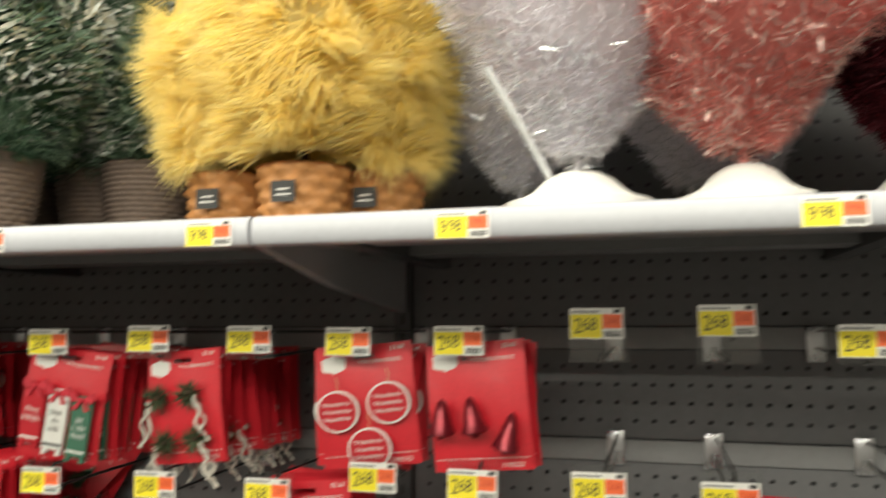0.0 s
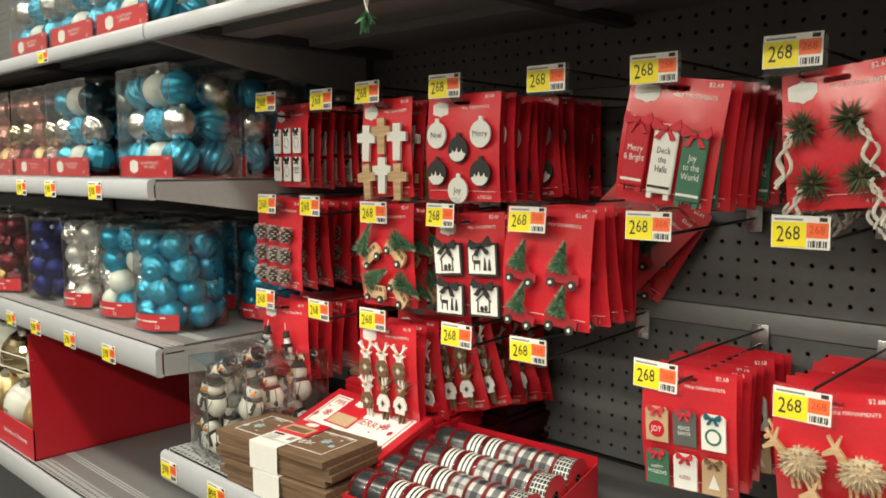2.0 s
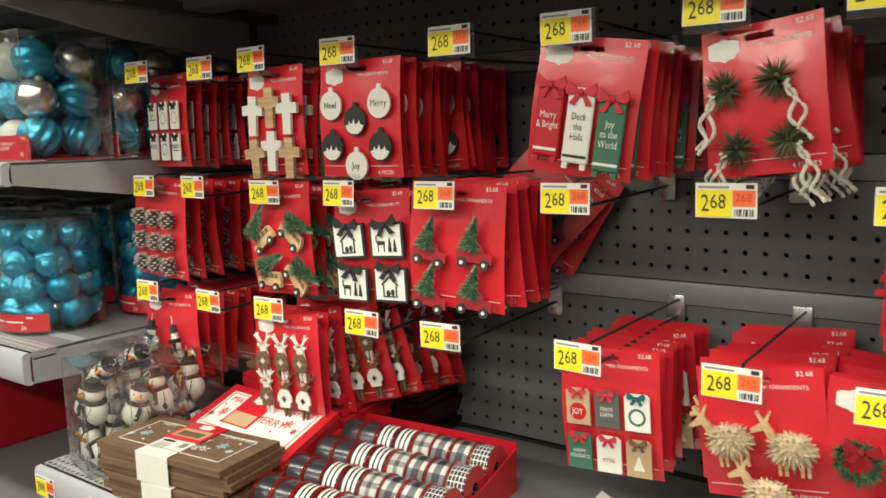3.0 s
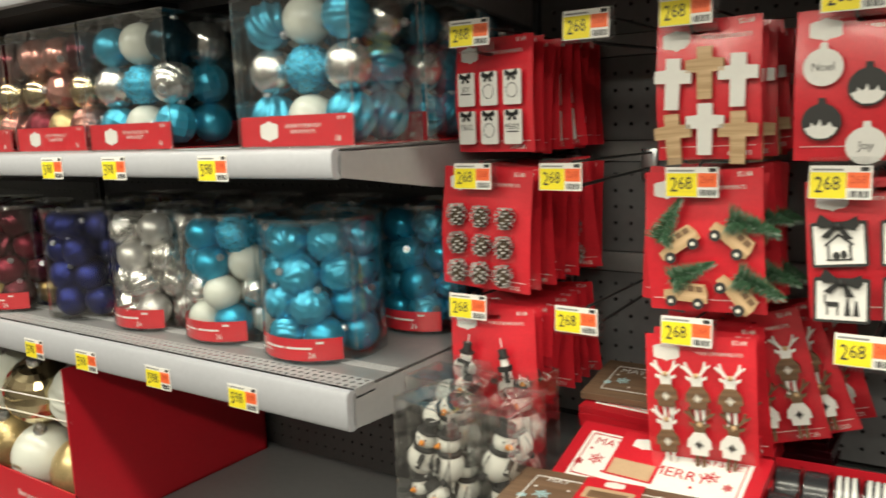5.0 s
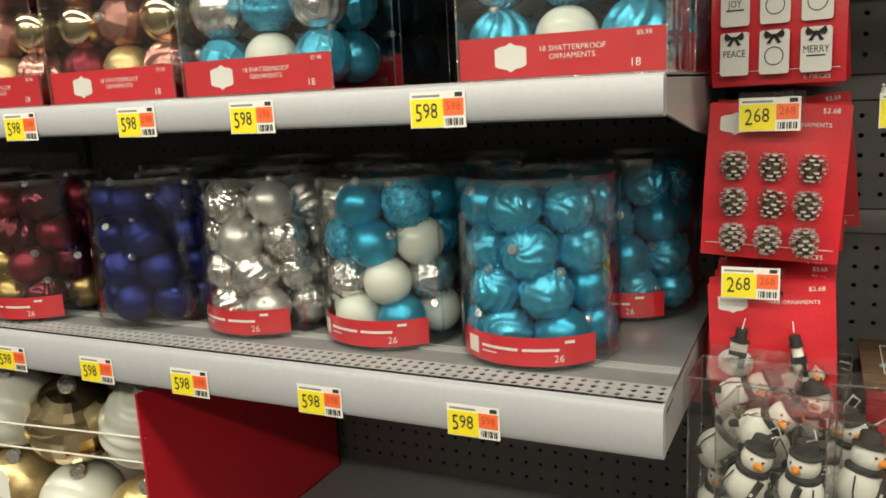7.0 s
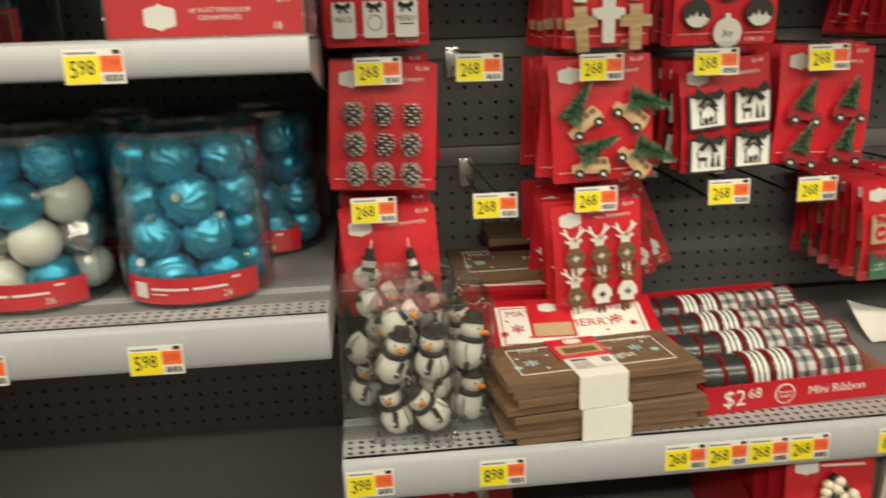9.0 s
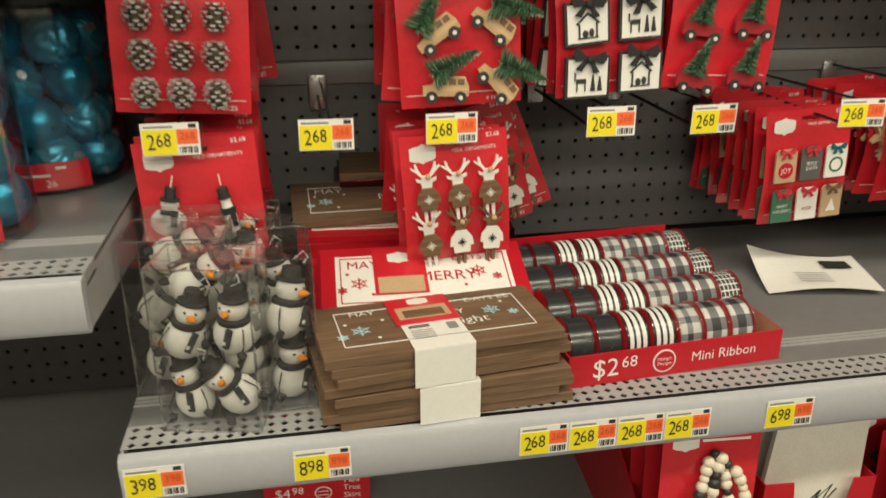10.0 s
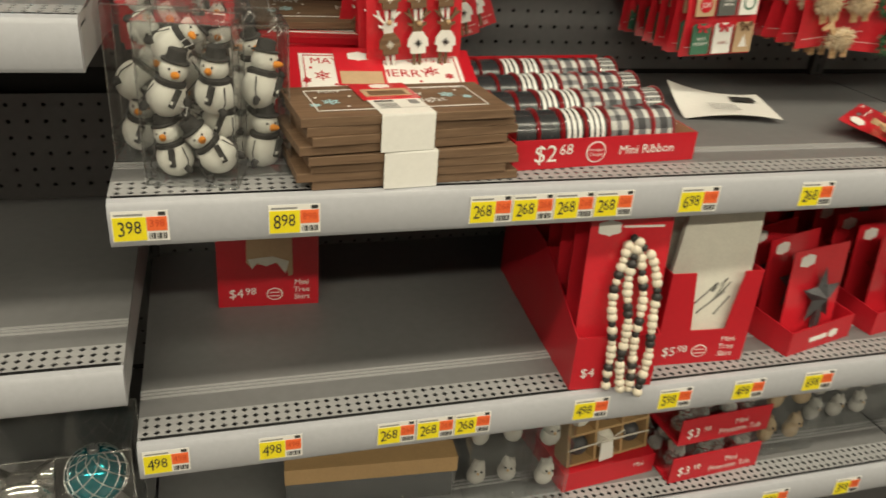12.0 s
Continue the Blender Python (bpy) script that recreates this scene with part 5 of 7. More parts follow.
ornament_box("turquoise and silver", -0.440, 0.020, TOP + 0.0005, w=0.20)
ornament_box("turquoise and silver", -0.660, 0.020, TOP + 0.0005, w=0.20)

# ---- red floor bin of large balls ----
big = thing("large_ball_bin", "open red cardboard bin of large gold and white balls", "ball bin", m=pose(-1.215, 0.02, DEE + 0.0005))
bw, bd = 0.560, 0.44
part("base", Shape().box(0, bw, 0, bd, 0, 0.003), REDBOX, big)
part("front_wall", Shape().box(0, bw, 0, 0.003, 0.003, 0.074), REDBOX, big, "low red front wall")
part("side_wall", Shape().prism([(0, 0), (0, 0.30), (0.003, 0.30), (0.003, 0)], 0.0, bd, pose(bw - 0.003, 0, 0.001)), REDBOX, big, "tall red side wall")
part("far_side_wall", Shape().prism([(0, 0), (0, 0.30), (0.003, 0.30), (0.003, 0)], 0.0, bd, pose(0, 0, 0.001)), REDBOX, big, "tall red side wall")
part("back_wall", Shape().box(0, bw, bd - 0.003, bd, 0.003, 0.30), REDBOX, big)
part("print", letters("Shatterproof Ornament", 0.016, WHITE), None, big, m=pose(bw - 0.12, -0.0006, 0.036))
for z in (0.205, 0.240):
    part("tie_band", Shape().tube([(0, 0.004, z + 0.006), (bw * 0.5, -0.012, z - 0.006), (bw, 0.006, z)], 0.0014, 5), ROPE, big, "thin white elastic band")
LARGE = ((0.070, 0.080, 0.205, 0.066, "plain", PEARL, "large white ball"), (0.205, 0.082, 0.212, 0.066, "plain", PEARL, "large white ball"), (0.345, 0.075, 0.210, 0.067, "disco", GOLDBRIGHT, "large mirror-tiled gold ball"), (0.475, 0.090, 0.215, 0.064, "rings", PEARL, "large white ringed ball"),
         (0.070, 0.074, 0.078, 0.064, "rings", GOLD, "large gold ringed ball"), (0.205, 0.074, 0.080, 0.064, "plain", GOLDGLIT, "large champagne ball"), (0.345, 0.072, 0.078, 0.064, "plain", PEARL, "large white ball"), (0.478, 0.074, 0.078, 0.064, "plain", GOLDGLIT, "large champagne ball"),
         (0.130, 0.235, 0.080, 0.066, "plain", GOLDGLIT, "large champagne ball"), (0.290, 0.235, 0.080, 0.066, "ribbed", PEARL, "large white ball"), (0.440, 0.235, 0.080, 0.066, "plain", GOLD, "large gold ball"),
         (0.130, 0.240, 0.212, 0.064, "plain", GOLD, "large gold ball"), (0.290, 0.240, 0.212, 0.064, "plain", PEARL, "large white ball"), (0.440, 0.240, 0.212, 0.064, "plain", PEARL, "large white ball"))
for x, y, z, r, style, m, what in LARGE:
    ball(big, x, y, z, r, style, m, what, (24, 8, 30))
part("hang_tag", Shape().prism([(-0.014, -0.022), (0.014, -0.022), (0.018, 0.0), (0.012, 0.016), (0, 0.024), (-0.012, 0.016), (-0.018, 0.0)], -0.0006, 0), RED, big, "red hang tag", pose(0.190, 0.0135, 0.212))
part("paper_tag", Shape().prism([(-0.016, -0.024), (0.016, -0.024), (0.016, 0.012), (0, 0.026), (-0.016, 0.012)], -0.0006, 0), WHITE, big, "white paper tag", pose(0.262, 0.004, 0.128))
part("script_line", Shape().tube([(-0.026 + 0.0026 * q, 0, 0.004 * math.sin(q * 1.9)) for q in range(21)], 0.0008, 4), GOLD, big, "gold script", pose(0.345, 0.0065, 0.080))

# ---- shelf of wooden collars, ribbon and snowmen ----
FELTBLACK = mat("black_plaid_felt", (0.045, 0.043, 0.042), 0.95, 0, 0.8, 160)
CARROT = mat("orange_felt_nose", (0.85, 0.30, 0.03), 0.8, 0, 0.1, 80)
SNOW = mat("white_felt_body", (0.80, 0.78, 0.72), 0.95, 0, 0.06, 60, 0.5, 500, sheen=0.3)


def snowman(parent, x, y, z, s, tilt, yaw):
    o = part("snowman", once("sbody", lambda: Shape().ball((0, 0, 0), 0.017, 18, 12, (1, 0.85, 1.05)).ball((0, -0.001, 0.0235), 0.0118, 16, 10).mesh("snowman", SNOW, "all")), None, parent, "white felt snowman", pose(x, y, z, 0, tilt, yaw) @ Matrix.Scale(s * 1.14, 4))
    part("hat", once("shat", lambda: Shape().lathe([(0.0001, 0.0425), (0.0076, 0.0415), (0.0086, 0.0330), (0.0122, 0.0322), (0.0122, 0.0308), (0.0001, 0.0295)], 16).mesh("hat", FELTBLACK)), None, o, "black felt hat")
    part("scarf", once("sscarf", lambda: Shape().lathe([(0.0095, 0.0100), (0.0128, 0.0112), (0.0132, 0.0150), (0.0095, 0.0172)], 16).box(0.002, 0.0070, -0.0165, -0.0135, -0.004, 0.013, pose(0, 0, 0, 0, 12)).mesh("scarf", FELTBLACK)), None, o, "black and white plaid scarf")
    part("scarf_patch", once("spatch", lambda: Shape().box(0.0022, 0.0045, -0.0170, -0.0166, -0.001, 0.002, pose(0, 0, 0, 0, 12)).mesh("scarf_patch", SNOW)), None, o, "white square of plaid")
    part("nose", once("snose", lambda: Shape().lathe([(0.0001, 0.0085), (0.0022, 0.0055), (0.0036, 0.0), (0.0001, -0.0005)], 10, pose(0.001, -0.0112, 0.0222, 80, 0, 25)).mesh("nose", CARROT, True)), None, o, "orange carrot nose")
    for sx in (-1, 1):
        part("arm", once(("sarm", sx), lambda: Shape().tube([(sx * 0.013, -0.006, 0.010), (sx * 0.0185, -0.012, 0.000), (sx * 0.0175, -0.014, -0.008)], 0.0006, 4).ball((sx * 0.0175, -0.0135, -0.009), 0.0036, 8, 6, (1, 0.6, 1.25)).ball((sx * 0.0145, -0.0135, -0.008), 0.0018, 6, 5).mesh("arm", FELTBLACK)), None, o, "wire arm with a black mitten")
        part("eye", once(("seye", sx), lambda: Shape().ball((sx * 0.004, -0.0112, 0.0260), 0.0013, 6, 5).mesh("eye", INK)), None, o)
    part("string", once("sstr", lambda: Shape().tube([(0, 0, 0.047), (0.006, -0.004, 0.055), (0.010, -0.006, 0.050), (0.004, -0.008, 0.046)], 0.0006, 4).mesh("string", WHITE)), None, o, "white hanging cord")


def snowman_box(x, y, w, d, h, yaw, spots):
    th = thing("snowman_box", "clear plastic box packed with white felt snowmen", "ornament box", "snowman boxes", pose(x, y, BEE + 0.0005, 0, 0, yaw))
    part("box_wall", clear_walls(w, d, h), BOXCLEAR, th, "clear plastic wall")
    part("box_edge", clear_box_edges(w, d, h, 0.0007), SEAM, th)
    part("hang_flap", Shape().prism([(0.006, 0), (w - 0.006, 0), (w - 0.010, 0.014), (0.010, 0.014)], d - 0.001, d, pose(0, 0, h)), BOXCLEAR, th, "clear flap")
    for sx, sy, sz, s, tilt, turn in spots:
        snowman(th, sx * w, sy * d, sz * h, s, tilt, turn)
    return th


four = ((0.27, 0.36, 0.14, 1.0, -14, -12), (0.74, 0.36, 0.17, 1.02, -38, 14), (0.24, 0.36, 0.53, 1.04, 16, 14), (0.74, 0.36, 0.56, 1.04, 6, -22), (0.26, 0.74, 0.80, 1.0, 52, 10), (0.74, 0.74, 0.34, 1.0, 12, -15))
leaning = ((0.26, 0.38, 0.16, 1.08, 10, -20), (0.72, 0.38, 0.20, 1.05, -25, 20), (0.26, 0.38, 0.50, 1.12, 40, 20), (0.74, 0.40, 0.56, 1.10, -12, -10), (0.40, 0.60, 0.82, 1.0, 60, 10))
snowman_box(0.038, 0.040, 0.093, 0.066, 0.166, -12, four)
snowman_box(0.004, 0.110, 0.098, 0.068, 0.168, -4, leaning)
snowman_box(0.136, 0.056, 0.050, 0.094, 0.160, 2, ((0.5, 0.28, 0.14, 1.05, 4, 24), (0.46, 0.28, 0.56, 1.08, 14, 40), (0.5, 0.74, 0.22, 1.0, 10, 0), (0.5, 0.74, 0.62, 1.0, -14, 10)))
snowman_box(0.055, 0.186, 0.095, 0.068, 0.160, -4, leaning)

CYAN = mat("pale_blue_print", (0.42, 0.66, 0.72), 0.6, 0, 0.1, 40)


def flake(r, material):
    s = Shape()
    for k in range(3):
        s.box(-0.0007, 0.0007, 0, 0.0003, -r, r, pose(0, 0, 0, 0, 60 * k))
        for q in (-0.6, 0.6):
            s.box(-r * 0.28, r * 0.28, 0, 0.0003, q * r - 0.0006, q * r + 0.0006, pose(0, 0, 0, 0, 60 * k))
    return s


def board(parent, w, d, t, m, material, face_material=None, ink=None, words=True, border=True):
    o = part("board", once(("board", w, d, t, material.name), lambda: Shape().box(-w / 2, w / 2, 0, d, 0, t, bevel=0.0006).mesh("board", material)), None, parent, "", m)
    if face_material:
        part("face_print", once(("bface", w, d, t, face_material.name), lambda: Shape().box(-w / 2 + 0.017, w / 2 - 0.017, 0.015, d - 0.015, t - 0.0004, t + 0.0004).mesh("face_print", face_material)), None, o, "printed panel")
    if ink:
        flat = pose(0, 0, 0, -90)
        if border:
            e, b = 0.0012, Shape()
            x0, x1, y0, y1 = -w / 2 + 0.022, w / 2 - 0.022, 0.019, d - 0.019
            for q in ((x0, x1, y0, y0 + e), (x0, x1, y1 - e, y1), (x0, x0 + e, y0, y1), (x1 - e, x1, y0, y1)):
                b.box(*q, t + 0.0006, t + 0.0012)
            part("border_line", b, ink, o, "printed border line")
        if words:
            for body, size, bx, by in words:
                part("word", letters(body, size, ink), None, o, m=pose(bx, by, t + 0.0010) @ flat)
            for fx, fy, fr in ((-0.075, 0.050, 0.010), (0.062, 0.062, 0.010), (-0.094, 0.040, 0.006), (0.083, 0.052, 0.006)):
                part("snowflake", once(("bfl", fr, ink.name), lambda: flake(fr, CYAN).mesh("snowflake", CYAN if ink is WHITE else ink)), None, o, "printed snowflake", pose(fx, fy, t + 0.0010) @ flat)
            for fx, fy in ((-0.06, 0.032), (0.045, 0.04), (-0.05, 0.068), (0.078, 0.078), (-0.088, 0.066)):
                part("dot", once(("bdot", ink.name), lambda: Shape().prism(ring_points(0.002, 10), 0, 0.0003).mesh("dot", ink)), None, o, m=pose(fx, fy, t + 0.0010) @ flat)
    return o


BW, BD, BT = 0.236, 0.112, 0.0098


def bundle(z, yaw, x, y, tops, label):
    th = thing("wooden_collar_bundle", label, "tree collar", "tree collar bundles", pose(x, y, z, 0, 0, yaw))
    for k in range(4):
        last = k == 3
        board(th, BW, BD, BT, pose(rng.uniform(-0.011, 0.011) * (0.4 if last else 1), rng.uniform(0, 0.008) if not last else 0.0, 0.0002 + k * (BT + 0.0002), 0, 0, rng.uniform(-1.5, 1.5)), WALNUT, None, WHITE if (last and tops) else None,
              (("MAY", 0.013, -0.068, 0.086), ("DAYS BE", 0.013, 0.066, 0.090), ("MERRY", 0.015, 0.012, 0.066), ("Bright", 0.020, 0.030, 0.045)) if last and tops else False)
    top = 4 * (BT + 0.0002) + 0.0012
    band = Shape()
    x0, x1 = (-0.036, 0.024)
    for x in (x0,):
        v = [(q, yy, zz) for yy, zz in ((BD * 0.9, top), (-0.0016, top), (-0.0020, top - 0.002), (-0.0020, 0.0)) for q in (x0, x1)]
        band.add(v, [(0, 1, 3, 2), (2, 3, 5, 4), (4, 5, 7, 6)])
    sleeve = part("paper_sleeve", band, WHITE, th, "white paper sleeve")
    if tops:
        part("red_header", Shape().box(x0 - 0.004, x1 + 0.002, 0.050, 0.110, top, top + 0.0008), RED, sleeve, "red printed header")
        part("photo_panel", Shape().box(x0 + 0.002, x1 - 0.004, 0.060, 0.086, top + 0.001, top + 0.0014), KRAFT, sleeve, "dark product photo")
        part("photo_dark", Shape().box(x0 + 0.008, x1 - 0.010, 0.062, 0.078, top + 0.0015, top + 0.0018), BROWNWOOD, sleeve)
        bars = Shape()
        for i in range(12):
            bars.box(x0 + 0.006 + i * 0.0018, x0 + 0.007 + i * 0.0018, 0.040, 0.046, top + 0.0003, top + 0.0006)
        part("barcode", bars, INK, sleeve)["kind"] = "stuff"
        part("badge", badge(0.022, 0.016), WHITE, sleeve, "white printed badge", pose((x0 + x1) / 2, 0.099, top + 0.0012) @ pose(0, 0, 0, -90))
        part("recycling_mark", Shape().box(x1 - 0.016, x1 - 0.006, 0.030, 0.044, top + 0.0003, top + 0.0006), GREYINK, sleeve)
        for i in range(5):
            part("print_line", Shape().box(x0 + 0.006, x0 + 0.028, 0.018 + i * 0.0040, 0.0192 + i * 0.0040, top + 0.0003, top + 0.0006), GREYINK, sleeve)
    return th


bundle(BEE + 0.0005, 4, 0.315, 0.010, False, "walnut-stained wooden tree collar boards in a white sleeve")
bundle(BEE + 0.0425, 7, 0.310, 0.010, True, "printed walnut wooden tree collar boards in a white sleeve")


def merry_bundle(x, y, z, tilt, yaw, n, face, header=True):
    th = thing("merry_collar_bundle", "red and white wooden tree collar boards with red lettering", "tree collar", "red tree collars", pose(x, y, z, tilt, 0, yaw))
    for k in range(n):
        last = k == n - 1
        board(th, BW, BD, BT, pose(rng.uniform(-0.005, 0.005), 0.004 * (k % 2), 0.0002 + k * (BT + 0.0002), 0, 0, rng.uniform(-2, 2)), face[0] if not last else face[1], (None if face[1] is WALNUT else WHITE) if last and header else None, face[2] if last and header else None,
              (("MAY", 0.018, -0.070, 0.080), ("DAYS BE", 0.015, 0.062, 0.086), ("MERRY", 0.022, 0.026, 0.056)) if last and header else False)
    if n > 2 and header:
        t = n * (BT + 0.0002) + 0.0012
        s = part("red_header", Shape().box(-0.054, 0.006, 0.034, 0.112, t, t + 0.0006), RED, th, "red printed header")
        part("badge", badge(0.026, 0.020), WHITE, s, "white printed badge", pose(-0.024, 0.094, t + 0.0012) @ pose(0, 0, 0, -90))
        part("photo_panel", Shape().box(-0.050, 0.002, 0.036, 0.062, t + 0.0007, t + 0.001), KRAFT, s, "product photo")
    return th


merry_bundle(0.306, 0.135, BEE + 0.0005, 0, 1, 2, (REDBOX, REDBOX, REDBOX))
merry_bundle(0.308, 0.140, BEE + 0.0208, 20, -2, 4, (REDBOX, REDBOX, REDBOX))
merry_bundle(0.300, 0.252, BEE + 0.0005, 0, 0, 4, (REDBOX, REDBOX, REDBOX))
merry_bundle(0.300, 0.256, BEE + 0.0416, 6, 2, 3, (REDBOX, REDBOX, REDBOX))
merry_bundle(0.294, 0.270, BEE + 0.0740, 8, -2, 3, (REDBOX, REDBOX, REDBOX))
merry_bundle(0.284, 0.290, BEE + 0.1090, 8, 1, 1, (WINE, WALNUT, WHITE))
merry_bundle(0.350, 0.372, BEE + 0.0005, 0, 1, 10, (WINE, WALNUT, WHITE), False)
merry_bundle(0.346, 0.372, BEE + 0.1010, 0, -2, 5, (WINE, BROWNWOOD, WHITE), False)

# ribbon tray
SATIN = mat("black_satin_ribbon", (0.030, 0.032, 0.036), 0.26, 0, 0.2, 60, coat=0.3)
SATINWHITE = mat("white_satin_ribbon", (0.72, 0.72, 0.70), 0.35, 0, 0.06, 60)


def gingham(name, across, around, share, tones):
    """Woven checks on a spool: bands across the ribbon and round the axle; light, half and dark where they cross."""
    m = mat(name, tones[0], 0.5, 0, 0.05, 60)
    n, l = m.node_tree.nodes, m.node_tree.links

    def op(kind, a, b):
        q = n.new("ShaderNodeMath")
        q.operation = kind
        for i, value in enumerate((a, b)):
            if isinstance(value, (int, float)):
                q.inputs[i].default_value = value
            elif value is not None:
                l.new(value, q.inputs[i])
        return q.outputs[0]

    co, sep, ramp = n.new("ShaderNodeTexCoord"), n.new("ShaderNodeSeparateXYZ"), n.new("ShaderNodeValToRGB")
    l.new(co.outputs["Object"], sep.inputs[0])
    turn = op("DIVIDE", op("ARCTAN2", sep.outputs[1], sep.outputs[2]), 2 * math.pi)
    bands = [op("LESS_THAN", op("FRACT", op("ADD", op("MULTIPLY", source, rate), 40.25), None), share) for source, rate in ((sep.outputs[0], across), (turn, around))]
    half = op("MULTIPLY", op("ADD", bands[0], bands[1]), 0.5)
    ramp.color_ramp.interpolation = "CONSTANT"
    ramp.color_ramp.elements[0].color = (*tones[0], 1)
    ramp.color_ramp.elements[1].position, ramp.color_ramp.elements[1].color = 0.75, (*tones[2], 1)
    mid = ramp.color_ramp.elements.new(0.25)
    mid.color = (*tones[1], 1)
    l.new(half, ramp.inputs[0])
    l.new(ramp.outputs[0], n["Principled BSDF"].inputs["Base Color"])
    return m


PLAID = gingham("grey_plaid_ribbon", 60, 9, 0.40, ((0.50, 0.50, 0.48), (0.20, 0.20, 0.21), (0.040, 0.040, 0.045)))
BUFFALO = gingham("buffalo_check_ribbon", 46, 6, 0.50, ((0.58, 0.58, 0.56), (0.15, 0.15, 0.16), (0.025, 0.025, 0.03)))
GRID = gingham("black_grid_ribbon", 190, 22, 0.76, ((0.72, 0.72, 0.70), (0.60, 0.60, 0.58), (0.025, 0.025, 0.03)))
tray = thing("ribbon_tray", "red cardboard display tray for mini ribbon spools", "display tray", m=pose(0.440, 0.044, BEE + 0.0005, 0, 0, 4.5))
TW, TD = 0.254, 0.262
part("front_wall", Shape().box(0, TW, 0, 0.0022, 0, 0.036), REDBOX, tray, "red printed front wall")
part("base", Shape().box(0, TW, 0.0022, TD, 0, 0.002), REDBOX, tray)
part("back_wall", Shape().box(0, TW, TD, TD + 0.002, 0, 0.070), REDBOX, tray)
for x in (0, TW - 0.002):
    s = Shape()
    prof = [(0.0022, 0.002), (TD, 0.002), (TD, 0.060), (TD * 0.6, 0.040), (0.0022, 0.036)]
    s.add([(x + dx, y, z) for dx in (0, 0.002) for y, z in prof], [(0, 1, 2, 3, 4), (9, 8, 7, 6, 5)] + [(i, (i + 1) % 5, (i + 1) % 5 + 5, i + 5) for i in range(5)])
    part("side_wall", s, REDBOX, tray, "sloping red side wall")
    part("side_lining", Shape().add([(x + (0.0022 if x == 0 else -0.0004) + dx, y, z) for dx in (0, 0.0003) for y, z in prof], [(0, 1, 2, 3, 4), (9, 8, 7, 6, 5)]), KRAFT, tray, "brown cardboard inside")
part("price_print", letters("$2", 0.030, WHITE), None, tray, m=pose(0.042, -0.0007, 0.018))
part("cents_print", letters("68", 0.0190, WHITE), None, tray, m=pose(0.0690, -0.0007, 0.0225))
seal = part("seal", Shape().prism(ring_points(0.0135, 24), -0.0008, -0.0002), WHITE, tray, "round printed seal", pose(0.110, 0, 0.018))
part("seal_face", Shape().prism(ring_points(0.0118, 24), -0.0012, -0.0009), REDBOX, seal)
part("seal_print", letters("Multiple\nDesigns", 0.0055, WHITE), None, seal, m=pose(0, -0.0014, 0))
part("name_print", letters("Mini Ribbon", 0.0165, WHITE), None, tray, m=pose(0.182, -0.0007, 0.018))

RIM = clear("clear_spool_flange", gloss=0.9, rough=0.1, wrinkle=0.02)
R0, SW = 0.0305, 0.0270


def spool(x, y, z, look_name):
    th = thing("ribbon_spool", "mini spool of %s ribbon" % look_name, "ribbon spool", "ribbon spools", pose(x, y, z, 0, 0, 4.5 + rng.uniform(-2, 2)))
    turn = pose(0, 0, 0, 0, 90)
    main = {"black satin": SATIN, "black and white striped": SATIN, "grey plaid": PLAID, "buffalo check": BUFFALO, "black grid": GRID}[look_name]
    part("ribbon", once(("rib", main.name), lambda: Shape().lathe([(0.012, -SW / 2 + 0.001), (R0 - 0.0035, -SW / 2 + 0.001), (R0 - 0.003, 0), (R0 - 0.0035, SW / 2 - 0.001), (0.012, SW / 2 - 0.001)], 32, turn).mesh("ribbon", main, True)), None, th, look_name + " ribbon")
    if look_name.startswith("black and"):
        for bx in (-0.0076, 0, 0.0076):
            part("stripe", once("ribstripe", lambda: Shape().lathe([(R0 - 0.0027, -0.0023), (R0 - 0.0026, 0.0023)], 32, turn).mesh("stripe", SATINWHITE, "all")), None, th, "white stripe", pose(bx, 0, 0))
    for sx in (-1, 1):
        fl = part("flange", once("flange", lambda: Shape().lathe([(0.008, -0.0006), (R0, -0.0006), (R0, 0.0006), (0.008, 0.0006)], 32, turn).mesh("flange", RIM, True)), None, th, "clear plastic flange", pose(sx * SW / 2, 0, 0))
        part("label", once("flabel", lambda: Shape().lathe([(0.008, 0), (R0 - 0.0008, 0)], 32, turn).mesh("label", RED)), None, fl, "red round label", pose(sx * 0.0010, 0, 0))
    return th


looks = ("black satin", "black satin", "black and white striped", "black and white striped", "grey plaid", "buffalo check", "buffalo check", "black grid")
for row in range(4):
    for k in range(8 if row else 7):
        px, py = 0.020 + k * (0.0305 if row else 0.0315), 0.036 + row * 0.060
        a = radians(4.5)
        spool(0.440 + px * math.cos(a) - py * math.sin(a), 0.044 + px * math.sin(a) + py * math.cos(a), BEE + 0.0025 + R0 + 0.0005 + row * 0.0055, looks[k])

# loose printed sheet
sheet = Shape()
nx, ny = 10, 8
v = []
for j in range(ny + 1):
    for i in range(nx + 1):
        u, w = i / nx, j / ny
        v.append((0.150 * u, 0.105 * w, 0.003 + 0.030 * (1 - u) ** 2 * w ** 1.5 + 0.008 * math.sin(3 * u) * (1 - w) + 0.004 * u * u + 0.010 * w * u))
sheet.add(v, [(j * (nx + 1) + i, j * (nx + 1) + i + 1, (j + 1) * (nx + 1) + i + 1, (j + 1) * (nx + 1) + i) for j in range(ny) for i in range(nx)])
note = thing("paper_sheet", "curled white paper sheet with a printed block lying on the shelf", "paper", m=pose(0.778, 0.222, BEE, 0, 0, -12))
part("sheet", sheet, WHITE, note, smooth="all")
part("printed_block", Shape().add([(x, y, 0.0165) for x, y in ((0.095, 0.06), (0.132, 0.06), (0.132, 0.085), (0.095, 0.085))], [(0, 1, 2, 3)]), INK, note)
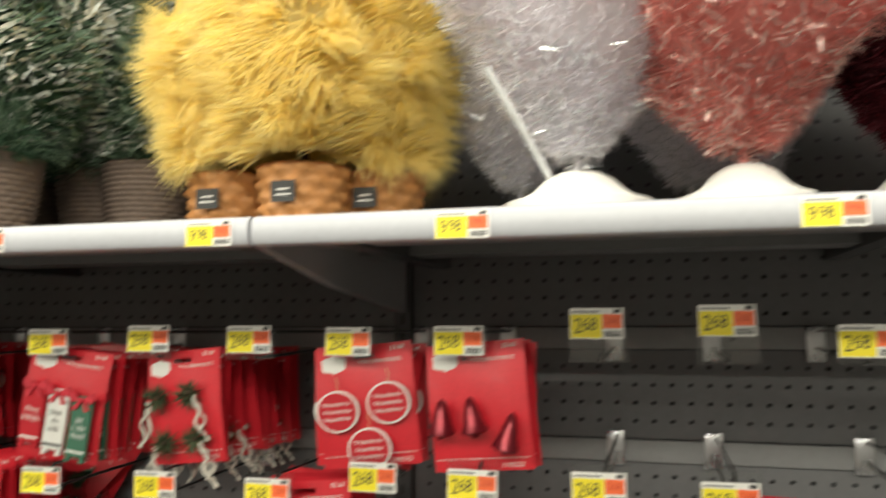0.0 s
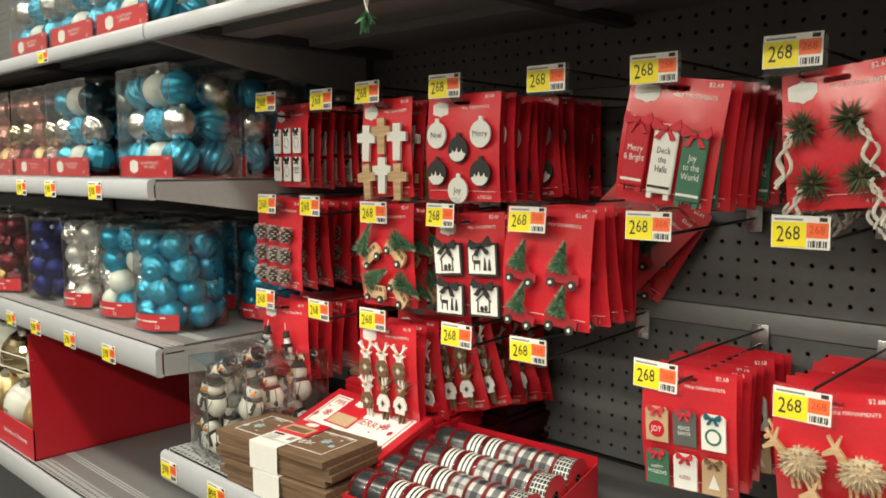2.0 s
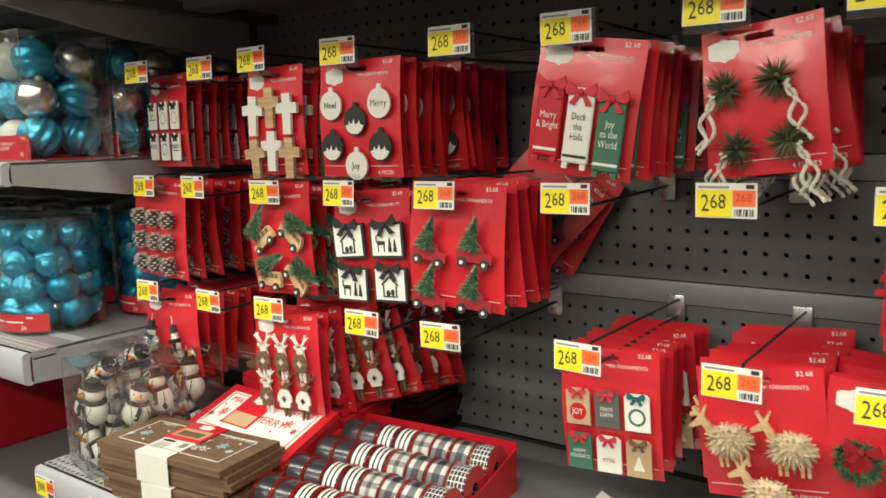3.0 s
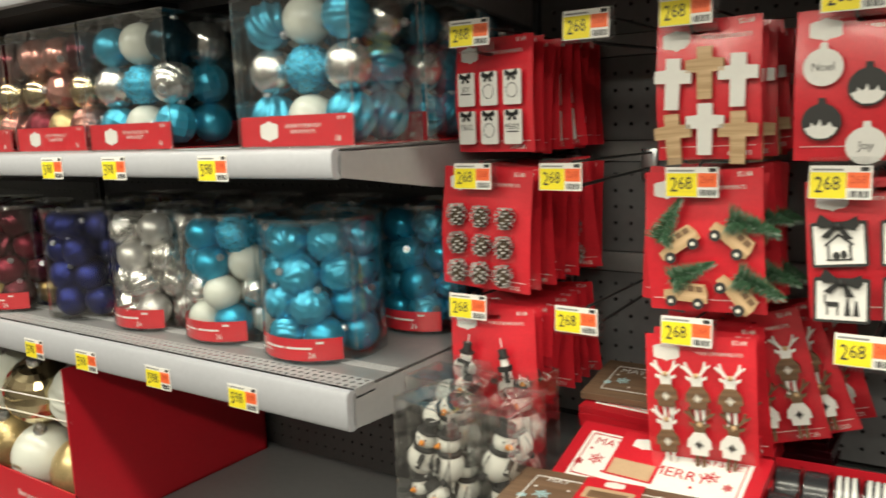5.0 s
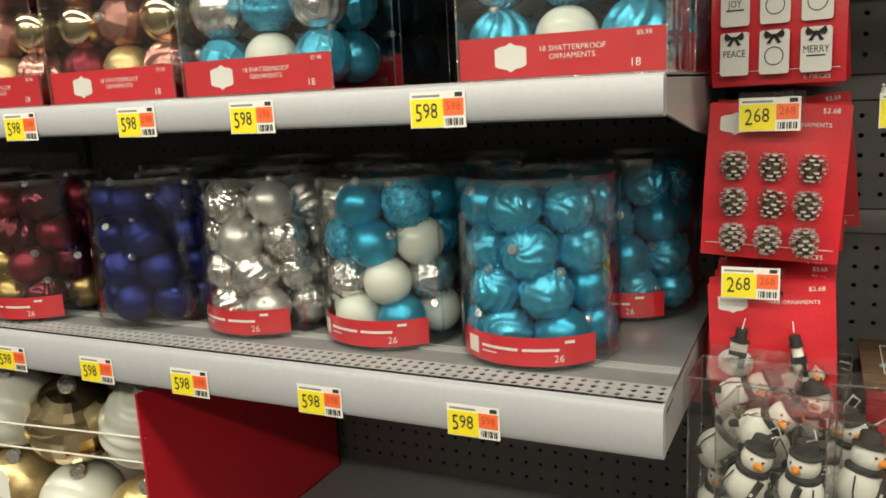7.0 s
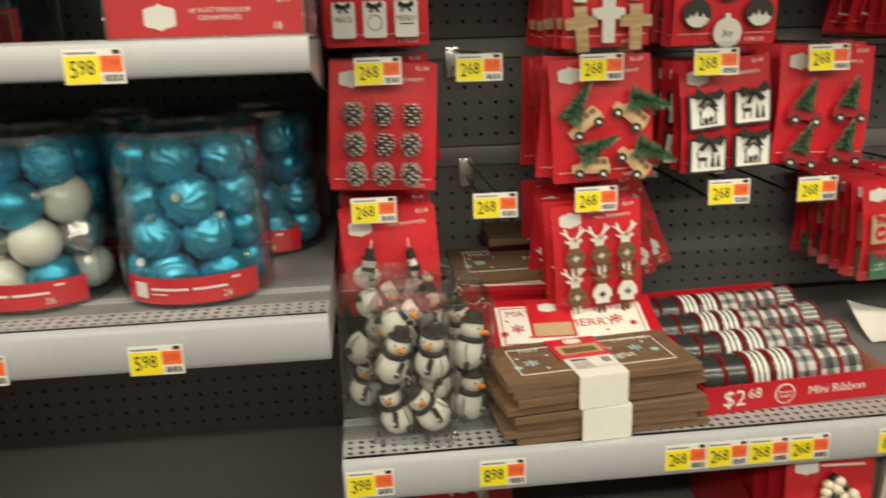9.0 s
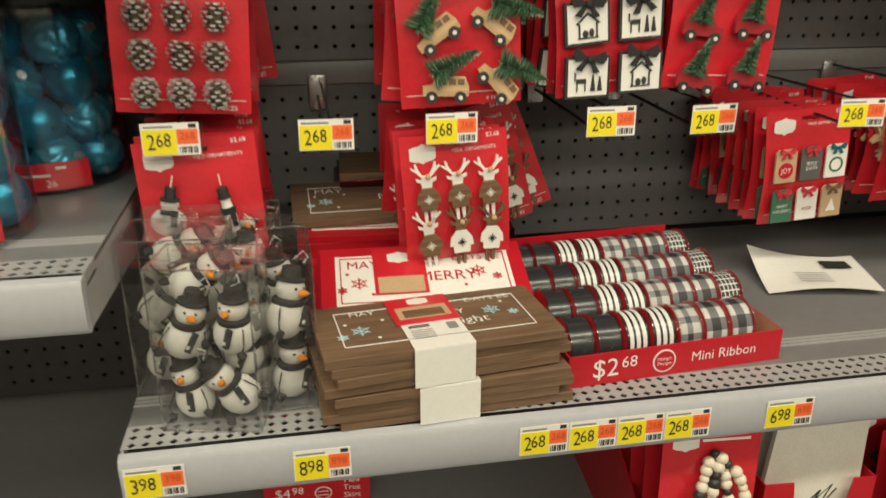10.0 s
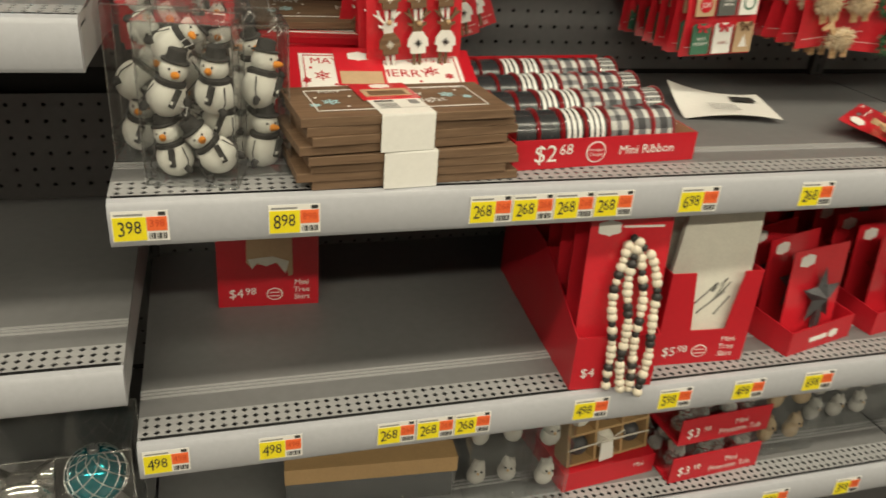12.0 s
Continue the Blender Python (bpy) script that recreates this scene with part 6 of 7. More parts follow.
for i in range(5):
    part("print_line", Shape().box(0.045, 0.088, 0.012 + i * 0.007, 0.0135 + i * 0.007, 0.0165, 0.0168), GREYINK, note)
fallen = ornament_card(fur_deer, 0.124, 0.140, "3 MINI ORNAMENTS", "3 PIECES", "red woolly deer card lying on the shelf", pose(1.03, 0.16, BEE + 0.030, -72, 0, 35))
for colour, x in (("navy blue", -1.33), ("silver", -1.53), ("turquoise", -1.73)):
    ornament_tub(colour, x, 0.14, LOW + 0.0005, 5)
for colour, x in (("rose and gold", -1.42), ("turquoise and silver", -1.63), ("rose and gold", -1.84)):
    ornament_box(colour, x, 0.05, MID + 0.0005)

# ---- boxes on the shelf below ----
def open_box(th, w, d, front, back, material=REDBOX, notch=False):
    """A cardboard display box with a low front and sides that rise to the back."""
    if notch:
        out = [(0, 0), (w, 0), (w, back), (w * 0.80, back), (w * 0.72, front), (w * 0.34, front), (w * 0.26, back), (0, back)]
        part("front_wall", Shape().prism(out, 0, 0.002), material, th, "red front wall with a deep notch")
    else:
        part("front_wall", Shape().box(0, w, 0, 0.002, 0, front), material, th, "red printed front wall")
    part("base", Shape().box(0, w, 0.002, d, 0, 0.002), material, th)
    part("back_wall", Shape().box(0, w, d - 0.002, d, 0.002, back), material, th)
    prof = [(0.002, 0.002), (d - 0.002, 0.002), (d - 0.002, back), (d * 0.45, back * 0.96), (0.002, back if notch else front)]
    for x in (0, w - 0.002):
        part("side_wall", Shape().add([(x + dx, y, z) for dx in (0, 0.002) for y, z in prof], [(0, 1, 2, 3, 4), (9, 8, 7, 6, 5)] + [(i, (i + 1) % 5, (i + 1) % 5 + 5, i + 5) for i in range(5)]), material, th, "red side wall")


def seal_print(th, x, z, r):
    s = part("seal", Shape().prism(ring_points(r, 22, 0.85), -0.0008, -0.0002), WHITE, th, "round printed seal", pose(x, 0, z))
    part("seal_face", Shape().prism(ring_points(r * 0.86, 22, 0.85), -0.0012, -0.0009), REDBOX, s)
    for k in (-1, 1):
        part("seal_line", plate(-r * 0.6, r * 0.6, -0.0006, 0.0006, -0.0015, 0.0003), WHITE, s, m=pose(0, 0, k * r * 0.25))


skirt = thing("torn_skirt_box", "torn red cardboard display box front standing on the shelf", "display box", m=pose(0.102, 0.297, CEE + 0.0005, 0, 0, -3))
part("front_wall", Shape().box(0, 0.147, 0, 0.002, 0, 0.175), REDBOX, skirt, "red printed wall")
for x in (0, 0.145):
    part("side_wall", Shape().box(x, x + 0.002, 0.002, 0.10, 0, 0.12), REDBOX, skirt)
part("torn_patch", Shape().prism([(0.045, 0.175), (0.042, 0.075), (0.049, 0.066), (0.052, 0.072), (0.066, 0.070), (0.084, 0.073), (0.092, 0.066), (0.101, 0.058), (0.103, 0.050), (0.109, 0.052), (0.108, 0.175)], -0.0012, -0.0003), KRAFT, skirt, "torn bare cardboard patch")
part("torn_edge", Shape().prism([(0.044, 0.080), (0.050, 0.064), (0.058, 0.074), (0.070, 0.068), (0.086, 0.074), (0.098, 0.055), (0.104, 0.075), (0.080, 0.084), (0.060, 0.082)], -0.0018, -0.0013), CREAM, skirt, "frayed paper edge")
part("price_print", letters("$4", 0.021, WHITE), None, skirt, m=pose(0.026, -0.0007, 0.022))
part("cents_print", letters("98", 0.0165, WHITE), None, skirt, m=pose(0.047, -0.0007, 0.0255))
seal_print(skirt, 0.082, 0.020, 0.012)
part("name_print", letters("Mini\nTree\nSkirt", 0.0125, WHITE), None, skirt, m=pose(0.122, -0.0007, 0.026))

bead_m = pose(0.546, 0.012, CEE + 0.0005, 0, 0, -4)
beadbox = thing("bead_garland_box", "red cardboard box of carded beaded garlands", "display box", m=bead_m)
open_box(beadbox, 0.118, 0.345, 0.082, 0.150)
part("price_print", letters("$4", 0.020, WHITE), None, beadbox, m=pose(0.022, -0.0007, 0.026))
part("name_print", letters("Beaded\nGarland", 0.0135, WHITE), None, beadbox, m=pose(0.085, -0.0007, 0.026))
BLACKBEAD = mat("black_wood_bead", (0.03, 0.028, 0.027), 0.45, 0, 0.15, 60)
CREAMBEAD = mat("cream_wood_bead", (0.72, 0.65, 0.53), 0.5, 0, 0.08, 60)


def garland_card(m, full):
    th = thing("garland_card", "red card with a black and cream beaded garland", "garland", "garland cards", bead_m @ m)
    w, h = 0.112, 0.246
    part("card", once("gcard", lambda: Shape().box(0, w, 0, 0.0012, 0, h).mesh("card", RED)), None, th, "red backing card")
    part("badge", MESHES["badge"], None, th, "white printed badge", pose(0.026, -0.0008, h - 0.020))
    part("print_line", once("gline", lambda: plate(0.045, 0.100, h - 0.020, h - 0.017, -0.0008, 0.0004).mesh("print_line", WHITE)), None, th)
    strands = ((0.058, 0.036, 0.046), (0.062, 0.054, 0.062), (0.068, 0.076, 0.076), (0.072, 0.096, 0.092))
    for si, (top, mid, low) in enumerate(strands[:4 if full else 2]):
        n = 23
        for k in range(n):
            t = k / (n - 1)
            x = top + (mid - top) * min(1.0, math.sqrt(t * 3.2)) + (low - mid) * t * t + 0.0022 * math.sin(t * 11 + si * 2)
            z = h - 0.032 - t * (0.206 if full else 0.15) - 0.004 * si
            dark = (k * (2 + si % 2) + si) % 7 in (0, 3)
            r = 0.0069 if (k + si) % 3 else 0.0054
            part("bead", once(("bead", dark), lambda: Shape().ball((0, 0, 0), 1, 12, 8).mesh("bead", BLACKBEAD if dark else CREAMBEAD, "all")), None, th, "", pose(x, -0.0065 - (0.004 if si % 2 else 0) - (0.016 * min(1, t * 2) if full else 0), z) @ Matrix.Scale(r, 4))
    return th


for k in range(6):
    garland_card(pose(0.003, 0.012 + 0.045 * k, 0.003, -3, 0, rng.uniform(-2, 2)), k == 0)

DOODLE = mat("thick_black_line", (0.03, 0.03, 0.03), 0.6, 0, 0.1, 30)
skirtbox = thing("tree_skirt_box", "red notched cardboard box of folded white tree skirts", "display box", m=pose(0.690, 0.044, CEE + 0.0005, 0, 0, -3))
open_box(skirtbox, 0.140, 0.30, 0.055, 0.148, notch=True)
part("price_print", letters("$5", 0.021, WHITE), None, skirtbox, m=pose(0.020, -0.0007, 0.022))
part("cents_print", letters("98", 0.0165, WHITE), None, skirtbox, m=pose(0.040, -0.0007, 0.0255))
seal_print(skirtbox, 0.068, 0.021, 0.012)
part("name_print", letters("Mini\nTree\nSkirt", 0.0125, WHITE), None, skirtbox, m=pose(0.110, -0.0007, 0.026))
for k in range(7):
    th = thing("folded_tree_skirt", "folded cream felt tree skirt with black stitching", "tree skirt", "folded tree skirts", pose(0.698 + 0.002 * k, 0.054 + 0.036 * k, CEE + 0.004, -4, rng.uniform(-2, 2), -3))
    part("felt", Shape().prism([(0.008, 0), (0.118, 0), (0.126, 0.10), (0.132, 0.226), (0.020, 0.232), (0.002, 0.12)], -0.004, 0.004), CREAM, th, "cream felt")
    part("hem", Shape().tube([(0.010, -0.004, 0.06), (0.030, -0.0055, 0.040), (0.060, -0.006, 0.030), (0.100, -0.005, 0.034)], 0.003, 6), DOODLE, th, "black hem")
    if k == 0:
        part("stitching", Shape().tube([(0.046, -0.0046, 0.088), (0.078, -0.0046, 0.118), (0.070, -0.0046, 0.104), (0.092, -0.0046, 0.124), (0.074, -0.0046, 0.090), (0.098, -0.0046, 0.118)], 0.0009, 4).tube([(0.050, -0.0046, 0.072), (0.090, -0.0046, 0.104)], 0.0009, 4).tube([(0.078, -0.0046, 0.068), (0.100, -0.0046, 0.096)], 0.0009, 4), DOODLE, th, "black line drawing")

GREYGLIT = glitter("charcoal_glitter", (0.13, 0.13, 0.14), 0.6, 700)
REDGLIT = glitter("red_glitter", (0.42, 0.02, 0.02), 0.5, 700)


def star(r):
    s, pts = Shape(), []
    for k in range(10):
        q = r if k % 2 == 0 else r * 0.42
        a = math.pi / 2 + k * math.pi / 5
        pts.append((q * math.cos(a), q * math.sin(a) * 1.12))
    v = [(0, -0.014, 0)] + [(x, 0, z) for x, z in pts] + [(0, 0.006, 0)]
    return s.add(v, [(0, 1 + k, 1 + (k + 1) % 10) for k in range(10)] + [(11, 1 + (k + 1) % 10, 1 + k) for k in range(10)]).box(-0.006, 0.006, -0.004, 0.003, -r * 1.25, -r * 0.3)


for bx, by, yaw, m, what in ((0.905, 0.030, 14, GREYGLIT, "charcoal"), (1.085, 0.060, 10, REDGLIT, "red"), (1.262, 0.05, 4, GREYGLIT, "charcoal")):
    bm_ = pose(bx, by, CEE + 0.0005, 0, 0, yaw)
    th = thing("tree_topper_box", "low red cardboard box of carded %s star tree toppers" % what, "display box", "tree topper boxes", bm_)
    open_box(th, 0.145, 0.28, 0.040, 0.055)
    part("print_line", plate(0.045, 0.085, 0.014, 0.022, -0.0007, 0.0004), WHITE, th)
    part("badge", badge(0.020, 0.016), WHITE, th, "white printed badge", pose(0.100, -0.0007, 0.018))
    for k in range(6):
        c = thing("tree_topper_card", "red card with a %s glitter star tree topper" % what, "tree topper", "tree topper cards", bm_ @ pose(0.012, 0.030 + 0.042 * k, 0.003, -4, 0, rng.uniform(-3, 3)))
        part("card", once("tcard", lambda: Shape().box(0, 0.118, 0, 0.0012, 0, 0.150).mesh("card", RED)), None, c, "red backing card")
        part("badge", MESHES["badge"], None, c, "white printed badge", pose(0.030, -0.0008, 0.132))
        part("star", once(("star", what), lambda: star(0.043).mesh("star", m)), None, c, what + " glitter star", pose(0.066, -0.008, 0.072))

# ---- lowest shelf ----
TAN = mat("tan_cardboard", (0.42, 0.27, 0.13), 0.6, 0, 0.08, 20)
DARKFILL = mat("dark_printed_lining", (0.05, 0.05, 0.055), 0.5, 0, 0.3, 40)
FLUFF = mat("grey_white_fluff", (0.55, 0.53, 0.50), 0.95, 0, 0.25, 40, 0.6, 300)
SQUIRREL = mat("tan_fluff", (0.50, 0.38, 0.25), 0.95, 0, 0.25, 40, 0.6, 300)
win = thing("window_gift_box", "tan cardboard box with a clear front window", "gift box", m=pose(0.175, 0.085, EEE + 0.0005, 0, 0, -4))
part("lid_strip", Shape().box(0, 0.245, 0, 0.05, 0.080, 0.084, bevel=0.001), TAN, win, "tan cardboard top edge")
part("body", Shape().box(0.002, 0.243, 0.012, 0.16, 0, 0.079), DARKFILL, win)
part("window", Shape().box(0.001, 0.244, 0.0005, 0.011, 0.001, 0.079), BAG, win, "crinkled clear window")
part("front_strip", Shape().box(0, 0.245, -0.001, 0.0004, 0.058, 0.084), TAN, win, "tan cardboard band")


def animal_bag(x, y, w, h, d, label, fur, n_rows, n_cols):
    th = thing("animal_ornament_bag", label, "ornament bag", "animal ornament bags", pose(x, y, EEE + 0.0005, 0, 0, rng.uniform(-5, 5)))
    part("bag", Shape().box(0, w, 0, d, 0.0005, h, bevel=0.004), BAG, th, "crinkled clear bag", smooth=True)
    r = min(w / n_cols, h / n_rows) * 0.46
    for i in range(n_cols):
        for j in range(n_rows):
            cx, cz = w * (i + 0.5) / n_cols, h * (j + 0.45) / n_rows
            o = part("animal", once(("animal", fur.name), lambda: Shape().ball((0, 0, -0.25), 0.72, 14, 10, (0.9, 0.7, 1.0)).ball((0, -0.1, 0.45), 0.52, 14, 10).prism([(-0.42, 0.75), (-0.30, 1.1), (-0.12, 0.85)], -0.1, 0.1).prism([(0.42, 0.75), (0.30, 1.1), (0.12, 0.85)], -0.1, 0.1).mesh("animal", fur, "all")), None, th, "fluffy animal ornament", pose(cx, d * 0.5, cz, 0, rng.uniform(-12, 12), rng.uniform(-20, 20)) @ Matrix.Scale(r, 4))
            for sx in (-1, 1):
                part("eye", once(("aeye", sx), lambda: Shape().ball((sx * 0.2, -0.58, 0.52), 0.09, 8, 6).mesh("eye", INK, "all")), None, o, "dark eye")
            part("beak", once("abeak", lambda: Shape().ball((0, -0.62, 0.36), 0.09, 8, 6, (1, 0.8, 1.4)).mesh("beak", PALEWOOD, "all")), None, o)


animal_bag(0.432, 0.050, 0.096, 0.150, 0.07, "clear bag of fluffy white owl ornaments", FLUFF, 2, 2)
animal_bag(0.534, 0.035, 0.052, 0.150, 0.06, "clear bag with a white owl ornament", FLUFF, 2, 1)
animal_bag(0.945, 0.060, 0.105, 0.140, 0.06, "clear bag of tan squirrel ornaments", SQUIRREL, 2, 2)
animal_bag(1.075, 0.090, 0.150, 0.110, 0.08, "clear bag of grey and red animal ornaments", FLUFF, 2, 3)

gift = thing("partitioned_gift_box", "tan divided gift box with small ornaments and twine bow", "gift box", m=pose(0.592, 0.060, EEE + 0.0385, -8, 0, 9))
GW, GH = 0.150, 0.105
part("back_panel", Shape().box(0, GW, 0.03, 0.034, 0, GH), TAN, gift)
for k in range(4):
    x = k * (GW - 0.004) / 3
    part("divider", Shape().box(x, x + 0.004, 0, 0.030, 0, GH), TAN, gift, "tan cardboard divider")
for k in range(3):
    z = k * (GH - 0.004) / 2
    part("cross_divider", Shape().box(0.004, GW - 0.004, 0.0005, 0.0295, z, z + 0.004), TAN, gift, "tan cardboard divider")
for i in range(3):
    for j in range(2):
        part("small_ornament", once(("smallball", (i + j) % 2), lambda: Shape().ball((0, 0, 0), 0.017, 14, 10).mesh("small_ornament", CREAM if (i + j) % 2 else DARKFILL, "all")), None, gift, "small ornament in its cell", pose(0.027 + i * 0.0485, 0.016, 0.027 + j * 0.0495))
part("top_flap", Shape().box(-0.004, GW + 0.004, -0.002, 0.036, GH + 0.0005, GH + 0.006), TAN, gift, "tan lid")
part("twine", Shape().tube([(0, -0.002, 0.030), (GW / 2, -0.004, 0.034), (GW, -0.002, 0.030)], 0.0012, 5).tube([(GW / 2, -0.004, 0.034), (GW / 2 - 0.022, -0.006, 0.048), (GW / 2 - 0.026, -0.006, 0.036), (GW / 2, -0.004, 0.033)], 0.0012, 5).tube([(GW / 2, -0.004, 0.034), (GW / 2 + 0.024, -0.006, 0.046), (GW / 2 + 0.026, -0.006, 0.034), (GW / 2, -0.004, 0.033)], 0.0012, 5), ROPE, gift, "natural twine bow")
part("paper_tag", Shape().prism([(-0.012, -0.030), (0.014, -0.028), (0.012, 0.0), (-0.010, 0.002)], -0.0055, -0.005), WHITE, gift, "white paper tag", pose(GW * 0.45, 0, 0.030))
tray2 = thing("pinecone_tray", "low red cardboard tray under the gift boxes", "display tray", m=pose(0.585, 0.050, EEE + 0.0005, 0, 0, 6))
part("tray", Shape().box(0, 0.165, 0, 0.20, 0, 0.036), REDBOX, tray2)
part("name_print", letters("Mini", 0.012, WHITE), None, tray2, m=pose(0.135, -0.0007, 0.022))
for k in range(2):
    t = thing("pinecone_tub_tray", "red cardboard tray of mini pinecone tubs", "display tray", "pinecone trays", pose(0.760, 0.035, EEE + 0.0005 + k * 0.0745, 0, 0, 4))
    part("front_wall", Shape().box(0, 0.168, 0, 0.002, 0, 0.048), REDBOX, t, "red printed front wall")
    part("base", Shape().box(0, 0.168, 0.002, 0.20, 0, 0.004), REDBOX, t)
    part("price_print", letters("$3", 0.024, WHITE), None, t, m=pose(0.024, -0.0007, 0.020))
    part("cents_print", letters("98", 0.014, WHITE), None, t, m=pose(0.048, -0.0007, 0.024))
    part("name_print", letters("Mini\nPinecone Tub", 0.0145, WHITE), None, t, m=pose(0.112, -0.0007, 0.021))
    for i in range(4):
        for j in range(3):
            tub = part("tub", once("minitub", lambda: Shape().box(-0.019, 0.019, -0.019, 0.019, 0, 0.062, bevel=0.003).mesh("tub", BAG, True)), None, t, "small clear tub", pose(0.024 + i * 0.040, 0.026 + j * 0.042, 0.0045))
            for q in range(3):
                part("pinecone", MESHES["conescale"], None, tub, "mini pinecone", pose(rng.uniform(-0.008, 0.008), rng.uniform(-0.008, 0.008), 0.014 + q * 0.017, rng.uniform(-60, 60), rng.uniform(-60, 60)))

GLASSTEAL = mat("shiny_teal_glass", (0.0, 0.28, 0.34), 0.08, 0.7, 0.1, 20)
owlbox = thing("owl_ornament_box", "clear box with a silver owl and a teal netted ball", "ornament box", m=pose(-0.195, 0.040, EEE + 0.0005))
part("box_wall", clear_walls(0.185, 0.10, 0.19), BOXCLEAR, owlbox, "clear plastic wall")
part("box_edge", clear_box_edges(0.185, 0.10, 0.19, 0.0007), SEAM, owlbox)
owl = part("owl", Shape().ball((0, 0, 0.040), 0.040, 20, 14, (0.95, 0.75, 1.05)).ball((0, 0, 0.095), 0.036, 20, 14, (1.05, 0.8, 0.9)).prism([(-0.036, 0.10), (-0.040, 0.142), (-0.012, 0.122)], -0.012, 0.012).prism([(0.036, 0.10), (0.040, 0.142), (0.012, 0.122)], -0.012, 0.012), SILVER, owlbox, "silver owl ornament", pose(0.048, 0.048, 0.004), "all")
for sx in (-1, 1):
    e = part("eye_ring", Shape().lathe([(0.004, 0), (0.005, 0.002), (0.012, 0.002), (0.014, 0)], 18, pose(sx * 0.016, -0.030, 0.100, 90)), SILVERGLIT, owl, "ringed eye", smooth=True)
nb = part("netted_ball", Shape().ball((0, 0, 0), 0.038, 28, 18), GLASSTEAL, owlbox, "shiny teal ball", pose(0.135, 0.048, 0.118), "all")
net = Shape()
for k in range(10):
    for sgn in (-1, 1):
        net.tube([(0.0385 * math.sin(b) * math.cos(k * 0.628 + sgn * b), 0.0385 * math.sin(b) * math.sin(k * 0.628 + sgn * b), 0.0385 * math.cos(b)) for b in [0.3 + 0.25 * q for q in range(11)]], 0.0009, 4)
part("glitter_net", net, SILVERGLIT, nb, "silver glitter net")
ball(owlbox, 0.135, 0.050, 0.040, 0.038, "plain", SILVERGLIT, "silver glitter ball")
part("cap", cap_mesh(), None, nb, "small metal cap", Matrix.Scale(0.038, 4))

# ---- trees on the top shelf ----
GOLDFLUFF = fluffy("yellow_feather", (0.99, 0.87, 0.40), 0.6, 0, 0.10, 0.6)
WHITETINSEL = fluffy("white_tinsel", (0.93, 0.91, 0.95), 0.5, 0.0, 0.05, 0.6)
IRIDESCENT = mat("iridescent_strand", (0.88, 0.90, 0.92), 0.18, 0.4, 0.12, 30)
PINKTINSEL = fluffy("pink_tinsel", (0.86, 0.38, 0.34), 0.3, 0.15, 0.3, 0.5)
PINKPALE = mat("pale_pink_tinsel", (0.90, 0.66, 0.60), 0.2, 0.6, 0.15, 25)
WINETINSEL = mat("dark_wine_tinsel", (0.10, 0.012, 0.02), 0.25, 0.6, 0.3, 25)
PINE = mat("dark_pine_needle", (0.020, 0.060, 0.026), 0.6, 0, 0.35, 25)
PINELIGHT = mat("fresh_pine_needle", (0.055, 0.12, 0.05), 0.6, 0, 0.35, 25)
WICKER = mat("orange_wicker", (0.48, 0.22, 0.07), 0.6, 0, 0.25, 60, 0.3, 200)
GREYWICKER = mat("grey_brown_wicker", (0.17, 0.125, 0.10), 0.75, 0, 0.3, 60, 0.3, 200)


def basket(r0, r1, h, rows, n, depth, braid):
    """A woven pot: rows of strands that pass in and out of upright stakes."""
    prof, s = [], Shape()
    count = n * 6
    v = []
    steps = rows * 4
    for j in range(steps + 1):
        t = j / steps
        row, inner = min(int(t * rows), rows - 1), (t * rows) % 1
        bulge = math.sin(math.pi * inner)
        for i in range(count):
            a = 2 * math.pi * i / count
            wave = math.sin(n * a + (math.pi if row % 2 else 0) + (braid * inner * 3))
            q = r0 + (r1 - r0) * t + depth * bulge * (0.6 + 0.9 * wave if braid else 0.85 + 0.30 * wave)
            v.append((q * math.cos(a), q * math.sin(a), h * t))
    f = [(j * count + i, j * count + (i + 1) % count, (j + 1) * count + (i + 1) % count, (j + 1) * count + i) for j in range(steps) for i in range(count)]
    s.add(v, f)
    s.lathe([(r1 + depth, h), (r1 - 0.006, h), (r1 - 0.006, h - 0.02), (0.001, h - 0.02)], 32)
    return s


def needles(h0, h1, radius, limbs, per, length, width, lift, spread, shape_power=0.75, hang=0.0):
    """Limbs that leave a stem and carry many short strips each; returns starts and ends."""
    a, b, tips = [], [], []
    for k in range(limbs):
        t = (k + rng.random()) / limbs
        ang = k * 2.39996 + rng.uniform(-0.3, 0.3)
        reach = radius * (1 - t) ** shape_power * rng.uniform(0.8, 1.1) + 0.012
        d = Vector((math.cos(ang), math.sin(ang), lift + rng.uniform(-0.15, 0.15)))
        root = Vector((0, 0, h0 + (h1 - h0) * t))
        for q in range(per):
            u = (q + rng.random()) / per
            p = root + d * reach * u + Vector((0, 0, -hang * reach * u * u))
            e = (d * 0.55 + Vector((rng.gauss(0, spread), rng.gauss(0, spread), rng.gauss(0, spread)))).normalized()
            a.append(tuple(p)); b.append(tuple(p + e * length * rng.uniform(0.6, 1.1)))
        tips.append(tuple(root + d * reach))
    return a, b, tips


def shelf_tree(name, label, x, y, z, layers, extra=None, m=None):
    th = thing(name, label, "christmas tree", "small shelf trees", m or pose(x, y, z, 0, 0, rng.uniform(0, 360)))
    for part_name, material, args, width, droop, what in layers:
        a, b, tips = needles(*args)
        part(part_name, Shape().blades(a, b, width, droop), material, th, what)
    return th


def girth(t, low, rise=0.28):
    """How wide a crown is at a height from 0 to 1: narrow foot, full belly, tapering top."""
    return min(1.0, low + (1 - low) * min(1.0, t / rise)) * (1 - max(0.0, (t - 0.35) / 0.65) ** 1.6 * 0.8)


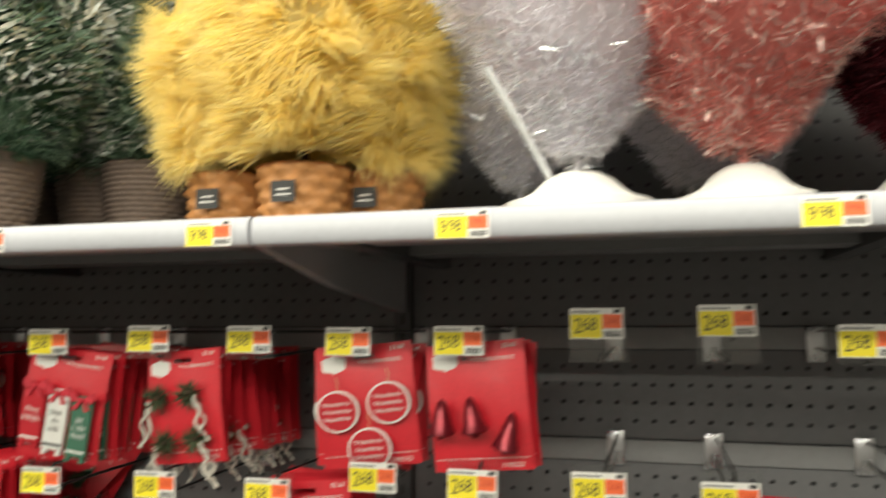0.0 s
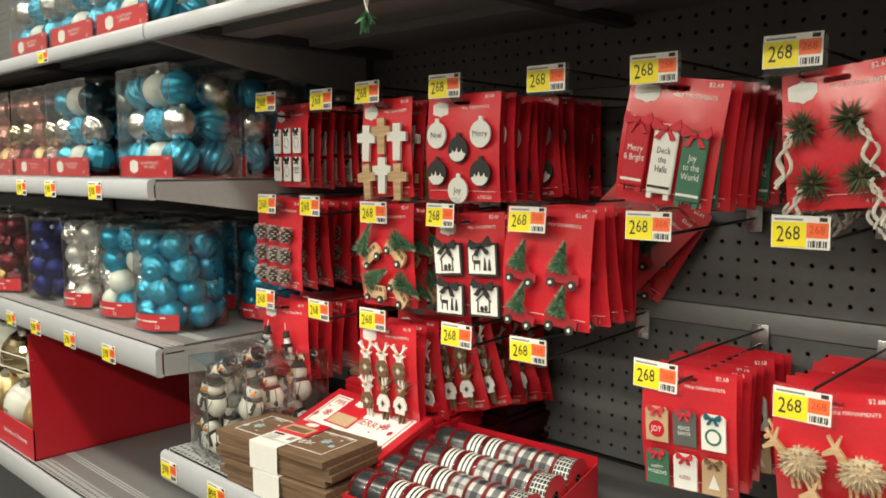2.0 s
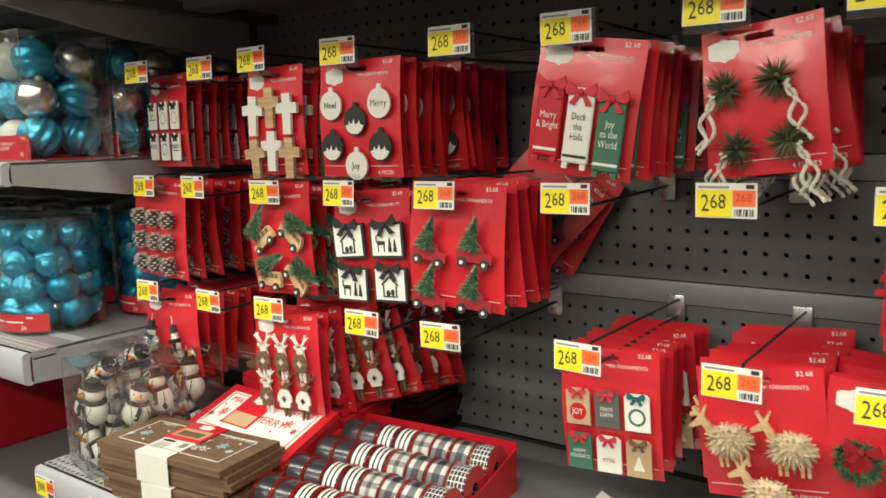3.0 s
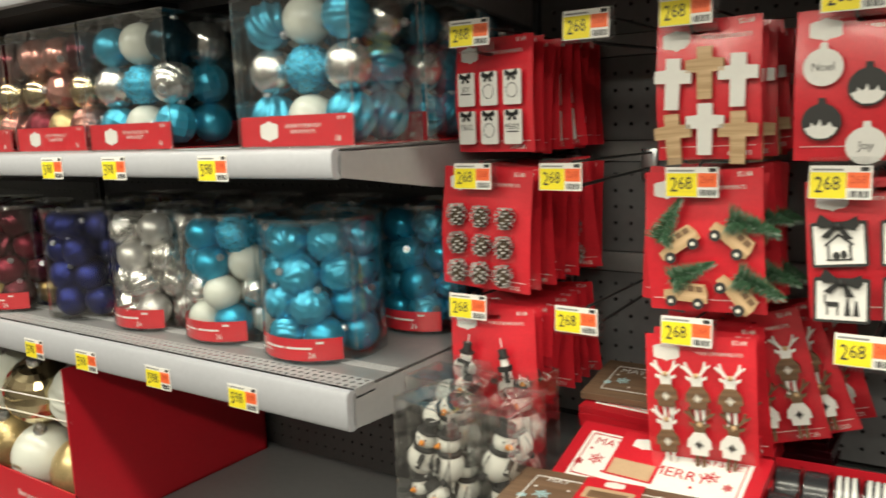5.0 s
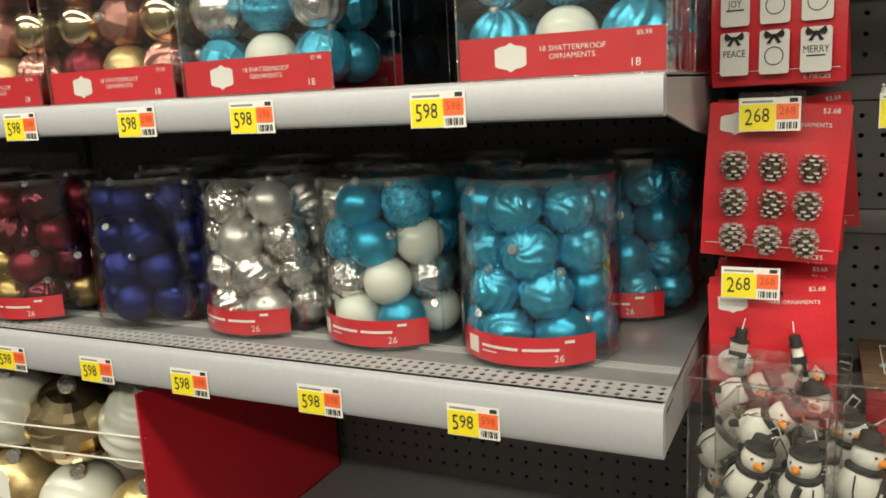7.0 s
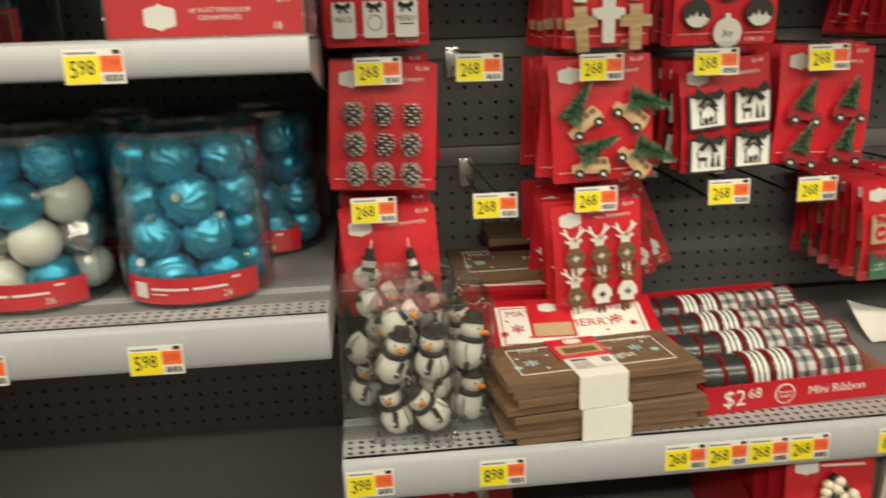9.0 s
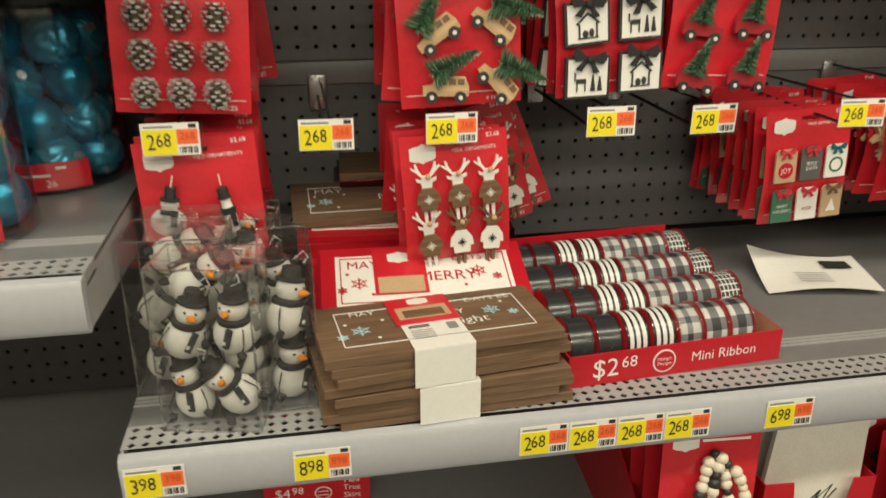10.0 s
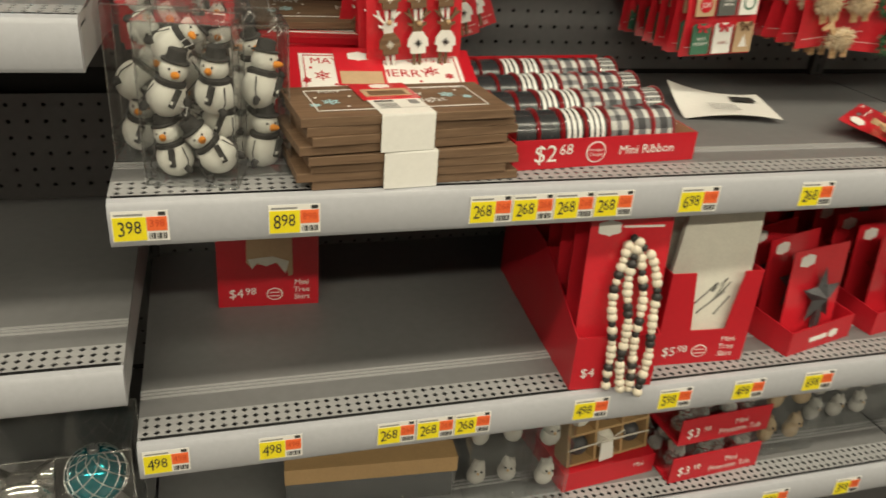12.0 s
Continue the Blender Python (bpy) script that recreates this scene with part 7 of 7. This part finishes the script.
def fluff(z0, z1, radius, count, length, width, low=0.45, comb=0.8, hang=0.35, seed=0.0, lumps=7.0, uneven=0.22, stray=0.22, rise=0.28, pull=0.0):
    """A lumpy core and a dense coat of fine strands that lie in plumes: returns two shapes."""
    core, coat = Shape(), Shape()
    n, k = 28, 22
    def surface(a, t):
        p = Vector((math.cos(a), math.sin(a), t * 3))
        lump = 1 + uneven * noise.noise(p * 1.7 + Vector((seed, 0, 0)))
        q = radius * girth(t, low, rise) * lump
        return Vector((q * math.cos(a), q * math.sin(a), z0 + (z1 - z0) * t))
    core.add([tuple(surface(2 * math.pi * i / n, j / k) * 1.0) for j in range(k + 1) for i in range(n)],
             [(j * n + i, j * n + (i + 1) % n, (j + 1) * n + (i + 1) % n, (j + 1) * n + i) for j in range(k) for i in range(n)])
    v, f = [], []
    plumes = [(rng.uniform(0, 2 * math.pi), rng.random() ** 1.2, rng.uniform(0.7, 1.25)) for _ in range(170)]
    for q in range(count):
        a, t, reach = rng.uniform(0, 2 * math.pi), rng.random(), 1.0
        if pull and rng.random() < pull:
            # strands that spring together from one spot as a plume
            a0, t0, reach = plumes[q % len(plumes)]
            a, t = a0 + rng.gauss(0, 0.085), min(1.0, max(0.0, t0 + rng.gauss(0, 0.018)))
            root = surface(a0, t0)
            flow = Vector(noise.noise_vector(root * 40 + Vector((seed * 3, 1, 2)))) * 0.55
        else:
            root = surface(a, t)
            flow = Vector(noise.noise_vector(root * lumps / 0.35 * 0.5 + Vector((seed * 3, 1, 2))))
        root = surface(a, t)
        out = Vector((math.cos(a), math.sin(a), 0.15))
        d = (out * 0.75 + flow * comb * 1.6 + Vector((0, 0, -hang)) + Vector((rng.gauss(0, stray), rng.gauss(0, stray), rng.gauss(0, stray)))).normalized()
        ln = length * reach * rng.uniform(0.5, 1.1)
        side = d.orthogonal().normalized()
        side.rotate(Matrix.Rotation(rng.uniform(0, 6.28), 3, d))
        side *= width
        mid = root + d * ln * 0.55
        tip = root + d * ln + Vector((0, 0, -hang * ln * 0.4))
        i = len(v)
        v += [tuple(root - d * 0.006 - side), tuple(root - d * 0.006 + side), tuple(mid + side), tuple(tip), tuple(mid - side)]
        f += [(i, i + 1, i + 2, i + 4), (i + 4, i + 2, i + 3)]
    coat.v, coat.f = v, f
    return core, coat


# yellow feathery trees in wicker pots
for x, y, s in ((1.106, 0.155, 0.95), (1.212, 0.130, 1.08), (1.280, 0.195, 0.88)):
    th = thing("feather_tree", "bright yellow feathery tree in an orange wicker pot", "christmas tree", "small shelf trees", pose(x, y, TOP + 0.0005))
    core, coat = fluff(0.082, 0.46, 0.080 * s, 34000, 0.050, 0.0007, low=0.62, comb=1.4, hang=0.20, seed=x * 9, lumps=6.5, stray=0.17, pull=0.60)
    part("crown_core", core, GOLDFLUFF, th, "dense yellow inner crown", smooth="all")
    part("crown", coat, GOLDFLUFF, th, "yellow feathery crown")
    part("trunk", Shape().tube([(0, 0, 0.05), (0, 0, 0.44)], 0.005, 6), TWIG, th)
    pot = part("pot", once("wpot", lambda: basket(0.044, 0.050, 0.068, 5, 11, 0.0048, 1).mesh("pot", WICKER, "all")), None, th, "orange braided wicker pot")
    th.matrix_world = pose(x, y, TOP + 0.0005)
    lab = part("pot_label", plate(-0.014, 0.014, 0.024, 0.047, -0.0548, 0.0008), INK, th, "small dark label")
    part("print_line", Shape().box(-0.009, 0.009, -0.0555, -0.0550, 0.031, 0.0325).box(-0.007, 0.007, -0.0555, -0.0550, 0.037, 0.0385), WHITE, lab)

# flocked green trees in grey baskets
for x, y, s, lean in ((0.600, 0.120, 1.15, 3), (0.785, 0.110, 1.2, -2), (0.815, 0.300, 1.05, 0), (0.915, 0.270, 1.0, 0), (1.020, 0.350, 0.9, 0), (0.640, 0.350, 1.0, 0)):
    th = thing("flocked_tree", "snow-flocked green tree in a grey woven basket", "christmas tree", "small shelf trees", pose(x, y, TOP + 0.0005, 0, lean, rng.uniform(0, 360)))
    core, coat = fluff(0.100, 0.47, 0.090 * s, 6500, 0.034, 0.0009, low=0.6, comb=0.9, hang=0.15, seed=x * 5)
    part("crown_core", core, PINE, th, "dark inner crown", smooth="all")
    part("crown", coat, PINE, th, "dark green needles")
    core, coat = fluff(0.105, 0.47, 0.098 * s, 7000, 0.030, 0.0011, low=0.6, comb=0.9, hang=0.1, seed=x * 5 + 1)
    part("crown_frost", coat, FROST, th, "frosted green needles")
    core, coat = fluff(0.120, 0.47, 0.108 * s, 3900, 0.020, 0.0021, low=0.6, comb=0.9, hang=0.0, seed=x * 5 + 2)
    part("crown_snow", coat, FROSTWHITE, th, "white flocking")
    part("trunk", Shape().tube([(0, 0, 0.07), (0, 0, 0.46)], 0.006, 6), TWIG, th)
    part("pot", once("gpot", lambda: basket(0.054, 0.067, 0.112, 16, 22, 0.0038, 0).mesh("pot", GREYWICKER, "all")), None, th, "grey-brown woven basket")

# white and pink tinsel trees on flared white stands
def stand(r, h):
    return Shape().lathe([(r, 0.0), (r, 0.012), (r * 0.84, 0.015), (r * 0.66, h * 0.50), (r * 0.48, h * 0.78), (r * 0.30, h * 0.94), (r * 0.12, h), (0.001, h)], 36)


TREES = ((1.522, 0.100, 0.072, "white", WHITETINSEL, IRIDESCENT, 0.165), (1.435, 0.27, 0.06, "white", WHITETINSEL, IRIDESCENT, 0.165), (1.635, 0.29, 0.06, "white", WHITETINSEL, IRIDESCENT, 0.15), (1.71, 0.34, 0.06, "white", WHITETINSEL, IRIDESCENT, 0.13),
         (1.677, 0.105, 0.062, "pink", PINKTINSEL, PINKPALE, 0.215), (1.845, 0.15, 0.066, "dark wine red", WINETINSEL, WINETINSEL, 0.17), (1.99, 0.16, 0.066, "pink", PINKTINSEL, PINKPALE, 0.16), (2.17, 0.2, 0.066, "dark wine red", WINETINSEL, PINKTINSEL, 0.15))
for x, y, r, colour, m1, m2, reach in TREES:
    th = thing("tinsel_tree", "%s tinsel tree on a flared white stand" % colour, "christmas tree", "small shelf trees", pose(x, y, TOP + 0.0005))
    core, coat = fluff(0.060, 0.48, reach * 0.80, 23000, 0.019, 0.0005, low=0.10, comb=0.35, stray=0.55, hang=0.0, seed=x * 7, lumps=9, uneven=0.42, rise=0.36)
    part("crown_core", core, m1, th, "dense inner crown", smooth="all")
    part("crown", coat, m1, th, colour + " tinsel crown")
    core, coat = fluff(0.058, 0.48, reach * 0.84, 8000, 0.016, 0.0008, low=0.10, comb=0.2, stray=0.7, hang=0.0, seed=x * 7, lumps=9, uneven=0.42, rise=0.36)
    coat.f = coat.f[:7000] if colour == "white" else coat.f
    part("crown_sparkle", coat, m2, th, "shiny strands of tinsel")
    part("trunk", Shape().tube([(0, 0, 0.03), (0, 0, 0.48)], 0.004, 6), m1, th)
    part("stem_tinsel", Shape().blades(*zip(*[((0, 0, z), (0.016 * math.cos(z * 900), 0.016 * math.sin(z * 900), z + rng.uniform(-0.006, 0.006))) for z in [0.036 + 0.0007 * k for k in range(110)]]), 0.0009), m2, th)
    if x == 1.522:
        part("loose_branch", Shape().tube([(-0.022, -0.050, 0.030), (-0.045, -0.068, 0.075), (-0.075, -0.085, 0.130)], 0.0035, 8), IRIDESCENT, th, "bent silvery branch")
    part("stand", stand(r, 0.044), WHITE, th, "flared white plastic stand", smooth=True)

# green picks and tagged pots near the shelf joint
for x, y, s in ((0.06, 0.18, 1.0), (0.20, 0.24, 1.1), (0.33, 0.16, 0.95), (0.45, 0.22, 1.1), (0.53, 0.33, 1.0)):
    th = shelf_tree("small_pine", "small dark green pine in a dull grey pot", x, y, TOP + 0.0005, ((
        "crown", PINE, (0.060, 0.36, 0.115 * s, 40, 70, 0.030, 0.0, 0.15, 0.7, 0.6, 0.2), 0.0011, 0.0, "dark green needles"),
        ("crown_light", PINELIGHT, (0.065, 0.36, 0.122 * s, 40, 30, 0.028, 0.0, 0.2, 0.7, 0.6, 0.2), 0.0012, 0.0, "lighter green tips")))
    part("trunk", Shape().tube([(0, 0, 0.03), (0, 0, 0.36)], 0.005, 6), TWIG, th)
    part("pot", once("ppot", lambda: Shape().lathe([(0.001, 0), (0.036, 0), (0.046, 0.055), (0.049, 0.055), (0.049, 0.062), (0.044, 0.062), (0.040, 0.05), (0.001, 0.05)], 28).mesh("pot", GREYWICKER, True)), None, th, "dull grey pot")


def paper_strip(points, width, turn):
    s, v = Shape(), []
    for i, p in enumerate(points):
        p = Vector(p)
        side = Vector((math.cos(turn * i), math.sin(turn * i), 0.15)) * width
        v += [p - side, p + side]
    return s.add(v, [(2 * i, 2 * i + 1, 2 * i + 3, 2 * i + 2) for i in range(len(points) - 1)])


for x, pts in ((0.567, [(0, 0.03, 0.10), (0.002, 0.0, 0.075), (0.0, -0.014, 0.045), (-0.004, -0.018, 0.01), (0.003, -0.016, -0.03), (0.004, -0.014, -0.062)]),
               (0.33, [(-0.075, 0.03, 0.012), (-0.045, -0.004, 0.030), (-0.012, -0.008, 0.010), (0.018, 0.0, 0.030), (0.05, 0.02, 0.040), (0.08, 0.03, 0.016)]),
               (0.17, [(-0.05, 0.03, 0.03), (-0.02, -0.006, 0.010), (0.01, 0.0, 0.034), (0.04, 0.015, 0.012)])):
    th = thing("care_ribbon", "crumpled white printed ribbon with a green leaf at its end", "ribbon", "white ribbons", pose(x, 0, TOP))
    part("ribbon", paper_strip(pts, 0.016, 0.5), WHITE, th, "white printed ribbon", smooth="all")
    end = pts[-1]
    a, b = [], []
    for k in range(16):
        a.append((end[0], end[1], end[2])); b.append((end[0] + rng.uniform(-0.018, 0.018), end[1] + rng.uniform(-0.008, 0.008), end[2] - rng.uniform(0.004, 0.026)))
    part("leaf_tuft", Shape().blades(a, b, 0.0042), GREEN, th, "green leaf tuft")
